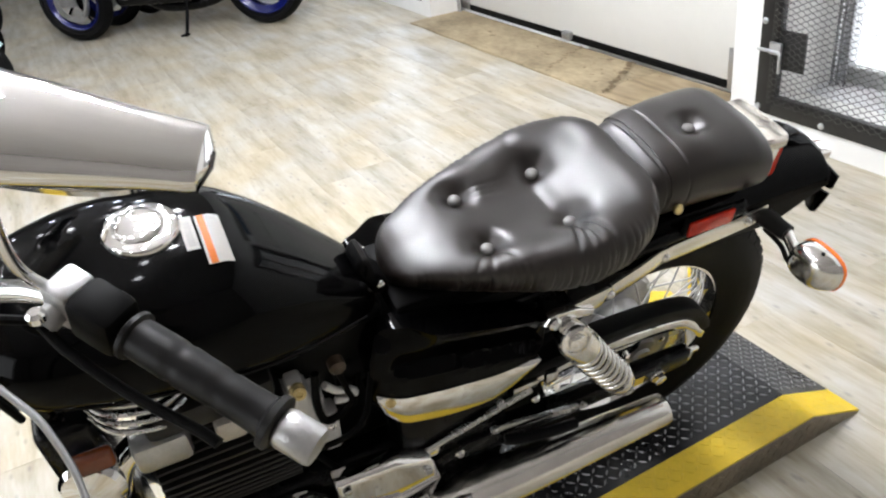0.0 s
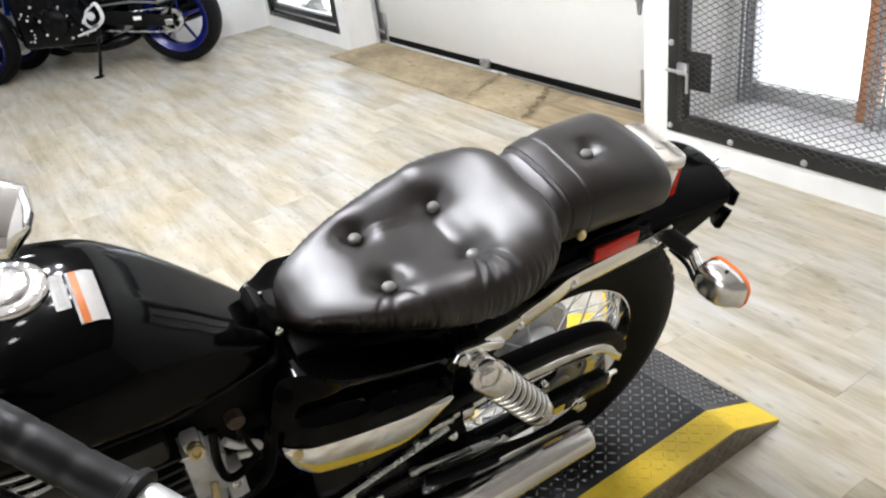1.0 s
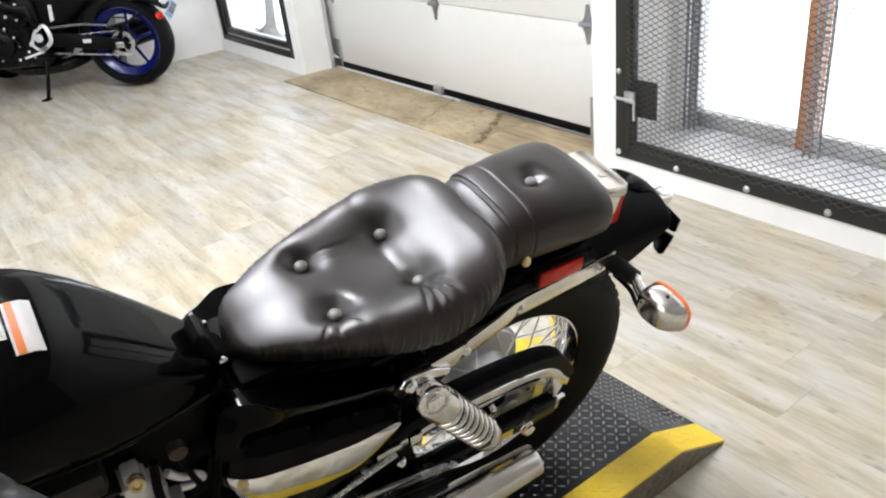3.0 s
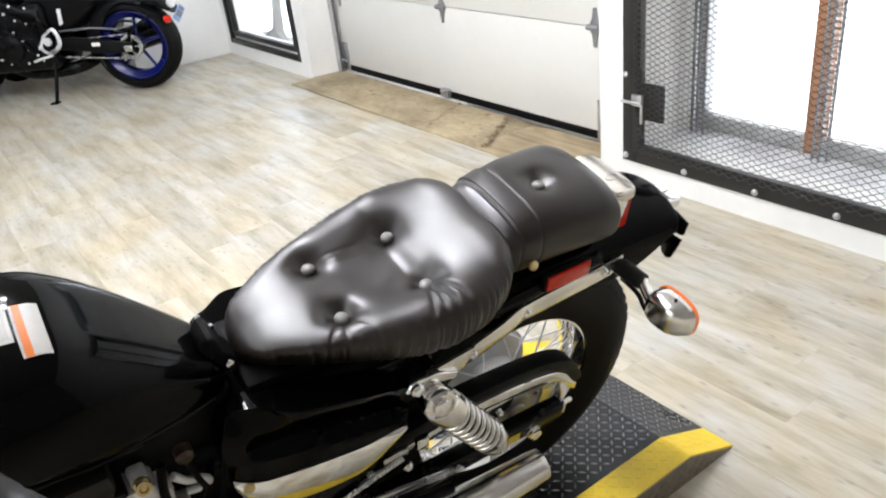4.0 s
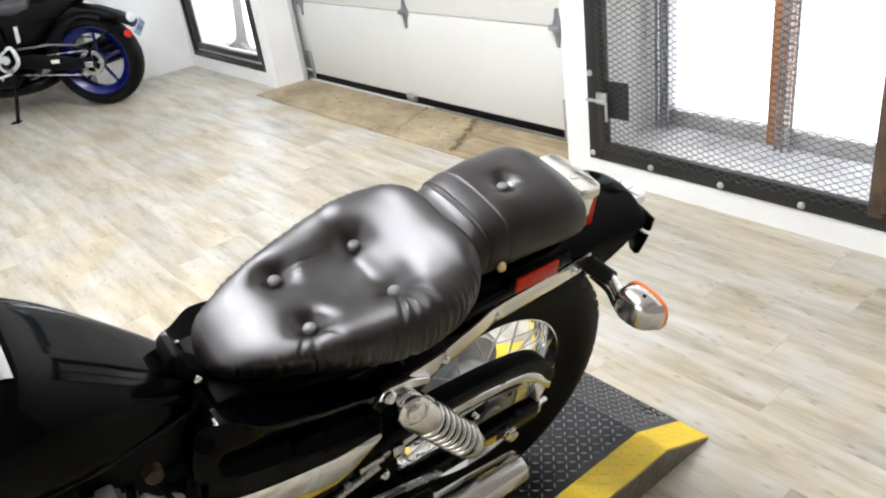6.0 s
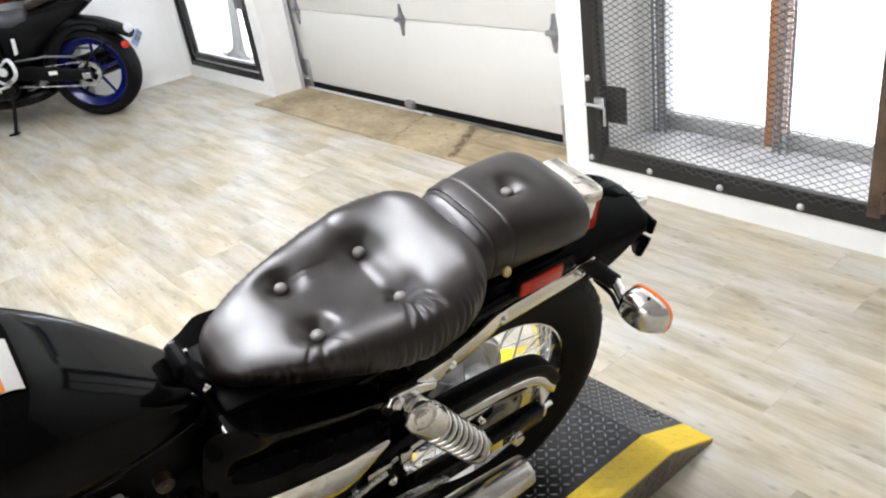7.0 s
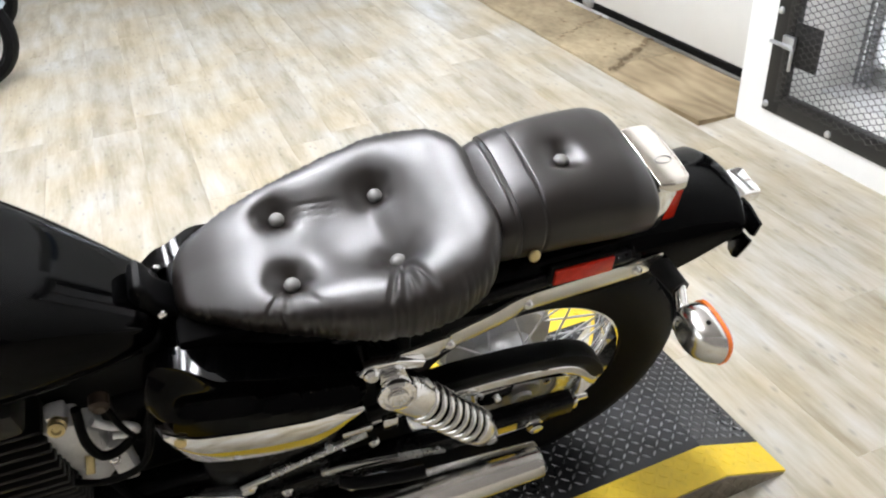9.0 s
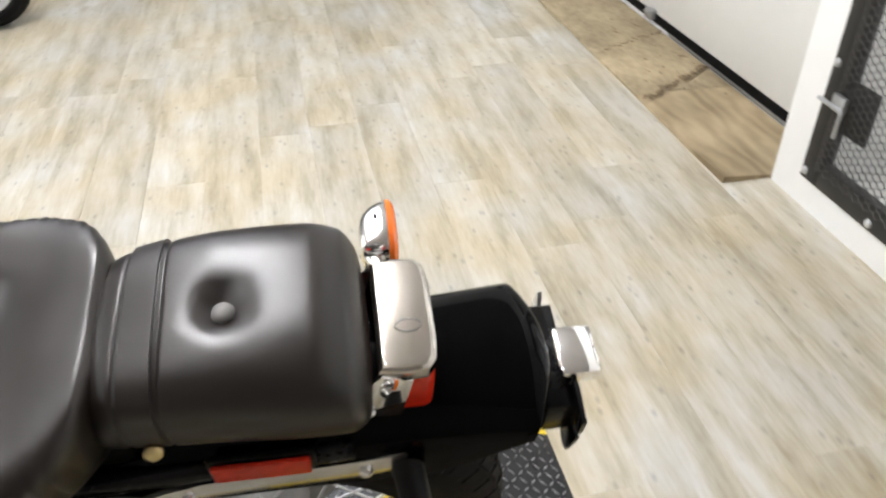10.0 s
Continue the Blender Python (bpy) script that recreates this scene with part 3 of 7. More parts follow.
def mesh_gate():
    """The black steel gate: bolted flat frame, inner angle, expanded mesh, slide latch and hinges."""
    g = empty("mesh_gate", label="black steel gate with expanded metal mesh, bolted to the wall", category="gate")
    x0, x1, z0, z1 = GATE
    y = W0 - 0.008
    t = 0.075
    for name, lo, hi in (("frame_stile", (x0, y, z0), (x0 + t, W0, z1)), ("frame_stile", (x1 - 0.046, y, z0), (x1, W0, z1)),
                         ("frame_rail", (x0 + t, y, z0), (x1 - 0.046, W0, z0 + t)), ("frame_rail", (x0 + t, y, z1 - t), (x1 - 0.046, W0, z1))):
        part(name, box(bmesh.new(), lo, hi, 0.003), M_BLACKSTEEL, g)
    a, b, c, d = x0 + t - 0.02, x1 - 0.103, z0 + t - 0.028, z1 - t
    for name, lo, hi, m in (("leaf_stile", (a, y - 0.004, c), (a + 0.035, y + 0.03, d), M_BLACKSTEEL), ("leaf_stile", (b, y - 0.016, c), (b + 0.045, y + 0.03, d), M_RUSTSTEEL),
                            ("leaf_rail", (a + 0.035, y - 0.002, c), (b, y + 0.03, c + 0.03), M_BLACKSTEEL), ("leaf_rail", (a + 0.035, y - 0.002, d - 0.03), (b, y + 0.03, d), M_BLACKSTEEL)):
        part(name, box(bmesh.new(), lo, hi, 0.003), m, g)
    # hinge knuckles on the worn side
    for z in (0.16, 0.235, 0.40, 0.75, 1.4):
        part("hinge", rod(bmesh.new(), (x1 - 0.052, y - 0.012, z), (x1 - 0.052, y - 0.012, z + 0.06), 0.011), M_RUSTSTEEL, g, "rusty hinge knuckle")
    # bolts
    spots = [(x0 + 0.018, zz) for zz in (0.115, 0.45, 0.8)] + [(x1 - 0.025, zz) for zz in (0.115, 0.33, 0.75)] + [(x, z0 + 0.02) for x in (-0.916, -0.61, -0.308)]
    for x, z in spots:
        part("bolt", lathe(bmesh.new(), ((0, 0.013), (0.005, 0.012), (0.009, 0.007), (0.010, 0.0)), (x, y, z), (0, -1, 0), 12), M_GALV, g, "domed galvanised bolt head")
    # expanded mesh: zigzag strands that meet at the knots
    bm = bmesh.new()
    px, pz, hw, th = 0.0445, 0.0112, 0.0012, 0.0018
    yy = y - 0.009
    xs0, xs1, zs0, zs1 = a + 0.012, b + 0.006, c + 0.004, d - 0.01
    rows = int((zs1 - zs0) / pz)
    cols = int((xs1 - xs0) / (px / 2))
    for r in range(rows):
        ring_prev = None
        for k in range(cols + 1):
            x = xs0 + k * px / 2
            up = (k + r) % 2
            z = zs0 + r * pz + (pz * 0.93 if up else 0.0)
            dy = 0.004 if up else -0.004
            ring = [bm.verts.new((x, yy + dy - th, z)), bm.verts.new((x, yy + dy, z + hw)), bm.verts.new((x, yy + dy + th, z)), bm.verts.new((x, yy + dy, z - hw))]
            if ring_prev:
                for q in range(4):
                    bm.faces.new((ring_prev[q], ring_prev[(q + 1) % 4], ring[(q + 1) % 4], ring[q]))
            ring_prev = ring
    tagged(part("mesh", bm, M_MESH, g, "black expanded metal mesh", smooth=False), kind="stuff")
    # latch box and slide bolt
    part("latch_plate", box(bmesh.new(), (-1.150, y + 0.001, 0.280), (-1.022, y + 0.010, 0.428), 0.002), M_BLACKSTEEL, g, "dark perforated latch guard plate")
    lt = part("slide_latch", box(bmesh.new(), (-1.160, y - 0.026, 0.338), (-1.108, y - 0.010, 0.384), 0.004), M_GALV, g, "galvanised slide latch with drop handle")
    bm = rod(bmesh.new(), (-1.205, y - 0.030, 0.352), (-1.105, y - 0.030, 0.352), 0.0065, seg=10)
    tube(bm, [(-1.115, y - 0.030, 0.352), (-1.100, y - 0.034, 0.346), (-1.098, y - 0.036, 0.330), (-1.098, y - 0.036, 0.278)], 0.0062, 8, 16)
    part("handle", bm, M_GALV, lt)
    return g


mesh_gate()


def vestibule():
    """The bay behind the gate: concrete sill, white reveal, window mullions and a second mesh screen strip."""
    x0, x1, z0, z1 = GATE
    yb = 2.05
    setting("bay_floor", box(bmesh.new(), (x0 - 0.3, W1, -0.03), (x1 + 0.3, yb + 0.12, 0.085)), M_BAYFLOOR, "concrete floor of the window bay, paled for daylight", "sill")
    setting("bay_wall_side", box(bmesh.new(), (x0 - 0.3, W1, 0.085), (x0 - 0.02, yb, 2.4)), M_WALL, "white reveal of the window bay", "wall")
    setting("bay_wall_end", box(bmesh.new(), (x1 + 0.3, W1, 0.085), (x1 + 0.5, yb + 0.1, 2.4)), M_WALL, "white reveal of the window bay", "wall")
    setting("bay_soffit", box(bmesh.new(), (x0 - 0.3, W1, 2.4), (x1 + 0.5, yb + 0.1, 2.5)), M_WALL, "white soffit of the window bay", "ceiling")
    w = empty("window_2", label="tall bright window with an orange-brown wooden mullion", category="window", kind="structure")
    part("mullion", box(bmesh.new(), (-0.725, yb, 0.085), (-0.665, yb + 0.07, 2.4), 0.004), M_OCHRE, w, "orange-brown wooden mullion")
    part("window_frame", box(bmesh.new(), (x0 - 0.02, yb, 0.085), (x0 + 0.03, yb + 0.07, 2.4), 0.003), M_GALV, w)
    part("window_frame", box(bmesh.new(), (x1 + 0.25, yb, 0.085), (x1 + 0.3, yb + 0.07, 2.4), 0.003), M_GALV, w)
    part("window_sill", box(bmesh.new(), (x0 + 0.03, yb + 0.005, 0.085), (x1 + 0.25, yb + 0.065, 0.150), 0.004), M_CONC, w, "dirty concrete sill")
    for a, b in ((x0 + 0.03, -0.725), (-0.665, x1 + 0.25)):
        p = part("pane", box(bmesh.new(), (a, yb + 0.03, 0.15), (b, yb + 0.036, 2.4)), M_GLASS, w, smooth=False)
        p.visible_shadow = False
    # two upright strips of perforated steel angle beside the mullion and in the corner
    for x in (-0.650, x0 + 0.012):
        a = empty("perforated_upright", label="perforated grey steel upright standing in the window bay", category="upright", group="bay uprights")
        for dx in (0.0, 0.026, 0.058):
            part("rail", box(bmesh.new(), (x + dx - 0.004, yb - 0.064, 0.09), (x + dx + 0.004, yb - 0.052, 2.3), 0.001), M_UPRIGHT, a)
        bm = bmesh.new()
        for k in range(100):
            z = 0.1 + k * 0.022
            box(bm, (x, yb - 0.060, z), (x + 0.026, yb - 0.056, z + 0.005))
            box(bm, (x + 0.026, yb - 0.060, z + 0.011), (x + 0.058, yb - 0.056, z + 0.018))
        tagged(part("perforated_web", bm, M_UPRIGHT, a, smooth=False), kind="stuff")
    # the bright street beyond the panes
    setting("backdrop_street", box(bmesh.new(), (-2.2, 2.30, -0.02), (1.2, 2.33, 2.8)), M_DAY, "overexposed white daylight beyond the bay window", "backdrop")
    trunk = empty("tree_trunk", label="pale grey tree trunk with a flared foot outside the window", category="tree trunk")
    m_bark = mat("pale_sunlit_bark", (0.30, 0.295, 0.285), 0.8, var=0.3, scale=14, bump=0.8, bscale=70)
    stem = [(-5.70, 2.10, -0.03), (-5.66, 2.10, 0.06), (-5.62, 2.10, 0.16), (-5.56, 2.10, 0.40), (-5.50, 2.10, 0.70), (-5.45, 2.10, 1.2), (-5.42, 2.10, 2.4)]
    bm = bmesh.new()
    pts = spline(stem, 40)
    rings = []
    for p in pts:
        r = 0.062 + 0.10 * math.exp(-max(0.0, p.z + 0.03) / 0.07)
        rings.append([p + Vector((r * (1 + 0.12 * math.sin(3 * k * math.tau / 18 + p.z * 5)) * math.cos(k * math.tau / 18), 0.5 * r * math.sin(k * math.tau / 18), 0)) for k in range(18)])
    part("trunk", loft(bm, rings), m_bark, trunk)
    for k, (dx, dy) in enumerate(((0.26, -0.02), (-0.22, -0.03))):
        part("root", tube(bmesh.new(), [(-5.68, 2.09, 0.06), (-5.68 + dx * 0.6, 2.09 + dy, 0.01), (-5.68 + dx, 2.09 + dy, -0.028)], 0.035, 8, 10, r_end=0.008), m_bark, trunk)
    setting("backdrop_window", box(bmesh.new(), (-6.6, 2.2, -0.02), (-3.95, 2.23, 2.6)), M_DAY, "overexposed white daylight beyond the side window", "backdrop")


vestibule()


# ---- the display platform ----
PX0, PX1, PTOP = -0.57, 0.043, 0.069     # sides and top height
PY0, PY1, PEND = -2.05, 0.365, 0.522     # rear end of the flat top, foot of the ramp
def platform():
    p = empty("display_platform", label="low black diamond plate platform ramp with yellow painted edges", category="platform")
    stripe = 0.083

    def strip(name, xa, xb, m, label=""):
        bm = slab(bmesh.new(), [(PY0 - 0.157, 0.001), (PY0, PTOP), (PY1, PTOP), (PEND, 0.004), (PEND, 0.0), (PY0 - 0.157, 0.0)], xa, xb, "x")
        return part(name, bm, m, p, label, smooth=False)

    strip("deck", PX0 + stripe, PX1 - stripe, M_PLATE, "black diamond plate deck")
    strip("edge_strip", PX1 - stripe, PX1, M_YELLOW, "yellow painted edge")
    strip("edge_strip", PX0, PX0 + stripe, M_YELLOW, "yellow painted edge")
    # bare side skirts
    for x, s in ((PX1, 1), (PX0, -1)):
        bm = slab(bmesh.new(), [(PY0 - 0.15, 0.0), (PY0, PTOP - 0.003), (PY1, PTOP - 0.003), (PEND - 0.008, 0.002), (PEND - 0.008, 0.0)], x if s > 0 else x - 0.003, x + 0.003 if s > 0 else x, "x")
        part("side_skirt", bm, M_SIDEPLATE, p, "worn bare metal side skirt", smooth=False)

    # raised bars of the tread pattern
    def treads(name, xa, xb, ya, yb, height, m, proud=0.0021):
        bm = bmesh.new()
        pitch = 0.0195
        for i in range(int((xb - xa) / pitch)):
            for j in range(int((yb - ya) / pitch)):
                x, y = xa + (i + 0.5) * pitch, ya + (j + 0.5) * pitch
                a = 0.785 if (i + j) % 2 else -0.785
                ca, sa = math.cos(a) * 0.0102, math.sin(a) * 0.0102
                wx, wy = -math.sin(a) * 0.0029, math.cos(a) * 0.0029
                base = [bm.verts.new((x + u * ca + v * wx, y + u * sa + v * wy, height(y + u * sa + v * wy) - 0.0004)) for u, v in ((-1, 0), (0, -1), (1, 0), (0, 1))]
                top = [bm.verts.new((x + u * ca * 0.72 + v * wx * 0.5, y + u * sa * 0.72 + v * wy * 0.5, height(y + u * sa * 0.72) + proud)) for u, v in ((-1, 0), (0, -1), (1, 0), (0, 1))]
                bm.faces.new(top)
                for q in range(4):
                    bm.faces.new((base[q], base[(q + 1) % 4], top[(q + 1) % 4], top[q]))
        return tagged(part(name, bm, m, p, smooth=False), kind="stuff")

    def top(y):
        return PTOP if y < PY1 else PTOP + (0.004 - PTOP) * (y - PY1) / (PEND - PY1)

    treads("tread", PX0 + stripe + 0.004, PX1 - stripe - 0.004, -1.2, PEND - 0.004, top, M_TREAD)
    treads("edge_tread", PX1 - stripe + 0.003, PX1 - 0.003, -1.2, PEND - 0.006, top, M_YELLOW, 0.0009)
    treads("edge_tread", PX0 + 0.003, PX0 + stripe - 0.003, -0.6, PEND - 0.006, top, M_YELLOW, 0.0009)
    # tread bars on the visible side skirt
    bm = bmesh.new()
    pitch = 0.0195
    for i in range(int((PEND + 1.0) / pitch)):
        for j in range(3):
            y, z = -1.0 + i * pitch, 0.010 + j * pitch
            if z + 0.008 > top(y):
                continue
            a = 0.785 if (i + j) % 2 else -0.785
            ca, sa = math.cos(a) * 0.0102, math.sin(a) * 0.0102
            wy, wz = -math.sin(a) * 0.0029, math.cos(a) * 0.0029
            base = [bm.verts.new((PX1 + 0.0027, y + u * ca + v * wy, z + u * sa + v * wz)) for u, v in ((-1, 0), (0, -1), (1, 0), (0, 1))]
            tip = [bm.verts.new((PX1 + 0.0045, y + u * ca * 0.72 + v * wy * 0.5, z + u * sa * 0.72 + v * wz * 0.5)) for u, v in ((-1, 0), (0, -1), (1, 0), (0, 1))]
            bm.faces.new(tip)
            for q in range(4):
                bm.faces.new((base[q], base[(q + 1) % 4], tip[(q + 1) % 4], tip[q]))
    tagged(part("skirt_tread", bm, M_SIDEPLATE, p, smooth=False), kind="stuff")


platform()


# ---- the cruiser: its own axes are x to its left side, y to its rear, z up ----
R_LEAN, R_REAR = 16.3, 86.0
_r, _l = radians(R_REAR), radians(R_LEAN)
_ax = Vector((math.cos(_r), math.sin(_r), 0))
_lat = Vector((math.sin(_r), -math.cos(_r), 0)) * math.cos(_l) - Vector((0, 0, 1)) * math.sin(_l)
_up = _lat.cross(_ax)
BIKE = Matrix.Translation((-0.23324, 0.01631, 0.058)) @ Matrix((_lat, _ax, _up)).transposed().to_4x4()
bike = empty("cruiser_motorcycle", BIKE, label="black and chrome cruiser motorcycle leaning on its side stand", category="motorcycle")
AXLE = Vector((0, -0.030, 0.328))


def superpoint(a, n):
    c, s = math.cos(a), math.sin(a)
    return math.copysign(abs(c) ** (2 / n), c), math.copysign(abs(s) ** (2 / n), s)


def cushion(ys, width, top, bottom, power, sculpt, around=128, belt=0.45, tuck=0.12):
    """A padded body along y: super-elliptic sections whose skin is then sculpted."""
    bm = bmesh.new()
    rings = []
    for y in ys:
        w, zt, zb = width(y), top(y), bottom(y)
        zm, ring = zb + belt * (zt - zb), []
        for k in range(around):
            c, s = superpoint(k * math.tau / around, power)
            h = (zt - zm) if s > 0 else (zm - zb)
            ring.append(sculpt(Vector((w * c * (1 - tuck * max(0.0, -s) ** 1.2), y, zm + h * s)), c, max(0.0, s), w))
        rings.append(ring)
    return loft(bm, rings)


# rider's seat
SEAT_W = ((-0.512, 0.012), (-0.508, 0.030), (-0.495, 0.050), (-0.47, 0.068), (-0.43, 0.091), (-0.38, 0.113), (-0.33, 0.132), (-0.28, 0.147), (-0.22, 0.154), (-0.18, 0.150), (-0.15, 0.138), (-0.13, 0.121), (-0.115, 0.098), (-0.105, 0.072), (-0.100, 0.050), (-0.097, 0.025))
SEAT_T = ((-0.512, 0.714), (-0.506, 0.731), (-0.494, 0.743), (-0.47, 0.751), (-0.43, 0.758), (-0.395, 0.761), (-0.36, 0.759), (-0.30, 0.753), (-0.255, 0.756), (-0.225, 0.768), (-0.19, 0.781), (-0.16, 0.791), (-0.135, 0.798), (-0.118, 0.800), (-0.108, 0.794), (-0.101, 0.782), (-0.097, 0.764))
SEAT_B = ((-0.512, 0.700), (-0.40, 0.682), (-0.30, 0.666), (-0.22, 0.660), (-0.15, 0.668), (-0.097, 0.690))
BUTTONS = ((-0.057, -0.368), (-0.055, -0.235), (0.063, -0.238), (0.056, -0.371))


def seat_sculpt(p, c, s, w):
    x, y, z = p
    e = abs(x) / max(w, 0.02)
    rear = smooth01((y + 0.44) / 0.20)
    z += s * (0.034 * smooth01((e - 0.10) / 0.90) * rear * (1 - 0.90 * smooth01((y + 0.262) / 0.110)) - 0.004 * (1 - e))
    for bx, by in BUTTONS:
        dx, dy = x - bx, y - by
        d2 = dx * dx + dy * dy
        deep = 0.021 if by < -0.3 else 0.016
        z -= s * (deep * math.exp(-d2 / 0.022**2) + 0.005 * math.exp(-d2 / 0.048**2))
        # soft pulls that run out of each button
        d = math.sqrt(d2) + 1e-6
        if 0.012 < d < 0.07:
            a = math.atan2(dy, dx)
            z += s * 0.0004 * math.sin(a * 5 + bx * 90) * math.exp(-((d - 0.026) / 0.016) ** 2)
    # folds between the rear left button and the side
    fx, fy = x - 0.063, y + 0.238
    if fx > 0.008:
        for slope, ph in ((-0.42, 0.0), (-0.17, 0.002), (0.08, -0.001), (0.34, 0.001)):
            off = fy - slope * fx - ph
            z -= 0.0050 * math.exp(-(off / 0.0042) ** 2) * smooth01((fx - 0.008) / 0.02) * smooth01((0.085 - fx) / 0.03)
    fx, fy = x - 0.056, y + 0.371
    if fx > 0.004:
        for slope in (-0.9, -0.3, 0.5):
            off = fy - slope * fx
            z -= 0.0022 * math.exp(-(off / 0.0040) ** 2) * smooth01((fx - 0.004) / 0.012) * smooth01((0.055 - fx) / 0.02)
    # ridges between the far pair of buttons
    for k in (-0.008, 0.001, 0.010):
        off = x + 0.050 - k - 0.10 * (y + 0.30)
        z -= s * 0.0016 * math.exp(-(off / 0.0026) ** 2) * smooth01((y + 0.355) / 0.02) * smooth01((-0.275 - y) / 0.03)
    # gathered stitching down the sides
    side = smooth01((e - 0.80) / 0.15) * (1 - 0.6 * s)
    g = math.sin(y * 300 + 2.2 * noise.noise((y * 40, 0, 0))) + 0.6 * math.sin(y * 171 + 1)
    x += math.copysign(0.0024 * side * g, x)
    x -= math.copysign(0.0025 * side * math.exp(-((y + 0.262) / 0.0022) ** 2), x)
    swell = 0.0006 * noise.noise((x * 14, y * 14, z * 14)) + 0.0002 * noise.noise((x * 45, y * 45, z * 45))
    return Vector((x, y, z + swell * s))


def table(rows):
    return lambda t: lerp_table(rows, t)[0]


seat_ys = [-0.512 + 0.415 * smooth01(k / 260) * 0.25 + 0.415 * (k / 260) * 0.75 for k in range(261)]
seat = part("seat", cushion(seat_ys, table(SEAT_W), table(SEAT_T), table(SEAT_B), 3.3, seat_sculpt, 260, 0.72), M_VINYL, bike, "button-tufted black vinyl rider's seat with creases")
for bx, by in BUTTONS:
    z = lerp_table(SEAT_T, by)[0] - (0.018 if by < -0.3 else 0.0145)
    part("button", lathe(bmesh.new(), ((-0.004, 0.0095), (0.001, 0.0105), (0.0045, 0.009), (0.0068, 0.005), (0.0074, 0.0005)), (bx, by, z), (0.05, 0.0, 1), 20), M_BUTTON, seat, "covered upholstery button")

# pillion pad
PIL_W = ((-0.124, 0.055), (-0.120, 0.075), (-0.108, 0.088), (-0.08, 0.093), (0.0, 0.099), (0.07, 0.103), (0.10, 0.101), (0.113, 0.092), (0.120, 0.075), (0.122, 0.05))
PIL_T = ((-0.124, 0.765), (-0.112, 0.792), (-0.08, 0.808), (0.0, 0.822), (0.07, 0.819), (0.10, 0.808), (0.115, 0.788), (0.122, 0.765))
PIL_B = ((-0.124, 0.700), (0.122, 0.700))


def pillion_sculpt(p, c, s, w):
    x, y, z = p
    d2 = (x - 0.010) ** 2 + y * y
    z -= s * (0.0145 * math.exp(-d2 / 0.019**2) + 0.006 * math.exp(-d2 / 0.045**2))
    z -= s * 0.008 * (abs(x) / 0.1) ** 2.2
    for yy in (-0.088, -0.052):
        k = 0.0022 * math.exp(-((y - yy) / 0.0022) ** 2)
        z -= s * k
        x -= math.copysign(k * (1 - s), x) if abs(x) > 0.02 else 0
    z += 0.0010 * s * noise.noise((x * 14, y * 14, 4))
    return Vector((x, y, z))


pil_ys = [-0.124 + 0.246 * k / 180 for k in range(181)]
pillion = part("pillion_pad", cushion(pil_ys, table(PIL_W), table(PIL_T), table(PIL_B), 3.6, pillion_sculpt, 160), M_VINYL, bike, "black vinyl passenger pad with one button")
part("button", lathe(bmesh.new(), ((-0.004, 0.0095), (0.001, 0.0105), (0.0045, 0.009), (0.0068, 0.005), (0.0074, 0.0005)), (0.010, 0.0, 0.8050), (0, 0, 1), 20), M_BUTTON, pillion, "covered upholstery button")


def strap_sculpt(p, c, s, w):
    q = pillion_sculpt(p, c, s, w)
    return Vector((q.x * 1.015, q.y, q.z + 0.0022 * s))


part("strap", cushion([-0.084, -0.083, -0.075, -0.066, -0.057, -0.056], table(PIL_W), lambda y: table(PIL_T)(y) + 0.001, lambda y: 0.705, 3.6, strap_sculpt, 160), M_VINYL, pillion, "black vinyl strap across the pad")
part("strap_stud", lathe(bmesh.new(), ((0, 0.0085), (0.004, 0.0085), (0.007, 0.006), (0.008, 0.002)), (0.0955, -0.067, 0.735), (1, 0.1, 0.35), 16), M_BRASS, pillion, "brass coloured stud")

# fuel tank
TANK = ((-1.035, 0.020, 0.825, 0.800), (-1.028, 0.055, 0.845, 0.792), (-1.00, 0.093, 0.868, 0.785), (-0.95, 0.126, 0.892, 0.775), (-0.88, 0.142, 0.906, 0.762), (-0.80, 0.145, 0.907, 0.745), (-0.72, 0.134, 0.896, 0.722), (-0.67, 0.116, 0.863, 0.708), (-0.62, 0.093, 0.818, 0.697), (-0.575, 0.072, 0.770, 0.690), (-0.55, 0.060, 0.743, 0.688), (-0.538, 0.045, 0.725, 0.690), (-0.533, 0.02, 0.712, 0.698))


def tank_at(y):
    k = [Vector((r[1], r[2], r[3])) for r in TANK]
    ts = [r[0] for r in TANK]
    for i in range(len(ts) - 1):
        if y <= ts[i + 1]:
            t = (y - ts[i]) / (ts[i + 1] - ts[i])
            return k[i].lerp(k[i + 1], t)
    return k[-1]


def tank_power(y):
    return 2.5 + 0.45 * smooth01((y + 0.76) / 0.16)


def tank_point(y, a, grow=0.0):
    w, zt, zb = tank_at(y)
    zm = zb + 0.34 * (zt - zb)
    c, s = superpoint(a, tank_power(y))
    h = (zt - zm) if s > 0 else (zm - zb)
    return Vector(((w + grow) * c, y, zm + (h + grow) * s))


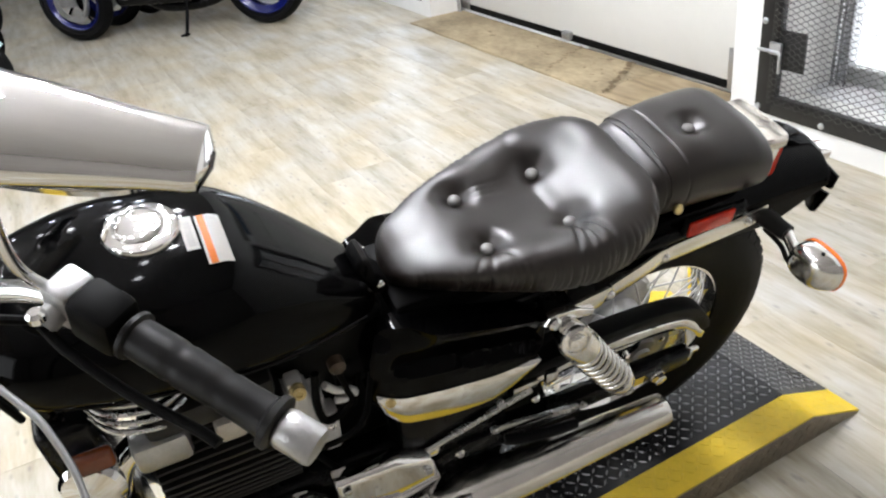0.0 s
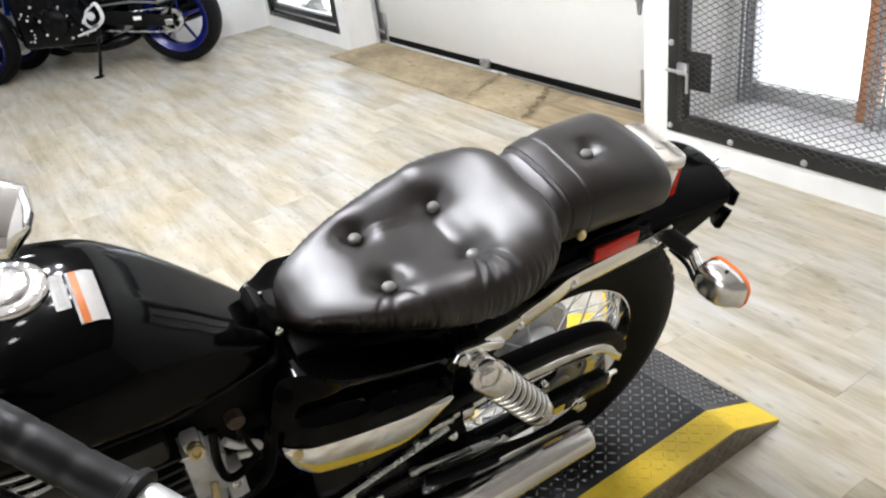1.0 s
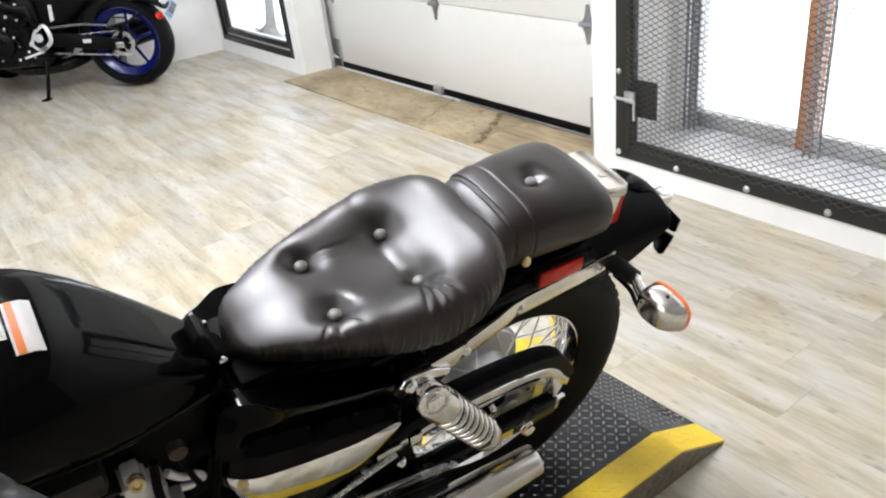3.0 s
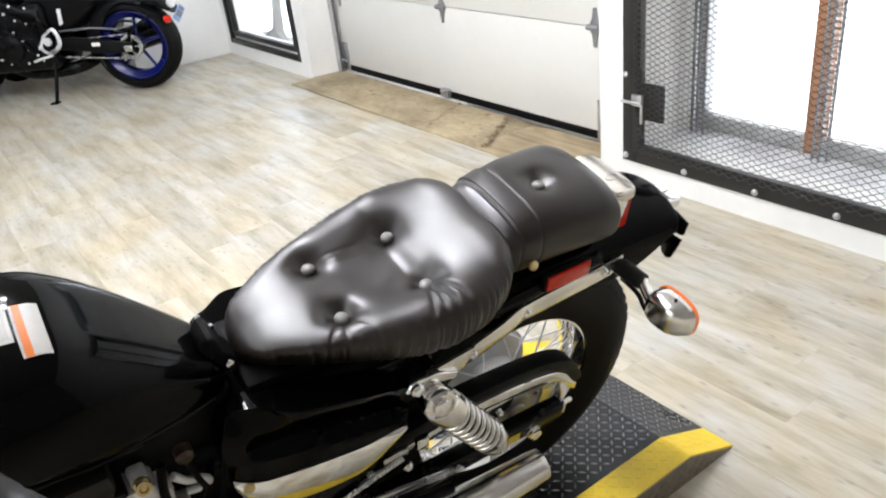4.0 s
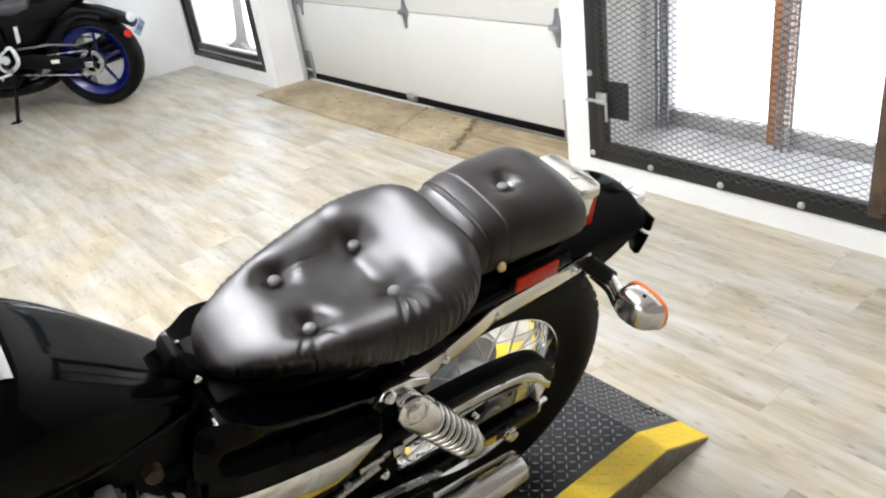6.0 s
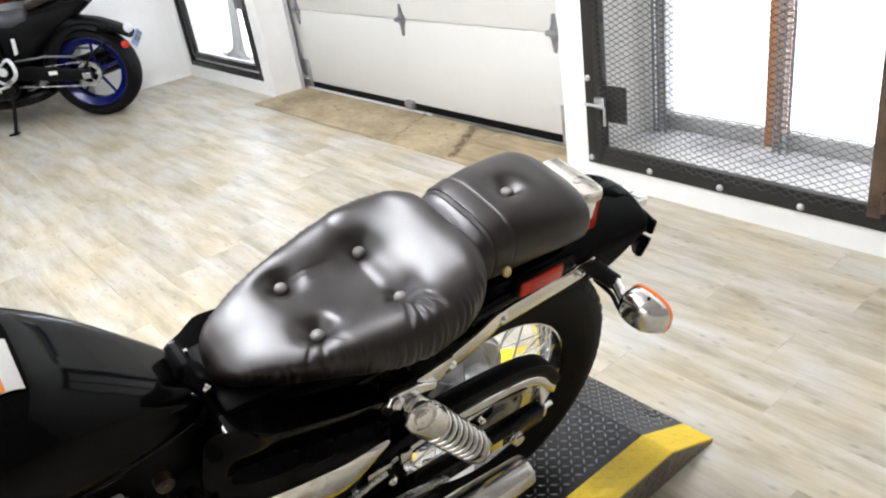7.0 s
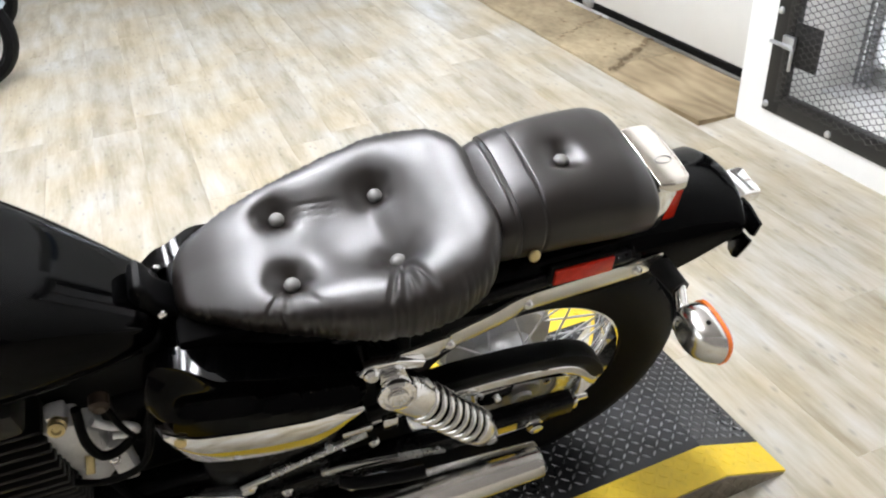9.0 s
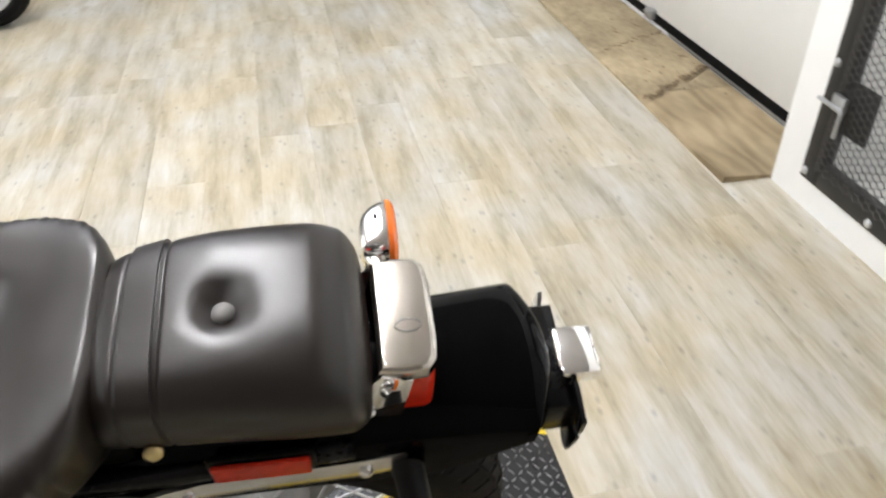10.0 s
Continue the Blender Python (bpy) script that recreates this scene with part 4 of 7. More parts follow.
bm = bmesh.new()
tank_ys = [r[0] for r in TANK]
ys = []
for a, b in zip(tank_ys, tank_ys[1:]):
    ys += [a + (b - a) * k / 5 for k in range(5)]
ys.append(tank_ys[-1])
ys = [ys[0]] + [sum(ys[max(0, i - 2):i + 3]) / len(ys[max(0, i - 2):i + 3]) for i in range(1, len(ys) - 1)] + [ys[-1]]
prof = [tank_at(y) for y in ys]
for _ in range(3):
    prof = [prof[0]] + [(prof[i - 1] + prof[i] * 2 + prof[i + 1]) / 4 for i in range(1, len(prof) - 1)] + [prof[-1]]
rings = []
for y, (w, zt, zb) in zip(ys, prof):
    zm = zb + 0.34 * (zt - zb)
    ring = []
    for k in range(72):
        c, s = superpoint(k * math.tau / 72, tank_power(y))
        ring.append((w * c, y, zm + ((zt - zm) if s > 0 else (zm - zb)) * s))
    rings.append(ring)
tank = part("fuel_tank", loft(bm, rings), M_PAINT, bike, "gloss black teardrop fuel tank")
# seam flange under the tank
part("tank_seam", tube(bmesh.new(), [tank_point(y, -0.5, 0.002) for y in (-0.98, -0.9, -0.8, -0.7, -0.62, -0.56)], 0.004, 8, 24), M_PAINT, tank)
cap = part("filler_cap", lathe(bmesh.new(), ((-0.012, 0.044), (0.001, 0.044), (0.005, 0.042), (0.007, 0.037), (0.0075, 0.031), (0.010, 0.029), (0.012, 0.022), (0.0128, 0.010), (0.013, 0.001)), (0.0, -0.798, 0.905), (0.0, 0.04, 1), 40), M_CHROME, tank, "round chrome filler cap")
bm = bmesh.new()
for k in range(8):
    a = k * math.tau / 8
    lathe(bm, ((0.006, 0.003), (0.0095, 0.003)), (0.034 * math.cos(a), -0.795 + 0.034 * math.sin(a), 0.902), (0, 0.04, 1), 8)
part("cap_screw_ring", bm, M_CHROME2, cap)


def decal(name, y0, y1, a0, a1, m, lift, label):
    """A label that follows the tank's skin."""
    bm = bmesh.new()
    n = 8
    g = [[bm.verts.new(tank_point(y0 + (y1 - y0) * i / n, a0 + (a1 - a0) * j / n, lift)) for j in range(n + 1)] for i in range(n + 1)]
    for i in range(n):
        for j in range(n):
            bm.faces.new((g[i][j], g[i + 1][j], g[i + 1][j + 1], g[i][j + 1]))
    bmesh.ops.solidify(bm, geom=bm.faces[:], thickness=0.0006)
    return part(name, bm, m, tank, label)


decal("warning_label", -0.757, -0.742, 1.585, 1.29, M_LABEL, 0.0016, "small white paper label")
decal("warning_label", -0.739, -0.711, 1.58, 1.11, M_LABEL, 0.0016, "white paper label with an orange stripe")
decal("label_stripe", -0.736, -0.728, 1.578, 1.112, M_ORANGE, 0.0026, "orange printed stripe")
decal("label_text_bar", -0.7535, -0.7455, 1.555, 1.32, mat("grey_label_print", (0.66, 0.65, 0.62), 0.5, var=0.15, scale=60), 0.0024, "grey unreadable print")

# frame and the dark inside
fr = part("frame", tube(bmesh.new(), [(0, -1.0, 0.79), (0, -0.8, 0.72), (0, -0.55, 0.66), (0, -0.3, 0.645), (0, -0.1, 0.65)], 0.022, 12, 20), M_BLACK, bike, "black tubular frame")
for s in (1, -1):
    part("frame_rail", tube(bmesh.new(), [(0.03 * s, -0.98, 0.72), (0.07 * s, -0.95, 0.45), (0.10 * s, -0.88, 0.22), (0.11 * s, -0.65, 0.19), (0.11 * s, -0.47, 0.24), (0.10 * s, -0.45, 0.45), (0.085 * s, -0.42, 0.62), (0.08 * s, -0.25, 0.64), (0.078 * s, 0.10, 0.665)], 0.014, 10, 60), M_BLACK, fr)
part("battery_box", box(bmesh.new(), (-0.085, -0.545, 0.44), (0.085, -0.27, 0.675), 0.015), M_PLASTIC, bike)
# black blocks added to close see-through gaps that have to stay dark
part("front_gap_filler", box(bmesh.new(), (-0.055, -1.000, 0.250), (0.070, -0.925, 0.690), 0.020, 3), M_BLACK, bike)
part("tank_gap_filler", box(bmesh.new(), (-0.070, -0.700, 0.390), (0.056, -0.530, 0.705), 0.018, 3), M_PLASTIC, bike)
plate = part("pivot_plate", box(bmesh.new(), (-0.104, -0.540, 0.225), (0.118, -0.345, 0.500), 0.012, 2), M_BLACK, bike, "black filler block with bolts at the swing arm pivot")
for y, z, r in ((-0.523, 0.387, 0.012), (-0.456, 0.322, 0.012), (-0.502, 0.268, 0.011), (-0.365, 0.440, 0.007)):
    part("pivot_bolt", lathe(bmesh.new(), ((0, r), (0.005, r), (0.007, r * 0.75), (0.007, r * 0.4), (0.004, r * 0.3)), (0.118, y, z), (1, 0, 0), 12), M_CHROME2, plate)
part("seat_pan", box(bmesh.new(), (-0.07, -0.52, 0.655), (0.07, -0.10, 0.70), 0.01), M_DARK, bike)
part("inner_fender", box(bmesh.new(), (-0.075, -0.30, 0.50), (0.075, -0.22, 0.69), 0.02), M_PLASTIC, bike)
hold = part("tank_bracket", slab(bmesh.new(), [(-0.566, 0.694), (-0.560, 0.714), (-0.558, 0.752), (-0.554, 0.764), (-0.547, 0.771), (-0.540, 0.769), (-0.534, 0.758), (-0.530, 0.735), (-0.514, 0.716), (-0.510, 0.694)], -0.022, 0.032, "x", 0.010, 4), M_PLASTIC, bike, "rounded black tank mount")
for s in (1, -1):
    part("bracket_bolt", lathe(bmesh.new(), ((0, 0.006), (0.004, 0.006), (0.006, 0.003)), (0.036 * s, -0.527, 0.722), (s, 0, 0.2), 12), M_CHROME, hold)


# side covers with chrome trim
def side_cover(s):
    rows = ((-0.575, 0.545, 0.64, 0.098), (-0.56, 0.528, 0.680, 0.106), (-0.53, 0.518, 0.695, 0.114), (-0.48, 0.512, 0.690, 0.121), (-0.42, 0.516, 0.676, 0.128), (-0.36, 0.536, 0.660, 0.133), (-0.32, 0.562, 0.645, 0.134), (-0.305, 0.575, 0.625, 0.130))
    bm = bmesh.new()
    rings = []
    for i in range(36):
        y = -0.575 + 0.27 * i / 35
        zb, zt, x = lerp_table(rows, y)
        ring = []
        for k in range(25):
            t = k / 24
            z = zb + (zt - zb) * t
            # proud lower half with a rounded shoulder, scooped above it behind an upright front lip
            up = z - (0.606 - 0.17 * (y + 0.55))
            scoop = smooth01(up / 0.014) * smooth01((y + 0.556) / 0.030) * smooth01((-0.300 - y) / 0.02)
            face = 0.004 - 0.05 * max(0.0, up) - 0.024 * smooth01((z - 0.645) / 0.05) * smooth01((-0.475 - y) / 0.05) - 0.0015 * max(0.0, -up) / 0.03
            ring.append((s * (x + face - scoop * (0.026 - 0.38 * max(0.0, up))), y, z))
        ring += [(s * (x - 0.05), y, zt - 0.004), (s * (x - 0.05), y, zb + 0.004)]
        rings.append(ring)
    ob = part("side_cover", loft(bm, rings), M_PAINT, bike, "gloss black side cover")
    bm = bmesh.new()
    rings = []
    for i in range(48):
        y = -0.570 + 0.258 * (1 - math.cos(i / 47 * math.pi)) / 2
        zc, h = lerp_table(((-0.570, 0.562, 0.006), (-0.557, 0.540, 0.022), (-0.525, 0.521, 0.031), (-0.45, 0.515, 0.033), (-0.40, 0.517, 0.030), (-0.36, 0.529, 0.021), (-0.33, 0.545, 0.009), (-0.312, 0.552, 0.002)), y)
        x = lerp_table(rows, y)[2] + 0.003
        ring = []
        for k in range(40):
            ca, sa = math.cos(k * math.tau / 40), math.sin(k * math.tau / 40)
            face = x + 0.006 - (0.0055 * sa * sa if sa > -0.05 else 0.095 * h * (-sa - 0.05) + 0.0002 * sa * sa)
            ring.append((s * (face if ca > 0 else face - 0.012), y, zc + h * sa))
        rings.append(ring)
    part("cover_trim", loft(bm, rings), M_CHROME, ob, "curved chrome trim strip")
    part("cover_screw", lathe(bmesh.new(), ((0, 0.008), (0.003, 0.008), (0.005, 0.004)), (s * 0.114, -0.552, 0.552), (s, -0.3, 0.3), 14), M_BRASS, ob)


side_cover(1)
side_cover(-1)


# rear fender
def fender_shell(path, half, depth, m, name, label, thick=0.003, n=48, crown=0.034, flatten=0.0):
    pts = spline([(0, y, z) for y, z in path], n)
    rings = []
    for i, p in enumerate(pts):
        d = (pts[min(i + 1, n - 1)] - pts[max(i - 1, 0)]).normalized()
        up = Vector((0, -d.z, d.y))
        if up.z < 0 and abs(d.z) < 0.9:
            up = -up
        t = i / (n - 1)
        w = half(t)
        dep = depth(t)
        cr = crown * (1 - flatten * smooth01((t - 0.45) / 0.25))
        outer = []
        for k in range(25):
            a = -1 + 2 * k / 24
            if abs(a) < 0.72:
                x, dn = w * a / 0.72 * 0.93, cr * (abs(a) / 0.72) ** 2.1
            else:
                q = (abs(a) - 0.72) / 0.28
                x = math.copysign(w * (0.93 + 0.07 * math.sin(q * math.pi / 2)), a)
                dn = cr + (dep - cr) * q
            outer.append(p + Vector((x, 0, 0)) - up * dn)
        inner = [q - up * thick + Vector((-math.copysign(thick, q.x) if abs(q.x) > 0.5 * w else 0, 0, 0)) for q in reversed(outer)]
        rings.append(outer + inner)
    return part(name, loft(bmesh.new(), rings), m, bike, label)


rear_fender = fender_shell(((-0.20, 0.668), (-0.10, 0.690), (0.02, 0.701), (0.12, 0.703), (0.19, 0.704), (0.260, 0.703), (0.292, 0.698), (0.305, 0.680), (0.309, 0.648)),
                           lambda t: 0.090 + 0.004 * t - 0.016 * smooth01((t - 0.74) / 0.26), lambda t: 0.085 + 0.012 * math.sin(math.pi * t) - 0.050 * smooth01((t - 0.44) / 0.24), M_PAINT, "rear_fender", "gloss black rear fender", crown=0.033, flatten=0.25)

# tail light
tl = part("tail_light", box(bmesh.new(), (-0.057, 0.130, 0.672), (0.057, 0.180, 0.752), 0.010, 3), M_RED, bike, "red tail light under a chrome cap")
bm = bmesh.new()
slab(bm, [(-0.060, 0.128), (0.060, 0.128), (0.063, 0.150), (0.061, 0.172), (0.052, 0.180), (0.030, 0.183), (-0.034, 0.183), (-0.054, 0.180), (-0.062, 0.172), (-0.064, 0.150)], 0.746, 0.770, "z", 0.007, 4)
capt = part("chrome_cap", bm, M_CAP, tl, "rounded chrome cap")
part("cap_emblem", tube(bmesh.new(), [(0.016 + 0.007 * math.cos(a), 0.158 + 0.004 * math.sin(a) * 3, 0.7705) for a in [k * math.tau / 20 for k in range(21)]], 0.0008, 6), M_CHROME2, capt)
for s in (1, -1):
    bm = slab(bmesh.new(), [(0.085, 0.650), (0.138, 0.652), (0.150, 0.700), (0.158, 0.750), (0.130, 0.762), (0.112, 0.740), (0.098, 0.700)], 0.060 * s - 0.003, 0.060 * s + 0.003, "x", 0.001)
    part("lamp_bracket", bm, M_CHROME, tl, "chrome lamp bracket")
    part("bracket_bolt", lathe(bmesh.new(), ((0, 0.005), (0.004, 0.005), (0.005, 0.002)), (0.064 * s, 0.118, 0.70), (s, 0, 0), 12), M_CHROME, tl)

# number plate holder
ph = part("plate_holder", box(bmesh.new(), (-0.085, 0.304, 0.575), (0.045, 0.336, 0.628), 0.002), M_BLACK, bike, "empty black number plate holder")
for outline, hole in (([(0.014, 0.640), (0.034, 0.642), (0.069, 0.634), (0.067, 0.605), (0.060, 0.601), (0.020, 0.600)], (0.056, 0.616)), ([(0.010, 0.586), (0.066, 0.592), (0.064, 0.578), (0.055, 0.540), (0.046, 0.534), (0.032, 0.538)], (0.052, 0.578))):
    tab = part("prong", slab(bmesh.new(), outline, 0.334, 0.3395, "y", 0.001), M_BLACK, ph)
    part("slot_rim", slab(bmesh.new(), [(hole[0] - 0.002, hole[1] - 0.007), (hole[0] + 0.002, hole[1] - 0.007), (hole[0] + 0.003, hole[1] + 0.007), (hole[0] - 0.001, hole[1] + 0.007)], 0.3393, 0.3402, "y", 0.0003), M_CHROME2, tab, "bright edge of a slot")
part("prong", slab(bmesh.new(), [(-0.112, 0.60), (-0.092, 0.60), (-0.096, 0.622), (-0.101, 0.632), (-0.106, 0.622)], 0.324, 0.3295, "y", 0.001), M_GALV, ph)
bm = box(bmesh.new(), (-0.040, 0.322, 0.630), (0.020, 0.366, 0.652), 0.005, 2)
part("plate_light", bm, M_CHROME, ph, "small chrome plate light")

# fender rails, reflectors and signals
for s in (1, -1):
    path = [(0.134, -0.305, 0.630), (0.131, -0.262, 0.630), (0.127, -0.206, 0.632), (0.119, -0.184, 0.627), (0.104, -0.115, 0.626), (0.095, -0.074, 0.630), (0.089, -0.048, 0.625), (0.088, 0.020, 0.629), (0.088, 0.080, 0.633), (0.087, 0.130, 0.636), (0.084, 0.152, 0.638), (0.074, 0.164, 0.636)]
    pts = spline([(x * s, y, z) for x, y, z in path], 50)
    rings = []
    for i, p in enumerate(pts):
        d = (pts[min(i + 1, 49)] - pts[max(i - 1, 0)]).normalized()
        out = Vector((s, 0, 0))
        up = d.cross(out).normalized() * s
        out = up.cross(d).normalized() * s
        h = 0.0175 if 4 < i < 46 else 0.011
        t = 0.0038
        rings.append([p + out * (t * a) + up * (h * b) for a, b in ((1, -0.75), (1.25, 0), (1, 0.75), (0.7, 1), (-0.7, 1), (-1, 0.7), (-1, -0.7), (-0.7, -1), (0.7, -1))])
    rail = part("fender_rail", loft(bmesh.new(), rings), M_POLISH, bike, "chrome fender rail")
    for y in (-0.185, -0.058, 0.112):
        i = min(range(50), key=lambda k: abs(pts[k].y - y))
        part("rail_bolt", lathe(bmesh.new(), ((0, 0.0075), (0.004, 0.0075), (0.007, 0.004), (0.0075, 0.001)), pts[i] + Vector((0.004 * s, 0, 0)), (s, 0, 0.1), 14), M_CHROME, rail)
    base = part("reflector", box(bmesh.new(), (min(0.094 * s, 0.100 * s), -0.030, 0.660), (max(0.094 * s, 0.100 * s), 0.060, 0.690), 0.003), M_RED, bike, "red side reflector")
    part("reflector_base", box(bmesh.new(), (min(0.086 * s, 0.0935 * s), -0.034, 0.656), (max(0.086 * s, 0.0935 * s), 0.064, 0.694), 0.003), M_PLASTIC, base)
    # turn signal
    boot = part("turn_signal", rod(bmesh.new(), (0.086 * s, 0.150, 0.628), (0.138 * s, 0.156, 0.628), 0.0165, 0.0145), M_GRIP, bike, "chrome turn signal with amber lens on a rubber boot")
    part("signal_stem", rod(bmesh.new(), (0.136 * s, 0.156, 0.628), (0.192 * s, 0.130, 0.626), 0.0095), M_POLISH, boot)
    # chrome shell: a rounded oblong that narrows towards its root beside the stem
    def oblong(y, cx, hw, hh, power=2.7, n=40):
        return [(s * (cx + hw * u), y, 0.622 + hh * v) for u, v in (superpoint(k * math.tau / n, power) for k in range(n))]

    shell = [(0.123, 0.202, 0.006, 0.006), (0.1235, 0.202, 0.018, 0.016), (0.1255, 0.203, 0.027, 0.024), (0.131, 0.2055, 0.034, 0.029), (0.139, 0.208, 0.0395, 0.0325), (0.149, 0.2105, 0.0425, 0.0345), (0.158, 0.212, 0.0440, 0.0352), (0.160, 0.212, 0.0430, 0.0342)]
    bowl = part("signal_bowl", loft(bmesh.new(), [oblong(*r) for r in shell]), M_POLISH, boot, "rounded oblong chrome shell")
    lens = [(0.1585, 0.212, 0.0452, 0.0362), (0.164, 0.212, 0.0450, 0.0360), (0.168, 0.212, 0.0410, 0.0320), (0.170, 0.212, 0.033, 0.024), (0.171, 0.212, 0.010, 0.008)]
    part("signal_lens", loft(bmesh.new(), [oblong(*r) for r in lens]), M_AMBER, boot, "amber lens")
    part("lens_screw", lathe(bmesh.new(), ((0, 0.0032), (0.0015, 0.0032), (0.002, 0.001)), (0.216 * s, 0.145, 0.6215 + 0.0342), (0, 0, 1), 10), M_PLASTIC, bowl)
    part("signal_wire", tube(bmesh.new(), [(0.100 * s, 0.146, 0.612), (0.140 * s, 0.148, 0.606), (0.170 * s, 0.134, 0.606), (0.192 * s, 0.126, 0.614)], 0.0042, 8, 16), M_PLASTIC, boot, "black ribbed wire")

# shocks
for s in (1, -1):
    a, b = Vector((0.146 * s, -0.270, 0.596)), Vector((0.138 * s, -0.118, 0.366))
    d = (b - a).normalized()
    sh = part("shock_absorber", rod(bmesh.new(), a, b, 0.011), M_CHROME2, bike, "chrome coil-over shock absorber")
    part("upper_shroud", lathe(bmesh.new(), ((0.002, 0.010), (0.006, 0.021), (0.013, 0.028), (0.020, 0.030), (0.050, 0.0305), (0.056, 0.030), (0.059, 0.027)), a, d, 28), M_POLISH, sh, "polished upper shroud")
    part("lower_cup", lathe(bmesh.new(), ((0.0, 0.030), (0.008, 0.031), (0.03, 0.028), (0.045, 0.020), (0.062, 0.014)), b - d * 0.055, d, 24), M_POLISH, sh)
    L = (b - a).length - 0.058 - 0.05
    coil = []
    f = frame_of(a, b)
    for k in range(150):
        t = k / 149
        ang = t * math.tau * 7.5
        coil.append(a + f.to_3x3() @ Vector((0.0262 * math.cos(ang), 0.0262 * math.sin(ang), 0.056 + L * t)))
    part("spring", tube(bmesh.new(), coil, 0.0055, 10), M_POLISH, sh, "chrome coil spring")
    part("damper_body", rod(bmesh.new(), a + d * 0.05, b - d * 0.05, 0.0195), M_BLACK, sh, "black damper body inside the spring")
    part("top_mount", lathe(bmesh.new(), ((-0.04, 0.020), (-0.006, 0.026), (0.004, 0.0275), (0.009, 0.0255), (0.011, 0.0205), (0.008, 0.0190), (0.0085, 0.0145), (0.014, 0.0135), (0.016, 0.010), (0.0165, 0.001)), a + Vector((0.014 * s, -0.002, 0.010)), (s, -0.05 * s, 0.22), 32), M_CHROME, sh, "chrome cap nut")
    part("bottom_mount", lathe(bmesh.new(), ((-0.03, 0.016), (0.008, 0.016), (0.010, 0.012), (0.018, 0.010), (0.020, 0.002)), b, (s, 0, 0), 20), M_CHROME2, sh)
    br = part("shock_bracket", box(bmesh.new(), (min(0.085 * s, 0.126 * s), -0.300, 0.600), (max(0.085 * s, 0.126 * s), -0.250, 0.640), 0.010, 3), M_BLACK, bike)
    bm = slab(bmesh.new(), [(-0.316, 0.634), (-0.308, 0.648), (-0.294, 0.652), (-0.262, 0.648), (-0.226, 0.630), (-0.230, 0.617), (-0.268, 0.628), (-0.300, 0.622)], min(0.127 * s, 0.143 * s), max(0.127 * s, 0.143 * s), "x", 0.004, 2)
    lathe(bm, ((0, 0.011), (0.006, 0.011), (0.010, 0.007)), (0.142 * s, -0.300, 0.637), (s, 0, 0.1), 12)
    part("rail_clevis", bm, M_CHROME, br, "chrome clevis at the rail's front end")

# rear wheel
wheel = part("rear_wheel", lathe(bmesh.new(), ((-0.045, 0.1955), (-0.043, 0.2080), (-0.036, 0.2111), (-0.032, 0.1997), (-0.016, 0.1872), (0.016, 0.1872), (0.032, 0.1997), (0.036, 0.2111), (0.043, 0.2080), (0.045, 0.1955), (0.030, 0.1851), (0.014, 0.1789), (-0.014, 0.1789), (-0.030, 0.1851)), AXLE, (1, 0, 0), 72, close=True), M_CHROME, bike, "spoked rear wheel with chrome rim")
prof = [(-0.0475, 0.2005), (-0.056, 0.2309), (-0.064, 0.2600), (-0.060, 0.2870), (-0.046, 0.3058), (-0.024, 0.3151), (0, 0.3182), (0.024, 0.3151), (0.046, 0.3058), (0.060, 0.2870), (0.064, 0.2600), (0.056, 0.2309), (0.0475, 0.2005)]
tyre = part("tyre", lathe(bmesh.new(), prof + [(0.03, 0.2038), (-0.03, 0.2038)], AXLE, (1, 0, 0), 96, close=True), M_RUBBER, wheel, "black road tyre")
bm = bmesh.new()
for k in range(52):
    for row, (x0, x1, r0, r1) in enumerate(((-0.058, -0.040, 0.2917, 0.3099), (-0.036, -0.016, 0.3110, 0.3177), (-0.012, 0.012, 0.3188, 0.3188), (0.016, 0.036, 0.3177, 0.3110), (0.040, 0.058, 0.3099, 0.2917))):
        a0 = (k + 0.5 * (row % 2)) * math.tau / 52
        da = math.tau / 52 * 0.40
        vs = []
        for hgt, sh in ((-0.002, 1.0), (0.0028, 0.82)):
            for x, r, sg in ((x0, r0, -1), (x1, r1, -1), (x1, r1, 1), (x0, r0, 1)):
                xm = (x0 + x1) / 2
                a = a0 + sg * da * sh + 0.05 * (x - xm) / 0.02
                xx = xm + (x - xm) * sh
                vs.append(bm.verts.new(AXLE + Vector((xx, (r + hgt) * math.cos(a), (r + hgt) * math.sin(a)))))
        bm.faces.new(vs[4:])
        for q in range(4):
            bm.faces.new((vs[q], vs[(q + 1) % 4], vs[4 + (q + 1) % 4], vs[4 + q]))
tagged(part("tread", bm, M_RUBBER, tyre, smooth=False), kind="stuff")
hub = part("hub", lathe(bmesh.new(), ((-0.078, 0.02), (-0.075, 0.100), (-0.068, 0.106), (-0.042, 0.107), (-0.038, 0.101), (-0.030, 0.099), (-0.026, 0.088), (-0.018, 0.060), (0.026, 0.055), (0.030, 0.080), (0.036, 0.083), (0.048, 0.083), (0.053, 0.070), (0.055, 0.030), (0.085, 0.018)), AXLE, (1, 0, 0), 56), M_ALU, wheel, "cast aluminium hub with drum")
for k in range(36):
    a = k * math.tau / 36
    side = 1 if k % 2 else -1
    tw = 0.42 if (k // 2) % 2 else -0.42
    p = AXLE + Vector((0.036 * side, 0.066 * math.cos(a), 0.066 * math.sin(a)))
    q = AXLE + Vector((0.010 * side, 0.1851 * math.cos(a + tw), 0.1851 * math.sin(a + tw)))
    part("spoke", rod(bmesh.new(), p, q, 0.0019, seg=6), M_CARB, wheel)
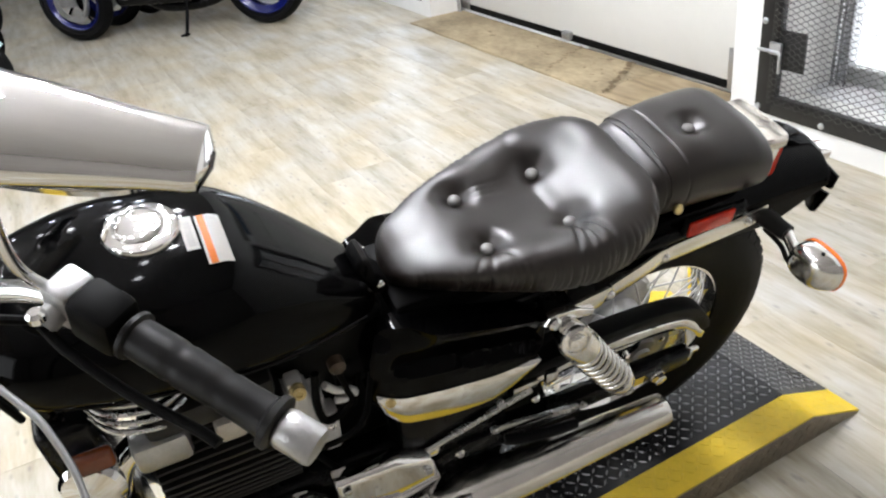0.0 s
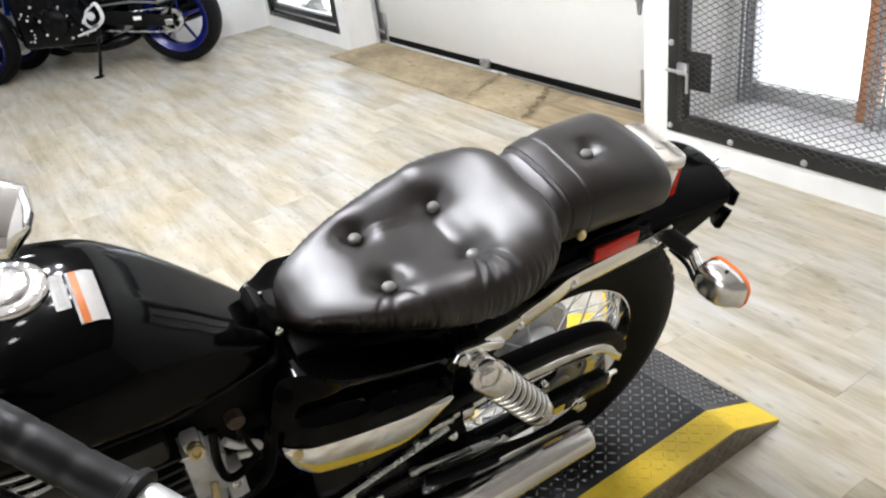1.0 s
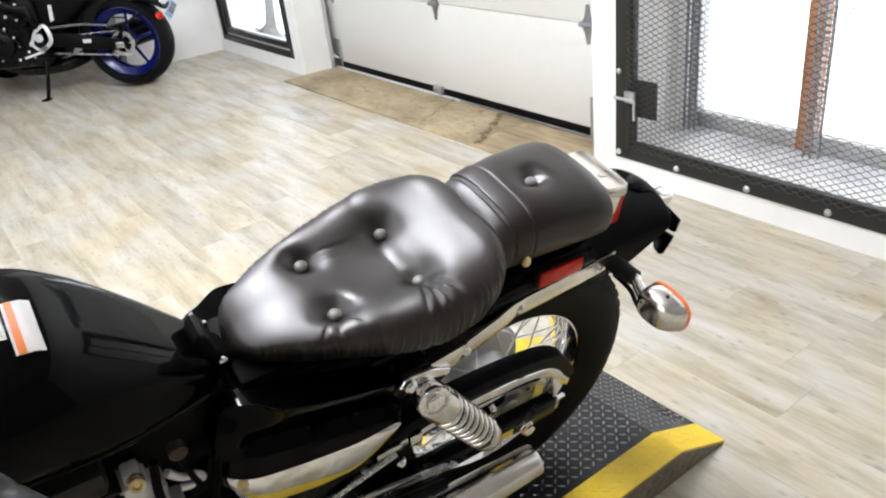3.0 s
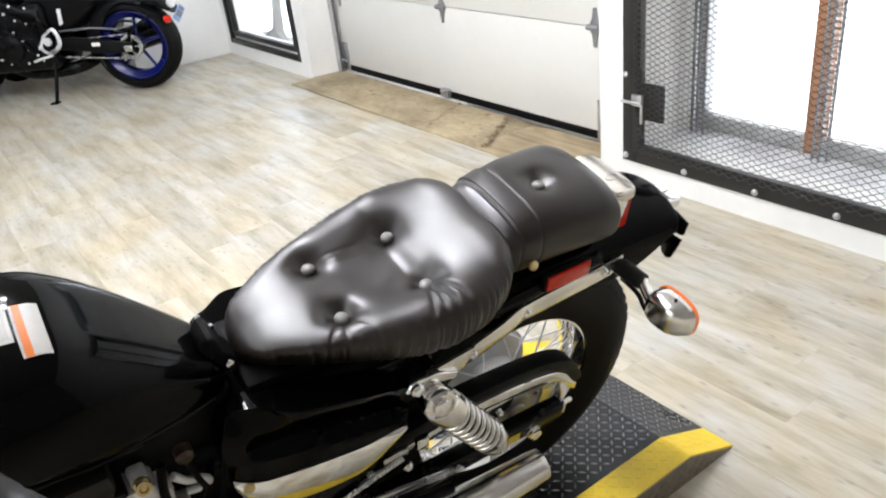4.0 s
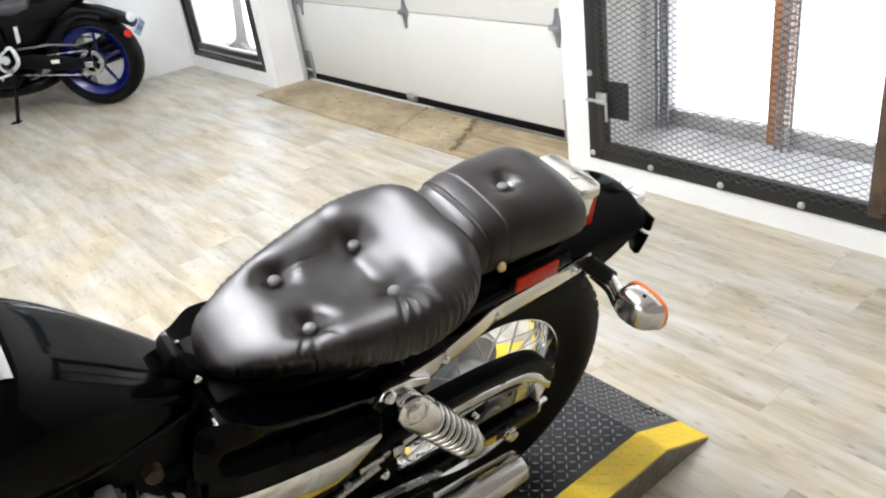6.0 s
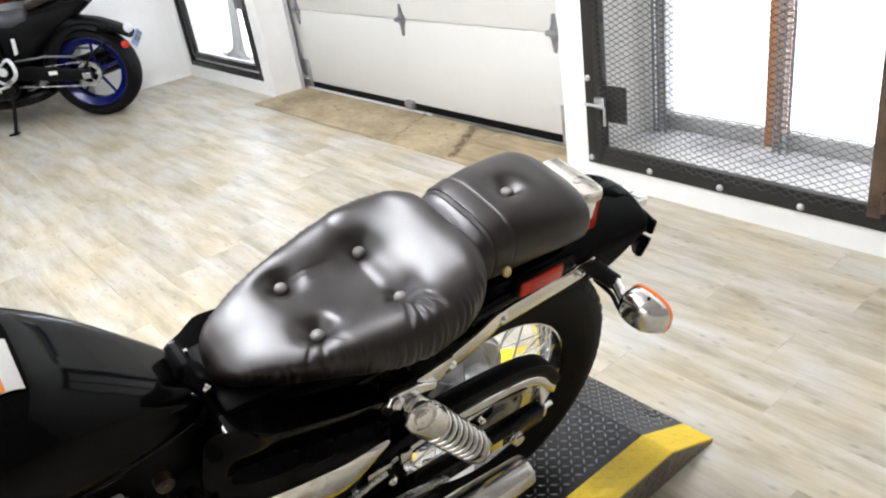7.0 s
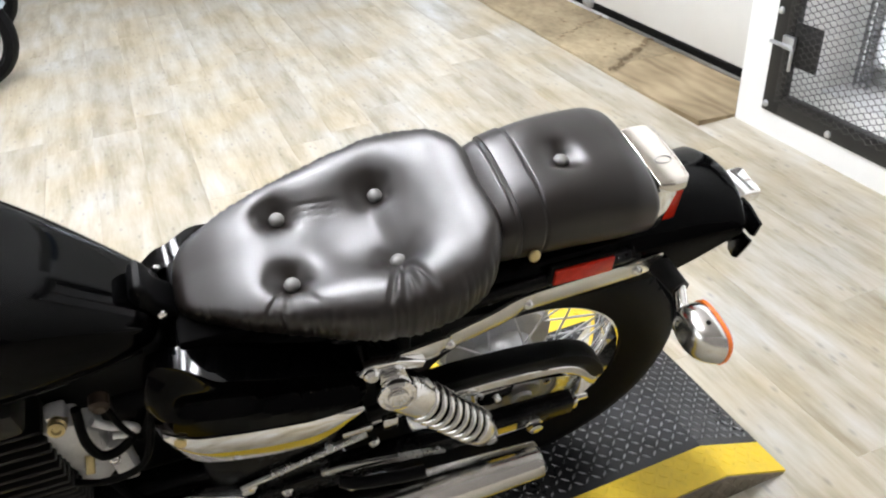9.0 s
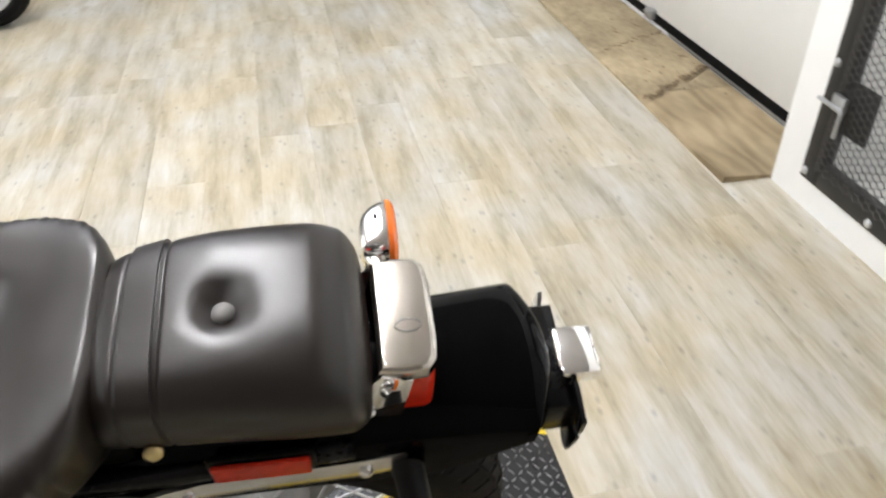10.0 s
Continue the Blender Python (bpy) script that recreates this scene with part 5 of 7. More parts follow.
# sprocket and chain
bm = bmesh.new()
N = 42
outline, inner = [], []
for k in range(N * 2):
    a = k * math.tau / (N * 2)
    r = 0.098 if k % 2 else 0.091
    outline.append((AXLE.y + r * math.cos(a), AXLE.z + r * math.sin(a)))
    inner.append((AXLE.y + 0.070 * math.cos(a), AXLE.z + 0.070 * math.sin(a)))
ra = [[bm.verts.new((x, u, v)) for u, v in o] for x, o in ((0.064, inner), (0.064, outline), (0.070, outline), (0.070, inner))]
for i in range(4):
    for k in range(N * 2):
        bm.faces.new((ra[i][k], ra[i][(k + 1) % (N * 2)], ra[(i + 1) % 4][(k + 1) % (N * 2)], ra[(i + 1) % 4][k]))
part("sprocket", bm, M_CHROME2, wheel, "steel rear sprocket")
bm = lathe(bmesh.new(), ((0, 0.074), (0.006, 0.074), (0.010, 0.060), (0.012, 0.040), (0.020, 0.036), (0.024, 0.022)), AXLE + Vector((0.055, 0, 0)), (1, 0, 0), 40)
part("sprocket_carrier", bm, M_ALU, wheel)
for k in range(5):
    a = k * math.tau / 5 + 0.3
    part("sprocket_nut", lathe(bmesh.new(), ((0, 0.008), (0.008, 0.008), (0.010, 0.005)), AXLE + Vector((0.064, 0.052 * math.cos(a), 0.052 * math.sin(a))), (1, 0, 0), 6), M_CHROME, wheel)
bm = bmesh.new()
for za, zb_, ya, yb in ((0.428, 0.405, -0.02, -0.48), (0.244, 0.262, -0.02, -0.48)):
    for k in range(38):
        t = k / 37
        y, z = ya + (yb - ya) * t, za + (zb_ - za) * t
        w = 0.0035 if k % 2 else 0.0055
        box(bm, (0.067 - w - 0.0012, y - 0.0075, z - 0.0055), (0.067 - w + 0.0012, y + 0.0075, z + 0.0055))
        box(bm, (0.067 + w - 0.0012, y - 0.0075, z - 0.0055), (0.067 + w + 0.0012, y + 0.0075, z + 0.0055))
tagged(part("drive_chain", bm, M_CHROME2, bike, "steel drive chain", smooth=False), kind="stuff")

# chain guard: black cover with a chrome lower band
guard_top = [(-0.300, 0.454), (-0.193, 0.470), (-0.073, 0.467), (0.020, 0.453), (0.074, 0.427), (0.106, 0.384), (0.114, 0.358)]
guard_low = [(-0.300, 0.424), (-0.193, 0.438), (-0.073, 0.438), (0.020, 0.423), (0.060, 0.402), (0.083, 0.370), (0.099, 0.352)]
gt = [(p.y, p.z) for p in spline([(0, *q) for q in guard_top], 24)]
gl = [(p.y, p.z) for p in spline([(0, *q) for q in guard_low], 24)]
guard = part("chain_guard", slab(bmesh.new(), gt + gl[::-1], 0.058, 0.094, "x", 0.003), M_PLASTIC, bike, "black chain guard with chrome band")
gm = [(y, z - 0.020 - 0.006 * math.sin(i / 23 * math.pi)) for i, (y, z) in enumerate(gl)]
part("guard_band", slab(bmesh.new(), [(y + 0.002, z + 0.001) for y, z in gl] + gm[::-1], 0.088, 0.0975, "x", 0.003), M_CHROME, guard, "chrome lower band")
part("guard_plate", slab(bmesh.new(), [(-0.13, 0.425), (-0.055, 0.418), (-0.060, 0.385), (-0.095, 0.362), (-0.120, 0.372)], 0.088, 0.0945, "x", 0.0025), M_CHROME, guard, "chrome bracket plate")
part("guard_bolt", lathe(bmesh.new(), ((0, 0.007), (0.005, 0.007), (0.007, 0.003)), (0.0945, -0.085, 0.378), (1, 0, 0), 12), M_CHROME, guard)

# swing arm with axle adjusters
for s in (1, -1):
    x0, x1 = sorted((0.096 * s, 0.128 * s))
    sw = part("swing_arm", slab(bmesh.new(), [(-0.50, 0.352), (-0.42, 0.366), (-0.15, 0.358), (0.0, 0.356), (0.045, 0.352), (0.045, 0.318), (0.0, 0.314), (-0.15, 0.316), (-0.42, 0.314), (-0.50, 0.320)], x0, x1, "x", 0.006), M_BLACK, bike, "black swing arm")
    part("axle_nut", lathe(bmesh.new(), ((0, 0.017), (0.004, 0.017), (0.005, 0.0135), (0.014, 0.0135), (0.016, 0.010), (0.016, 0.004)), (0.128 * s, AXLE.y, AXLE.z), (s, 0, 0), 6), M_CHROME, sw, "chrome axle nut")
    part("chain_adjuster", box(bmesh.new(), (min(0.10 * s, 0.124 * s), 0.046, 0.322), (max(0.10 * s, 0.124 * s), 0.054, 0.348), 0.002), M_CHROME, sw)
    part("adjuster_bolt", rod(bmesh.new(), (0.112 * s, 0.04, 0.335), (0.112 * s, 0.076, 0.335), 0.005, seg=6), M_CHROME, sw)
    # yellow patch paints the platform edge's reflection on the arm
    part("arm_mark", box(bmesh.new(), (min(0.1282 * s, 0.1288 * s), -0.105, 0.322), (max(0.1282 * s, 0.1288 * s), -0.06, 0.342), 0.0), M_YELLOW, sw, "small yellow patch for a reflection", smooth=False)

# exhaust, one pipe on each side
for s in (1, -1):
    lathe_profile = ((0.0, 0.026), (0.002, 0.0295), (0.012, 0.031), (0.09, 0.034), (0.25, 0.041), (0.36, 0.044), (0.42, 0.042), (0.46, 0.030), (0.48, 0.022))
    ex = part("muffler", lathe(bmesh.new(), lathe_profile, (0.166 * s, -0.026, 0.268), (-0.02 * s, -1, -0.045), 40), M_POLISH, bike, "tapered chrome muffler")
    part("muffler_tip", lathe(bmesh.new(), ((0.0, 0.022), (0.004, 0.0265), (-0.001, 0.0265), (-0.001, 0.012)), (0.166 * s, -0.027, 0.268), (-0.02 * s, -1, -0.045), 28), M_BLACK, ex)
    part("header_pipe", tube(bmesh.new(), [(0.160 * s, -0.49, 0.247), (0.155 * s, -0.62, 0.235), (0.140 * s, -0.80, 0.230), (0.110 * s, -0.93, 0.27), (0.075 * s, -0.97, 0.40), (0.055 * s, -0.93, 0.55), (0.05 * s, -0.88, 0.60)], 0.019, 14, 50), M_CHROME, ex, "chrome header pipe")
    part("heat_shield", tube(bmesh.new(), [(0.180 * s, -0.44, 0.276), (0.176 * s, -0.55, 0.266), (0.172 * s, -0.66, 0.258)], 0.016, 12, 16, 0.7), M_CHROME, ex)

# foot rests and stand
for s in (1, -1):
    hang = part("peg_hanger", slab(bmesh.new(), [(-0.385, 0.392), (-0.36, 0.390), (-0.19, 0.347), (-0.185, 0.332), (-0.36, 0.372), (-0.385, 0.376)], min(0.128 * s, 0.136 * s), max(0.128 * s, 0.136 * s), "x", 0.002), M_CHROME2, bike, "steel passenger peg hanger")
    part("passenger_peg", tube(bmesh.new(), [(0.138 * s, -0.36, 0.350), (0.150 * s, -0.33, 0.350), (0.158 * s, -0.27, 0.348), (0.160 * s, -0.23, 0.346)], 0.010, 12, 14), M_PLASTIC, hang, "folded black rubber peg")
    part("rider_peg", rod(bmesh.new(), (0.13 * s, -0.70, 0.30), (0.25 * s, -0.69, 0.315), 0.017), M_GRIP, bike, "black rubber foot peg")
part("rider_peg_arm", tube(bmesh.new(), [(0.10, -0.55, 0.28), (0.14, -0.62, 0.29), (0.15, -0.70, 0.30)], 0.010, 10, 12), M_CHROME2, bike)
st = part("side_stand", tube(bmesh.new(), [(0.095, -0.57, 0.21), (0.16, -0.55, 0.15), (0.225, -0.50, 0.078)], 0.012, 12, 12), M_BLACK, bike, "black side stand, down")
part("stand_foot", box(bmesh.new(), (0.195, -0.53, 0.066), (0.255, -0.475, 0.077), 0.003, m=None), M_BLACK, st)
part("shift_lever", tube(bmesh.new(), [(0.150, -0.56, 0.34), (0.165, -0.66, 0.345), (0.185, -0.80, 0.33), (0.215, -0.82, 0.33)], 0.006, 10, 20), M_CHROME, bike, "chrome shift lever")
part("linkage_rod", rod(bmesh.new(), (0.125, -0.31, 0.452), (0.125, -0.50, 0.398), 0.006), M_CHROME2, bike)
part("brake_bracket", box(bmesh.new(), (0.118, -0.345, 0.458), (0.128, -0.300, 0.474), 0.002), M_CHROME, bike, "bright steel bracket")
part("brake_bracket", box(bmesh.new(), (0.118, -0.285, 0.452), (0.130, -0.262, 0.480), 0.003), M_CHROME, bike, "bright steel bracket")
for y, z, r in ((-0.300, 0.42, 0.009), (-0.49, 0.39, 0.012), (-0.44, 0.345, 0.010), (-0.52, 0.335, 0.013)):
    part("frame_bolt", lathe(bmesh.new(), ((0, r), (0.006, r), (0.010, r * 0.6)), (0.122, y, z), (1, 0, 0), 12), M_CHROME, fr)

# engine
eng = part("engine", box(bmesh.new(), (-0.105, -0.86, 0.200), (0.105, -0.46, 0.390), 0.035, 3), M_BLACK, bike, "air-cooled finned engine with chrome covers")
part("cylinder", box(bmesh.new(), (-0.075, -0.85, 0.38), (0.075, -0.73, 0.66), 0.015), M_FIN, eng)
for k in range(13):
    z = 0.425 + k * 0.0165
    w = 0.112 - 0.0012 * abs(k - 6) ** 1.5
    part("cooling_fin", box(bmesh.new(), (-w, -0.885, z), (w, -0.695, z + 0.0055), 0.0022, 1), M_FIN, eng)
part("cylinder_head", box(bmesh.new(), (-0.105, -0.875, 0.642), (0.105, -0.705, 0.690), 0.012, 2), M_FIN, eng)
for s in (1, -1):
    part("crankcase_cover", lathe(bmesh.new(), ((0, 0.092), (0.020, 0.090), (0.034, 0.080), (0.041, 0.060), (0.043, 0.030), (0.0435, 0.001)), (0.110 * s, -0.74, 0.315), (s, 0, 0), 40), M_CHROME, eng, "round chrome engine cover")
    part("sprocket_cover", slab(bmesh.new(), [(-0.66, 0.44), (-0.56, 0.435), (-0.50, 0.40), (-0.48, 0.34), (-0.50, 0.27), (-0.58, 0.24), (-0.65, 0.25)], min(0.112 * s, 0.150 * s), max(0.112 * s, 0.150 * s), "x", 0.012, 3), M_CHROME, eng, "chrome sprocket cover")
    for y, z in ((-0.645, 0.425), (-0.51, 0.385), (-0.50, 0.285), (-0.64, 0.262)):
        part("cover_bolt", lathe(bmesh.new(), ((0, 0.007), (0.006, 0.007), (0.008, 0.004)), (0.150 * s, y, z), (s, 0, 0), 8), M_CHROME2, eng)
carb = part("carburettor", box(bmesh.new(), (0.020, -0.700, 0.500), (0.086, -0.642, 0.600), 0.010, 2), M_CARB, bike, "bare bright metal carburettor")
part("throttle_body", box(bmesh.new(), (0.045, -0.701, 0.545), (0.090, -0.660, 0.618), 0.007, 2), M_CARB, carb)
part("top_cover", box(bmesh.new(), (0.060, -0.690, 0.616), (0.086, -0.666, 0.640), 0.005, 2), M_CARB, carb)
part("linkage_plate", slab(bmesh.new(), [(-0.648, 0.552), (-0.642, 0.585), (-0.650, 0.598), (-0.656, 0.590), (-0.660, 0.556)], 0.078, 0.088, "x", 0.003, 2), M_CARB, carb)
part("float_bowl", lathe(bmesh.new(), ((0, 0.027), (0.045, 0.026), (0.056, 0.019), (0.060, 0.008)), (0.060, -0.678, 0.505), (0, 0, -1), 20), M_CARB, carb)
part("drain_block", box(bmesh.new(), (0.055, -0.652, 0.445), (0.088, -0.625, 0.540), 0.006, 2), M_CARB, carb)
part("vacuum_cap", lathe(bmesh.new(), ((-0.010, 0.011), (0.004, 0.011), (0.007, 0.008), (0.009, 0.010), (0.013, 0.010), (0.014, 0.006), (0.011, 0.004), (0.011, 0.0005)), (0.090, -0.677, 0.630), (1, 0, 0.45), 20), M_BRASS, carb, "yellowish metal cap")
part("air_duct", rod(bmesh.new(), (0.05, -0.618, 0.585), (0.05, -0.545, 0.590), 0.026), M_PLASTIC, carb)
part("hose_clamp", tube(bmesh.new(), [(0.094, -0.640, 0.624), (0.094, -0.624, 0.602), (0.094, -0.606, 0.594), (0.094, -0.598, 0.582), (0.093, -0.608, 0.573), (0.092, -0.628, 0.577)], 0.0058, 10, 32), M_CARB, carb, "bright hose clamp")
part("choke_knob", lathe(bmesh.new(), ((0, 0.007), (0.010, 0.007), (0.013, 0.003)), (0.088, -0.640, 0.520), (1, 0, 0.3), 12), M_CHROME, carb)
part("idle_screw", rod(bmesh.new(), (0.086, -0.668, 0.535), (0.104, -0.672, 0.520), 0.006), M_BRASS, carb)
part("vent_hose", tube(bmesh.new(), [(0.090, -0.650, 0.652), (0.100, -0.656, 0.600), (0.102, -0.652, 0.560), (0.102, -0.640, 0.549), (0.100, -0.620, 0.557), (0.094, -0.600, 0.577), (0.070, -0.585, 0.592)], 0.0062, 10, 40), M_DARK, carb, "black rubber vent hose")
part("drain_hose", tube(bmesh.new(), [(0.062, -0.678, 0.448), (0.085, -0.660, 0.425), (0.100, -0.640, 0.40), (0.100, -0.620, 0.36)], 0.0055, 10, 24), M_DARK, carb, "black rubber drain hose")
part("fuel_cock", lathe(bmesh.new(), ((0, 0.012), (0.015, 0.012), (0.020, 0.007)), (0.09, -0.62, 0.665), (1, 0, 0), 14), M_BROWNED, bike, "small browned metal fuel tap")
for a, b, c, d, r, m in (((0.09, -0.62, 0.65), (0.10, -0.61, 0.60), (0.09, -0.60, 0.55), (0.06, -0.62, 0.53), 0.0045, M_DARK), ((0.095, -0.57, 0.62), (0.12, -0.60, 0.54), (0.11, -0.66, 0.50), (0.09, -0.72, 0.50), 0.005, M_DARK)):
    part("cable", tube(bmesh.new(), [a, b, c, d], r, 8, 24), m, bike, "black rubber hose")
part("brake_line", tube(bmesh.new(), [(0.165, -0.961, 0.923), (0.176, -0.954, 0.916), (0.205, -0.933, 0.899), (0.224, -0.924, 0.886), (0.253, -0.915, 0.864), (0.276, -0.913, 0.844), (0.29, -0.915, 0.831)], 0.0035, 8, 40), M_GALV, bike, "thin silvery cable in a wide arc")
ribs = part("head_cover", box(bmesh.new(), (-0.085, -0.915, 0.690), (0.085, -0.800, 0.735), 0.018, 3), M_BLACK, eng, "black rocker cover with bright ribs")
for k in range(4):
    z = 0.678 + 0.019 * k
    part("rib", tube(bmesh.new(), [(0.070, -0.925, z + 0.024), (0.098, -0.905, z + 0.018), (0.104, -0.875, z + 0.006), (0.100, -0.842, z - 0.004), (0.085, -0.815, z - 0.006)], 0.0042, 8, 24), M_CHROME2, ribs)
part("inspection_cap", box(bmesh.new(), (0.060, -0.794, 0.606), (0.116, -0.752, 0.650), 0.009, 2), M_CARBDULL, eng, "dull brownish metal cap")
part("valve_cover", box(bmesh.new(), (0.060, -0.898, 0.596), (0.112, -0.826, 0.652), 0.010, 2), M_ALU, eng, "dull aluminium valve cover")
part("horn", lathe(bmesh.new(), ((0, 0.015), (0.008, 0.038), (0.020, 0.042), (0.028, 0.036), (0.031, 0.015), (0.032, 0.001)), (0.085, -0.950, 0.600), (1, -0.3, 0.25), 28), M_CHROME, bike, "round chrome horn")
part("fork_reflector", box(bmesh.new(), (0.130, -0.955, 0.690), (0.148, -0.905, 0.725), 0.0085, 4), M_DARKAMBER, bike, "amber side reflector, darkened as in shadow")

# steering turned towards the stand: the front end as one group of parts
STEER = Matrix.Translation((0, -1.0, 0.80)) @ Matrix.Rotation(radians(-14), 4, Vector((0, 0.5, 0.866))) @ Matrix.Translation((0, 1.0, -0.80))


def front(name, bm, m, parent=None, label=""):
    bmesh.ops.transform(bm, matrix=STEER, verts=bm.verts)
    return part(name, bm, m, parent or bike, label)


fork = front("fork", rod(bmesh.new(), (0, -1.075, 0.88), (0, -0.985, 0.72), 0.028), M_BLACK, None, "chrome telescopic fork")
for s in (1, -1):
    front("fork_tube", rod(bmesh.new(), (0.095 * s, -1.045, 0.945), (0.095 * s, -1.345, 0.42), 0.0185), M_CHROME, fork)
    front("fork_slider", rod(bmesh.new(), (0.095 * s, -1.285, 0.53), (0.095 * s, -1.44, 0.26), 0.027), M_ALU, fork)
for y, z in ((-1.06, 0.935), (-1.125, 0.775)):
    front("triple_clamp", box(bmesh.new(), (-0.125, y - 0.03, z - 0.014), (0.125, y + 0.03, z + 0.014), 0.008), M_CHROME, fork)
FA = Vector((0, -1.452, 0.315))
fw = front("front_wheel", lathe(bmesh.new(), ((-0.035, 0.225), (-0.033, 0.236), (-0.016, 0.215), (0.016, 0.215), (0.033, 0.236), (0.035, 0.225), (0.014, 0.206), (-0.014, 0.206)), FA, (1, 0, 0), 64, close=True), M_CHROME, None, "spoked front wheel with chrome rim")
front("tyre", lathe(bmesh.new(), ((-0.032, 0.232), (-0.045, 0.255), (-0.042, 0.285), (-0.022, 0.307), (0, 0.312), (0.022, 0.307), (0.042, 0.285), (0.045, 0.255), (0.032, 0.232), (0, 0.230)), FA, (1, 0, 0), 72, close=True), M_RUBBER, fw)
front("hub", lathe(bmesh.new(), ((-0.05, 0.02), (-0.045, 0.06), (0.045, 0.06), (0.05, 0.02)), FA, (1, 0, 0), 32), M_ALU, fw)
for k in range(24):
    a = k * math.tau / 24
    sd = 1 if k % 2 else -1
    front("spoke", rod(bmesh.new(), FA + Vector((0.03 * sd, 0.055 * math.cos(a), 0.055 * math.sin(a))), FA + Vector((0.008 * sd, 0.212 * math.cos(a + 0.3 * sd), 0.212 * math.sin(a + 0.3 * sd))), 0.002, seg=6), M_CHROME, fw)
pts = [FA + Vector((0, 0.345 * math.cos(a), 0.345 * math.sin(a))) for a in [radians(5 + 135 * k / 24) for k in range(25)]]
rings = []
for p in pts:
    d = (p - FA).normalized()
    sec = [p + Vector((0.06 * math.sin(b), 0, 0)) - d * (0.05 * (1 - math.cos(b))) for b in [radians(-85 + 170 * k / 10) for k in range(11)]]
    rings.append(sec + [q - d * 0.003 - Vector((math.copysign(0.002, q.x), 0, 0)) for q in reversed(sec)])
front("front_fender", loft(bmesh.new(), rings), M_PAINT, None, "gloss black front fender")
hl = front("headlight", lathe(bmesh.new(), ((0, 0.02), (0.02, 0.055), (0.06, 0.080), (0.11, 0.088), (0.13, 0.090), (0.135, 0.084)), (0, -1.10, 0.845), (0, -1, -0.05), 36), M_CHROME, None, "round chrome headlight")
front("headlight_glass", lathe(bmesh.new(), ((0, 0.082), (0.012, 0.070), (0.018, 0.04), (0.020, 0.001)), (0, -1.236, 0.838), (0, -1, -0.05), 30), M_GLASS, hl)
sp = front("speedometer", lathe(bmesh.new(), ((0, 0.03), (0.02, 0.045), (0.05, 0.048), (0.056, 0.044)), (0, -1.065, 0.965), (0, 0.55, 1), 32), M_CHROME, None, "small chrome speedometer")
front("dial", lathe(bmesh.new(), ((0, 0.043), (0.002, 0.043), (0.0022, 0.001)), (0, -1.034, 1.0195), (0, 0.55, 1), 28), M_BLACK, sp)
for s in (1, -1):
    b2 = front("front_signal", lathe(bmesh.new(), ((0, 0.008), (0.008, 0.028), (0.026, 0.042), (0.046, 0.045)), (0.185 * s, -1.09, 0.80), (0, -1, 0), 28), M_CHROME, None, "chrome front turn signal")
    front("signal_stem", rod(bmesh.new(), (0.10 * s, -1.08, 0.80), (0.17 * s, -1.085, 0.80), 0.009), M_CHROME, b2)
    front("signal_lens", lathe(bmesh.new(), ((0, 0.045), (0.008, 0.040), (0.012, 0.02), (0.013, 0.001)), (0.185 * s, -1.137, 0.80), (0, -1, 0), 28), M_AMBER, b2)

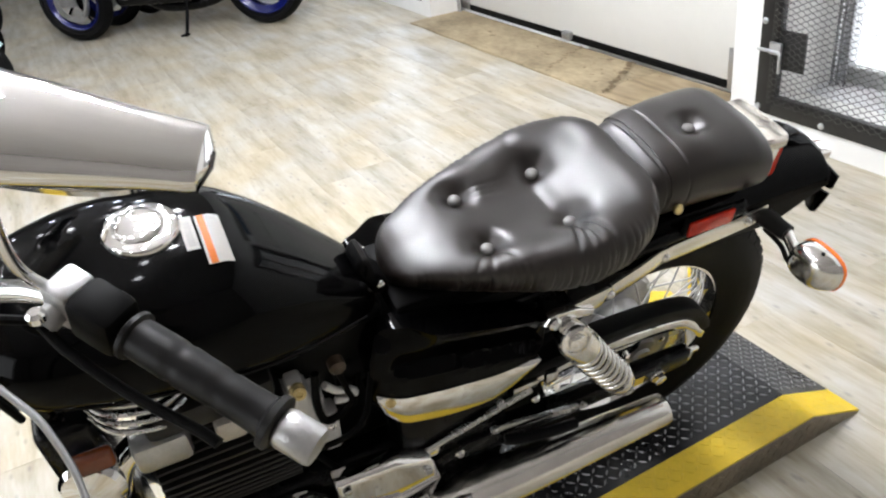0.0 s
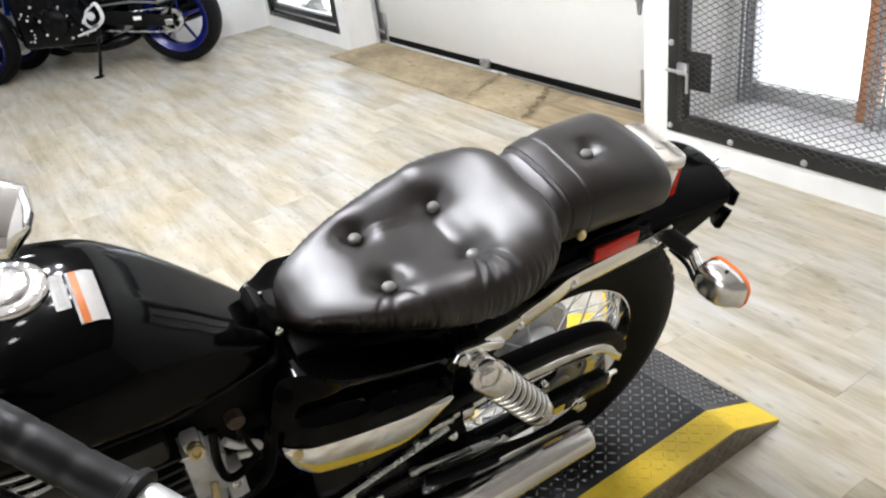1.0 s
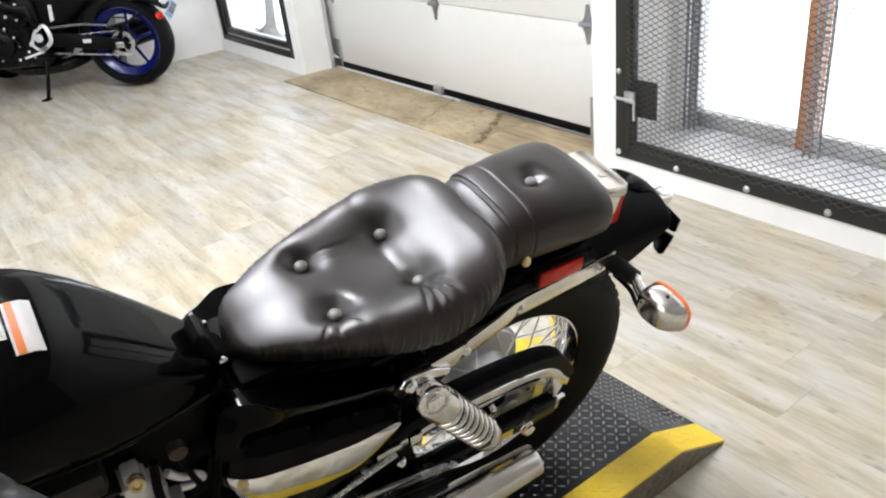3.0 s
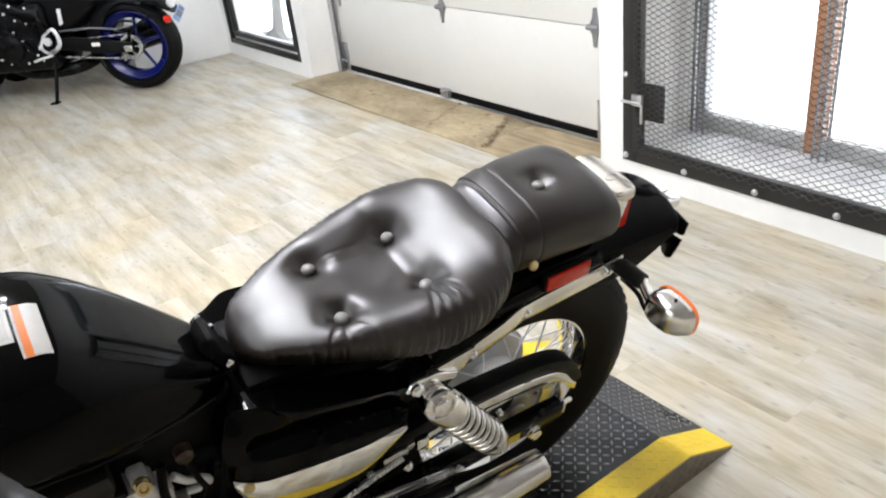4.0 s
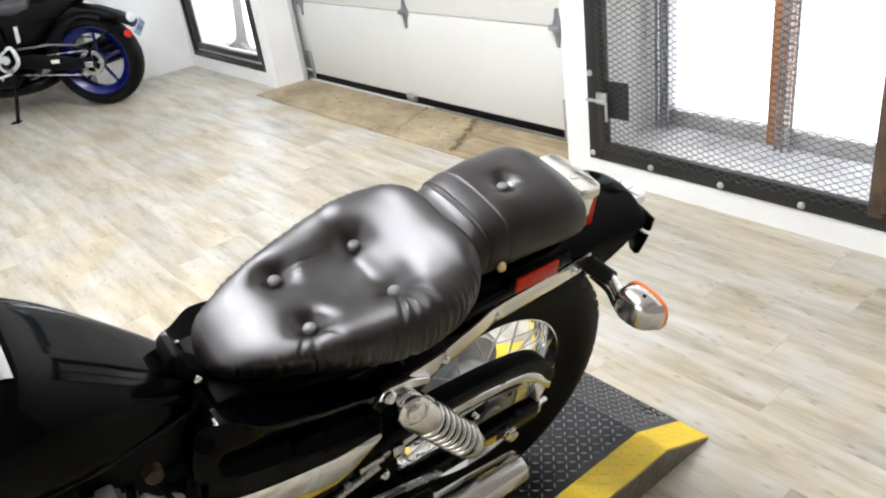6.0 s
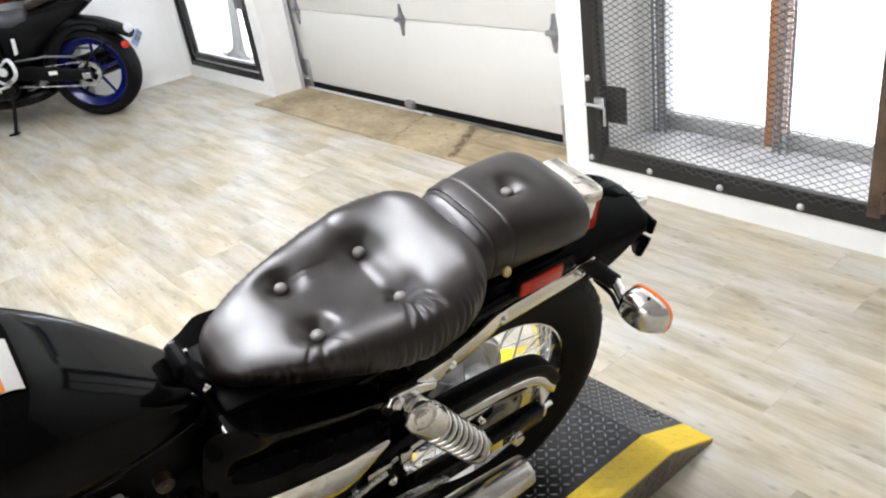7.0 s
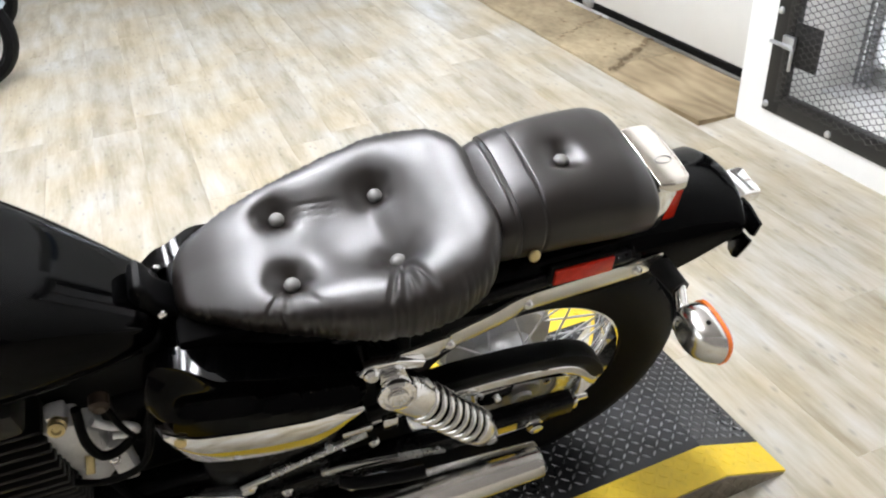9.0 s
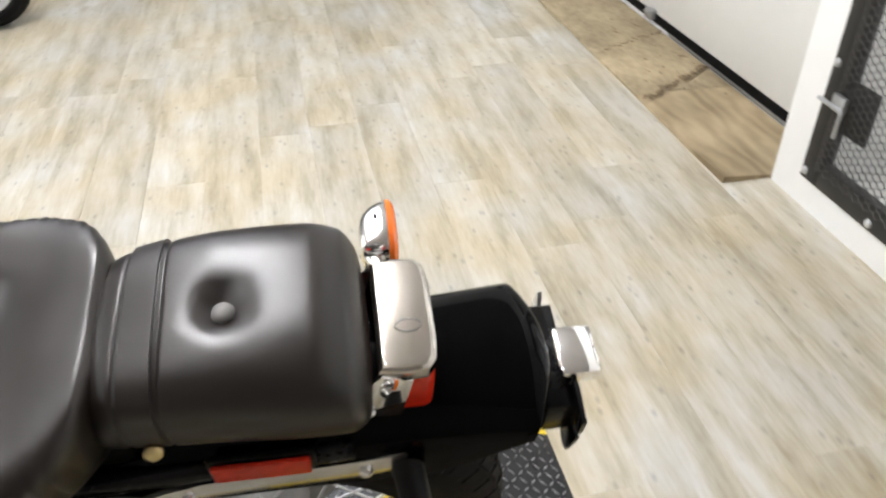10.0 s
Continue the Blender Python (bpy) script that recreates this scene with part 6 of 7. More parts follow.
# handlebar with grips, levers and mirrors
bars = part("handlebar", tube(bmesh.new(), [(0.385, -0.728, 0.9935), (0.36, -0.748, 1.000), (0.26, -0.822, 1.026), (0.20, -0.868, 1.030), (0.14, -0.920, 1.000), (0.09, -0.970, 0.965), (0.0, -1.0, 0.958), (-0.09, -1.035, 0.965), (-0.16, -1.02, 1.000), (-0.24, -0.99, 1.030), (-0.32, -0.965, 1.026), (-0.42, -0.935, 0.995)], 0.0111, 12, 80), M_CHROME, bike, "chrome pull-back handlebar")
for s, pa, pb in ((1, Vector((0.262, -0.8205, 1.0255)), Vector((0.377, -0.7345, 0.996))), (-1, Vector((-0.305, -0.969, 1.027)), Vector((-0.42, -0.935, 0.995)))):
    d = (pb - pa).normalized()
    n = (pb - pa).length
    rib = [(0, 0.0185), (0.002, 0.0215), (0.006, 0.0215), (0.008, 0.0175)]
    rib += [(0.008 + (n - 0.020) * k / 24, 0.0170 + 0.0006 * math.sin(k * 0.26) + (0.0005 if k % 8 else -0.0008)) for k in range(1, 24)]
    rib += [(n - 0.011, 0.0180), (n - 0.008, 0.0230), (n - 0.002, 0.0235), (n, 0.020)]
    part("grip", lathe(bmesh.new(), rib, pa, d, 28), M_GRIP, bars, "worn black rubber grip")
    part("bar_end", lathe(bmesh.new(), ((0, 0.0155), (0.004, 0.0170), (0.030, 0.0168), (0.034, 0.0155), (0.035, 0.001)), pb + d * 0.001, d, 24), M_ALU, bars, "satin metal bar end")
    sw = part("switch_housing", box(bmesh.new(), (-0.020, -0.024, -0.046), (0.020, 0.024, 0.0), 0.008, 2, Matrix.Translation(pa - d * 0.004) @ frame_of((0, 0, 0), d)), M_DARK, bars, "black switch housing")
    part("switch_button", box(bmesh.new(), (0.018, -0.008, -0.032), (0.025, 0.008, -0.018), 0.002, 1, Matrix.Translation(pa) @ frame_of((0, 0, 0), d)), M_GREY, sw)
    c = pa - d * 0.062
    perch = part("lever_perch", box(bmesh.new(), (-0.018, -0.022, -0.014), (0.018, 0.022, 0.014), 0.006, 2, Matrix.Translation(c) @ frame_of((0, 0, 0), d)), M_ALU, bars, "aluminium lever perch")
    fwd = Vector((-d.y, d.x, 0)).normalized() * (1 if s < 0 else -1)
    fwd = Vector((0, -1, 0)) - d * (Vector((0, -1, 0)).dot(d))
    fwd.normalize()
    pv = c + fwd * 0.032
    part("perch_arm", rod(bmesh.new(), c, pv, 0.011), M_ALU, perch)
    part("lever", tube(bmesh.new(), [pv, pv + d * 0.03 + fwd * 0.004 - Vector((0, 0, 0.006)), pv + d * 0.09 + fwd * 0.004 - Vector((0, 0, 0.012)), pv + d * 0.15 - Vector((0, 0, 0.012)), pv + d * 0.172 - Vector((0, 0, 0.012))], 0.0060, 10, 24, 0.7), M_DARK, perch, "black lever")
    part("perch_screw", lathe(bmesh.new(), ((0, 0.008), (0.006, 0.008), (0.009, 0.005)), pv + Vector((0, 0, 0.009)), (0, 0, 1), 12), M_CHROME, perch)
    part("clutch_cable", tube(bmesh.new(), [pv - d * 0.01, pv - d * 0.05 + fwd * 0.03, pv - d * 0.09 + fwd * 0.04 - Vector((0, 0, 0.08)), pv - d * 0.10 + fwd * 0.02 - Vector((0, 0, 0.20))], 0.0042, 8, 24), M_DARK, bars, "black control cable")
# mirrors: broad chrome shells on slim stems
for s, c, along in ((1, Vector((0.276, -0.818, 1.226)), Vector((0.43, 0.90, -0.19))), (-1, Vector((-0.37, -1.02, 1.205)), Vector((-0.43, 0.90, -0.1)))):
    along = along.normalized()
    nrm = Vector((0.30 * s, -0.05, 1.0))
    nrm = (nrm - along * nrm.dot(along)).normalized()
    side = nrm.cross(along).normalized()
    rings = []
    for i in range(33):
        t = i / 32
        u = -0.125 + 0.225 * t
        k = 0.87 - 0.34 * smooth01((u + 0.06) / 0.16)
        k *= (1 - (max(0.0, t - 0.93) / 0.071) ** 4) ** 0.5 * (1 - (max(0.0, 0.14 - t) / 0.141) ** 2.4) ** 0.5
        ring = []
        for q in range(48):
            cc, ss = superpoint(q * math.tau / 48, 2.7)
            ring.append(c + along * u + side * (0.006 + 0.047 * cc * k) + nrm * (0.026 * ss * k * (1.0 if ss > 0 else 0.8)))
        rings.append(ring)
    mir = part("mirror", loft(bmesh.new(), rings), M_CHROME, bars, "oval chrome mirror")
    bm = bmesh.new()
    bmesh.ops.create_circle(bm, cap_ends=True, segments=48, radius=1)
    out = bmesh.ops.extrude_face_region(bm, geom=bm.faces[:])
    bmesh.ops.translate(bm, vec=(0, 0, 0.05), verts=[v for v in out["geom"] if isinstance(v, bmesh.types.BMVert)])
    for v in bm.verts:
        cc, ss = superpoint(math.atan2(v.co.y, v.co.x), 2.5)
        v.co = c + along * (0.080 * cc - 0.015) + side * (0.006 + 0.029 * ss) - nrm * (0.016 + v.co.z * 0.12)
    part("mirror_glass", bm, M_CHROME, mir, "mirror glass")
    root = Vector((0.205, -0.862, 1.032)) if s > 0 else Vector((-0.27, -0.985, 1.03))
    part("mirror_stem", tube(bmesh.new(), [root, root + Vector((0.012 * s, -0.02, 0.06)), c - along * 0.06 - nrm * 0.06, c - along * 0.06 - nrm * 0.008], 0.0055, 10, 20), M_CHROME, mir)


# ---- parked three-wheeled sport motorcycle by the window ----
def spoked_wheel(name, parent, at, r, half, rim_m, spoke_m, spokes, label, disc=True, thick=0.010, ratio=0.70, deep=0.026):
    at = Vector(at)
    rr = r * ratio
    w = part(name, lathe(bmesh.new(), ((-half * 0.7, rr), (-half * 0.66, rr + 0.012), (-half * 0.2, rr - 0.012), (half * 0.2, rr - 0.012), (half * 0.66, rr + 0.012), (half * 0.7, rr), (half * 0.3, rr - deep), (-half * 0.3, rr - deep)), at, (1, 0, 0), 48, close=True), rim_m, parent, label)
    part("tyre", lathe(bmesh.new(), ((-half * 0.66, rr + 0.006), (-half, rr + 0.3 * (r - rr)), (-half * 0.95, rr + 0.66 * (r - rr)), (-half * 0.55, r - 0.008), (0, r), (half * 0.55, r - 0.008), (half * 0.95, rr + 0.66 * (r - rr)), (half, rr + 0.3 * (r - rr)), (half * 0.66, rr + 0.006), (0, rr)), at, (1, 0, 0), 56, close=True), M_RUBBER, w, "black tyre")
    part("hub", lathe(bmesh.new(), ((-half * 0.8, 0.02), (-half * 0.7, 0.038), (half * 0.7, 0.038), (half * 0.8, 0.02)), at, (1, 0, 0), 24), spoke_m, w)
    for k in range(spokes):
        a = k * math.tau / spokes + 0.2
        d = Vector((0, math.cos(a), math.sin(a)))
        part("spoke", rod(bmesh.new(), at + d * 0.03, at + d * (rr - 0.015), thick, thick * 0.75, 8), spoke_m, w)
    if disc:
        for s in (1, -1):
            part("brake_disc", lathe(bmesh.new(), ((-0.002, r * 0.36), (-0.002, r * 0.47), (0.002, r * 0.47), (0.002, r * 0.36)), at + Vector((s * half * 0.85, 0, 0)), (1, 0, 0), 40, close=True), M_CHROME2, w, "steel brake disc")
    return w


def parked_trike():
    ax = Vector((0.658, 0.753, 0)).normalized()
    lat = Vector((ax.y, -ax.x, 0))
    b = empty("sport_motorcycle", Matrix.Translation((-5.025, 0.738, 0)) @ Matrix((lat, ax, Vector((0, 0, 1)))).transposed().to_4x4(), label="dark three-wheeled sport motorcycle with blue rims on its stand", category="motorcycle")
    R = 0.315
    spoked_wheel("rear_wheel", b, (0, 0, R), R, 0.092, M_BLUE, M_BLUE, 5, "rear wheel with dark blue rim and spokes", thick=0.013, disc=False, ratio=0.74, deep=0.045)
    part("cush_drive", lathe(bmesh.new(), ((0, 0.075), (0.02, 0.075), (0.03, 0.05)), (0.06, 0, R), (1, 0, 0), 28), M_BLACK, b)
    part("sprocket", lathe(bmesh.new(), ((0, 0.085), (0.006, 0.085), (0.006, 0.06), (0, 0.06)), (0.105, 0, R), (1, 0, 0), 40, close=True), M_CHROME2, b, "steel rear sprocket")
    for k in range(5):
        a = k * math.tau / 5
        part("sprocket_spider", rod(bmesh.new(), (0.108, 0.02 * math.cos(a), R + 0.02 * math.sin(a)), (0.108, 0.07 * math.cos(a), R + 0.07 * math.sin(a)), 0.007, seg=8), M_CHROME2, b)
    for s in (1, -1):
        sw = part("swing_arm", slab(bmesh.new(), [(-0.55, 0.42), (-0.40, 0.43), (-0.12, 0.375), (0.03, 0.35), (0.03, 0.29), (-0.12, 0.29), (-0.40, 0.33), (-0.55, 0.35)], min(0.115 * s, 0.15 * s), max(0.115 * s, 0.15 * s), "x", 0.008), M_PLASTIC, b, "black swing arm")
        part("axle_block", box(bmesh.new(), (min(0.15 * s, 0.158 * s), -0.03, R - 0.02), (max(0.15 * s, 0.158 * s), 0.03, R + 0.02), 0.003), M_CHROME2, sw, "bare metal axle block")
        part("swing_brace", tube(bmesh.new(), [(0.13 * s, -0.48, 0.47), (0.13 * s, -0.25, 0.475), (0.13 * s, -0.06, 0.45)], 0.008, 8), M_GREY, sw)
    part("arm_mark", box(bmesh.new(), (0.1502, -0.26, 0.35), (0.1508, -0.20, 0.375)), M_LABEL, b, "small white label", smooth=False)
    for za, zb in ((0.405, 0.40), (0.235, 0.29)):
        part("chain_run", tube(bmesh.new(), [(0.107, -0.52, zb), (0.107, -0.01, za)], 0.007, 8), M_CHROME2, b, "steel chain")
    # hugger, tail and plate
    pts = [Vector((0, (R + 0.035) * math.cos(a), R + (R + 0.035) * math.sin(a))) for a in [radians(62 + 125 * k / 20) for k in range(21)]]
    rings = []
    for i, p in enumerate(pts):
        d = (p - Vector((0, 0, R))).normalized()
        drop = 0.045 + 0.085 * smooth01((i - 3) / 10)
        sec = [p + Vector((0.108 * math.copysign(abs(math.sin(q)) ** 0.6, math.sin(q)), 0, 0)) - d * (drop * (1 - math.cos(q))) for q in [radians(-85 + 17 * k) for k in range(11)]]
        rings.append(sec + [q - d * 0.004 for q in reversed(sec)])
    part("hugger", loft(bmesh.new(), rings), M_PLASTIC, b, "black hugger fender")
    part("stay", tube(bmesh.new(), [(0.12, -0.02, 0.36), (0.125, 0.09, 0.46), (0.11, 0.20, 0.52)], 0.008, 8, 10), M_PLASTIC, b)
    bm = loft(bmesh.new(), [[(w * superpoint(q * math.tau / 28, 3)[0], y, zc + h * superpoint(q * math.tau / 28, 3)[1]) for q in range(28)] for y, w, zc, h in ((-0.66, 0.10, 0.58, 0.12), (-0.60, 0.13, 0.60, 0.15), (-0.35, 0.13, 0.66, 0.11), (-0.12, 0.12, 0.72, 0.09), (0.05, 0.09, 0.78, 0.05), (0.12, 0.05, 0.80, 0.03))])
    tail = part("tail_unit", bm, M_PLASTIC, b, "black tail unit")
    bm = loft(bmesh.new(), [[(w * superpoint(q * math.tau / 24, 3)[0], y, zc + h * superpoint(q * math.tau / 24, 3)[1]) for q in range(24)] for y, w, zc, h in ((-0.30, 0.09, 0.66, 0.06), (-0.05, 0.085, 0.655, 0.055), (0.12, 0.075, 0.625, 0.045), (0.24, 0.07, 0.585, 0.035), (0.33, 0.065, 0.535, 0.03))])
    part("plate_arm", bm, M_PLASTIC, tail, "black plate arm over the wheel")
    tilt = Matrix.Translation((0.03, 0.372, 0.500)) @ Matrix.Rotation(radians(-30), 4, "X") @ Matrix.Rotation(radians(-24), 4, "Y")
    np_ = part("number_plate", box(bmesh.new(), (-0.080, -0.004, -0.055), (0.080, 0.004, 0.055), 0.004, 1, tilt), M_PLATEBLUE, tail, "small pale blue plate")
    for u0, u1, v0, v1 in ((-0.060, -0.010, -0.022, 0.018), (0.006, 0.058, -0.022, 0.018), (-0.05, 0.05, 0.030, 0.042)):
        part("plate_bar", box(bmesh.new(), (u0, 0.0042, v0), (u1, 0.0052, v1), 0, 1, tilt), M_GREY, np_, "grey unreadable print", smooth=False)
    part("plate_lamp", lathe(bmesh.new(), ((0, 0.034), (0.012, 0.032), (0.02, 0.016)), (0.04, 0.335, 0.575), (0.6, 1, 0.2), 20), M_WHITEP, tail, "small white plate lamp")
    part("tail_lamp", lathe(bmesh.new(), ((0, 0.028), (0.012, 0.026), (0.02, 0.014), (0.021, 0.001)), (0.075, 0.300, 0.475), (1, 0.4, 0), 20), M_RED, tail, "round red lamp")
    part("signal", lathe(bmesh.new(), ((0, 0.012), (0.03, 0.022), (0.045, 0.012)), (0.075, 0.235, 0.60), (1, 0.3, 0), 14), M_PLASTIC, tail)
    # dark mass between the wheel and the seat
    part("subframe_cover", loft(bmesh.new(), [[(w * superpoint(q * math.tau / 24, 3)[0], y, zc + h * superpoint(q * math.tau / 24, 3)[1]) for q in range(24)] for y, w, zc, h in ((-0.66, 0.13, 0.60, 0.20), (-0.50, 0.14, 0.60, 0.19), (-0.36, 0.13, 0.62, 0.15), (-0.22, 0.11, 0.67, 0.10), (-0.10, 0.08, 0.71, 0.06))]), M_PLASTIC, b, "black under-seat cover")
    # seat, tank, fairing
    part("passenger_seat", box(bmesh.new(), (-0.11, -0.30, 0.0), (0.11, 0.14, 0.06), 0.025, 3, Matrix.Translation((0, 0, 0.84)) @ Matrix.Rotation(radians(14), 4, "X")), M_VINYL, b, "dark grey passenger seat")
    bm = loft(bmesh.new(), [[(w * superpoint(q * math.tau / 32, 2.6)[0], y, zc + h * superpoint(q * math.tau / 32, 2.6)[1]) for q in range(32)] for y, w, zc, h in ((-0.27, 0.06, 0.75, 0.03), (-0.30, 0.13, 0.75, 0.05), (-0.42, 0.15, 0.73, 0.055), (-0.55, 0.13, 0.73, 0.06), (-0.66, 0.10, 0.76, 0.05))])
    part("seat", bm, mat("grey_seat_vinyl", (0.055, 0.055, 0.06), 0.5, var=0.15, scale=20, bump=0.3, bscale=300), b, "grey rider's seat")
    bm = loft(bmesh.new(), [[(w * superpoint(q * math.tau / 40, 2.4)[0], y, zc + h * superpoint(q * math.tau / 40, 2.4)[1]) for q in range(40)] for y, w, zc, h in ((-0.58, 0.06, 0.76, 0.03), (-0.64, 0.14, 0.77, 0.10), (-0.78, 0.20, 0.79, 0.14), (-0.95, 0.23, 0.80, 0.16), (-1.08, 0.20, 0.80, 0.14), (-1.14, 0.08, 0.79, 0.06))])
    part("fuel_tank", bm, mat("dark_graphite_paint", (0.012, 0.0125, 0.0135), 0.18, 0.3, var=0.08, scale=8), b, "glossy graphite fuel tank")
    bm = loft(bmesh.new(), [[(w * superpoint(q * math.tau / 40, 3)[0], y, zc + h * superpoint(q * math.tau / 40, 3)[1]) for q in range(40)] for y, w, zc, h in ((-1.02, 0.16, 0.80, 0.14), (-1.14, 0.26, 0.82, 0.20), (-1.32, 0.32, 0.84, 0.22), (-1.52, 0.30, 0.84, 0.20), (-1.68, 0.20, 0.86, 0.14), (-1.76, 0.08, 0.88, 0.06))])
    fa = part("fairing", bm, M_PLASTIC, b, "wide black front fairing")
    part("windscreen", slab(bmesh.new(), [(-0.14, 1.03), (0.14, 1.03), (0.10, 1.25), (-0.10, 1.25)], -1.46, -1.452, "y", 0.002), M_GREY, fa)
    part("handlebar", tube(bmesh.new(), [(-0.42, -1.00, 1.10), (-0.30, -1.10, 1.12), (0, -1.16, 1.08), (0.30, -1.10, 1.12), (0.42, -1.00, 1.10)], 0.013, 10, 30), M_BLACK, b)
    for s in (1, -1):
        part("rail", tube(bmesh.new(), [(0.10 * s, -0.28, 0.76), (0.14 * s, -0.05, 0.80), (0.12 * s, 0.14, 0.83), (0.0, 0.20, 0.83)], 0.012, 8, 16), M_BLACK, b)
    # engine and frame
    e = part("engine", box(bmesh.new(), (-0.20, -1.16, 0.22), (0.20, -0.52, 0.68), 0.05, 3), M_BLACK, b, "black engine with bright fasteners")
    part("clutch_cover", lathe(bmesh.new(), ((0, 0.10), (0.03, 0.095), (0.045, 0.06), (0.046, 0.001)), (0.19, -0.82, 0.40), (1, 0, 0), 32), M_BLACK, e)
    part("frame_spar", slab(bmesh.new(), [(-0.58, 0.42), (-0.50, 0.45), (-0.56, 0.60), (-0.95, 0.80), (-1.08, 0.78), (-0.66, 0.56)], 0.17, 0.20, "x", 0.01), M_BLACK, b)
    rng2 = random.Random(7)
    for k in range(34):
        y, z, r = rng2.uniform(-1.10, -0.54), rng2.uniform(0.26, 0.68), rng2.uniform(0.005, 0.011)
        part("bolt", lathe(bmesh.new(), ((0, r), (0.006, r), (0.009, r * 0.6)), (0.20, y, z), (1, 0, 0), 8), M_CARB, e)
    for k in range(5):
        y, z = rng2.uniform(-1.0, -0.6), rng2.uniform(0.3, 0.6)
        part("hose", tube(bmesh.new(), [(0.20, y, z), (0.225, y + 0.05, z + 0.05), (0.21, y + 0.10, z - 0.02)], 0.009, 8, 10), M_PLASTIC, e)
    pl = part("footrest_plate", tube(bmesh.new(), [(0.20, -0.56, 0.46), (0.215, -0.47, 0.50), (0.215, -0.45, 0.40), (0.205, -0.54, 0.34), (0.20, -0.60, 0.38), (0.20, -0.56, 0.46)], 0.014, 10, 30, 0.6), M_CARB, b, "bright aluminium footrest plate")
    part("footrest_disc", lathe(bmesh.new(), ((0, 0.03), (0.012, 0.028), (0.014, 0.012)), (0.20, -0.54, 0.42), (1, 0, 0), 20), M_CARB, pl)
    part("gear_pedal", tube(bmesh.new(), [(0.22, -0.52, 0.33), (0.235, -0.60, 0.315), (0.24, -0.66, 0.30)], 0.009, 8), M_CARB, pl)
    part("heel_guard", slab(bmesh.new(), [(-0.415, 0.52), (-0.385, 0.53), (-0.375, 0.63), (-0.40, 0.63)], 0.20, 0.21, "x", 0.003), M_CARB, pl)
    part("footrest", rod(bmesh.new(), (0.20, -0.50, 0.36), (0.29, -0.50, 0.355), 0.011), M_ALU, pl)
    part("side_stand", tube(bmesh.new(), [(0.17, -0.55, 0.30), (0.22, -0.56, 0.15), (0.265, -0.58, 0.012)], 0.013, 10, 10), M_BLACK, b, "black side stand, down")
    part("stand_foot", box(bmesh.new(), (0.235, -0.62, 0.0), (0.295, -0.565, 0.012), 0.003), M_BLACK, b)
    part("exhaust", tube(bmesh.new(), [(0, -1.05, 0.32), (0.04, -0.85, 0.19), (0.02, -0.5, 0.19), (-0.14, -0.3, 0.26), (-0.17, 0.0, 0.36)], 0.045, 14, 30), M_BLACK, b, "dark exhaust")
    # can added to block the bright wall seen through the wheel
    part("muffler", tube(bmesh.new(), [(-0.19, -0.42, 0.27), (-0.20, -0.15, 0.31), (-0.20, 0.13, 0.37)], 0.095, 18, 16), M_BLACK, b, "black can added behind the wheel to keep it dark")
    # paired front wheels with twin forks
    FR = 0.300
    for s in (1, -1):
        c = Vector((0.205 * s, -1.475, FR))
        spoked_wheel("front_wheel", b, c, FR, 0.062, M_BLUE, M_BLACK, 5, "front wheel with blue rim", disc=False, thick=0.012)
        part("brake_disc", lathe(bmesh.new(), ((-0.003, 0.105), (-0.003, 0.150), (0.003, 0.150), (0.003, 0.105)), c + Vector((0.05, 0, 0)), (1, 0, 0), 44, close=True), M_GALV, b, "steel front brake disc")
        for dy in (-0.055, 0.045):
            f = part("fork_leg", rod(bmesh.new(), c + Vector((0.085, dy * 0.7 - 0.0, 0.02)), c + Vector((0.085, dy + 0.05, 0.30)), 0.017), M_ALU, b, "fork leg with blue upper tube")
            part("fork_upper", rod(bmesh.new(), c + Vector((0.085, dy + 0.025, 0.14)), c + Vector((0.085, dy + 0.14, 0.52)), 0.0215), mat("blue_anodised", (0.01, 0.07, 0.42), 0.25, 0.6), f)
        part("axle_clamp", box(bmesh.new(), tuple(c + Vector((0.06, -0.07, -0.03))), tuple(c + Vector((0.10, 0.06, 0.03))), 0.01), M_ALU, b)
        part("caliper", tube(bmesh.new(), [c + Vector((0.075, 0.10, 0.16)), c + Vector((0.075, 0.165, 0.06)), c + Vector((0.075, 0.12, -0.06)), c + Vector((0.075, 0.09, -0.10))], 0.014, 8, 14), M_ALU, b, "bright caliper arm")
        pts = [c + Vector((0, (FR + 0.025) * math.cos(a), (FR + 0.025) * math.sin(a))) for a in [radians(20 + 130 * k / 16) for k in range(17)]]
        rings = []
        for p in pts:
            d = (p - c).normalized()
            sec = [p + Vector((0.075 * math.sin(q), 0, 0)) - d * (0.05 * (1 - math.cos(q))) for q in [radians(-85 + 17 * k) for k in range(11)]]
            rings.append(sec + [q - d * 0.004 for q in reversed(sec)])
        part("front_fender", loft(bmesh.new(), rings), M_PLASTIC, b, "black front fender")
    part("fork_reflector", box(bmesh.new(), (0.295, -1.36, 0.50), (0.303, -1.32, 0.55), 0.003), M_AMBER, b, "amber reflector")


parked_trike()


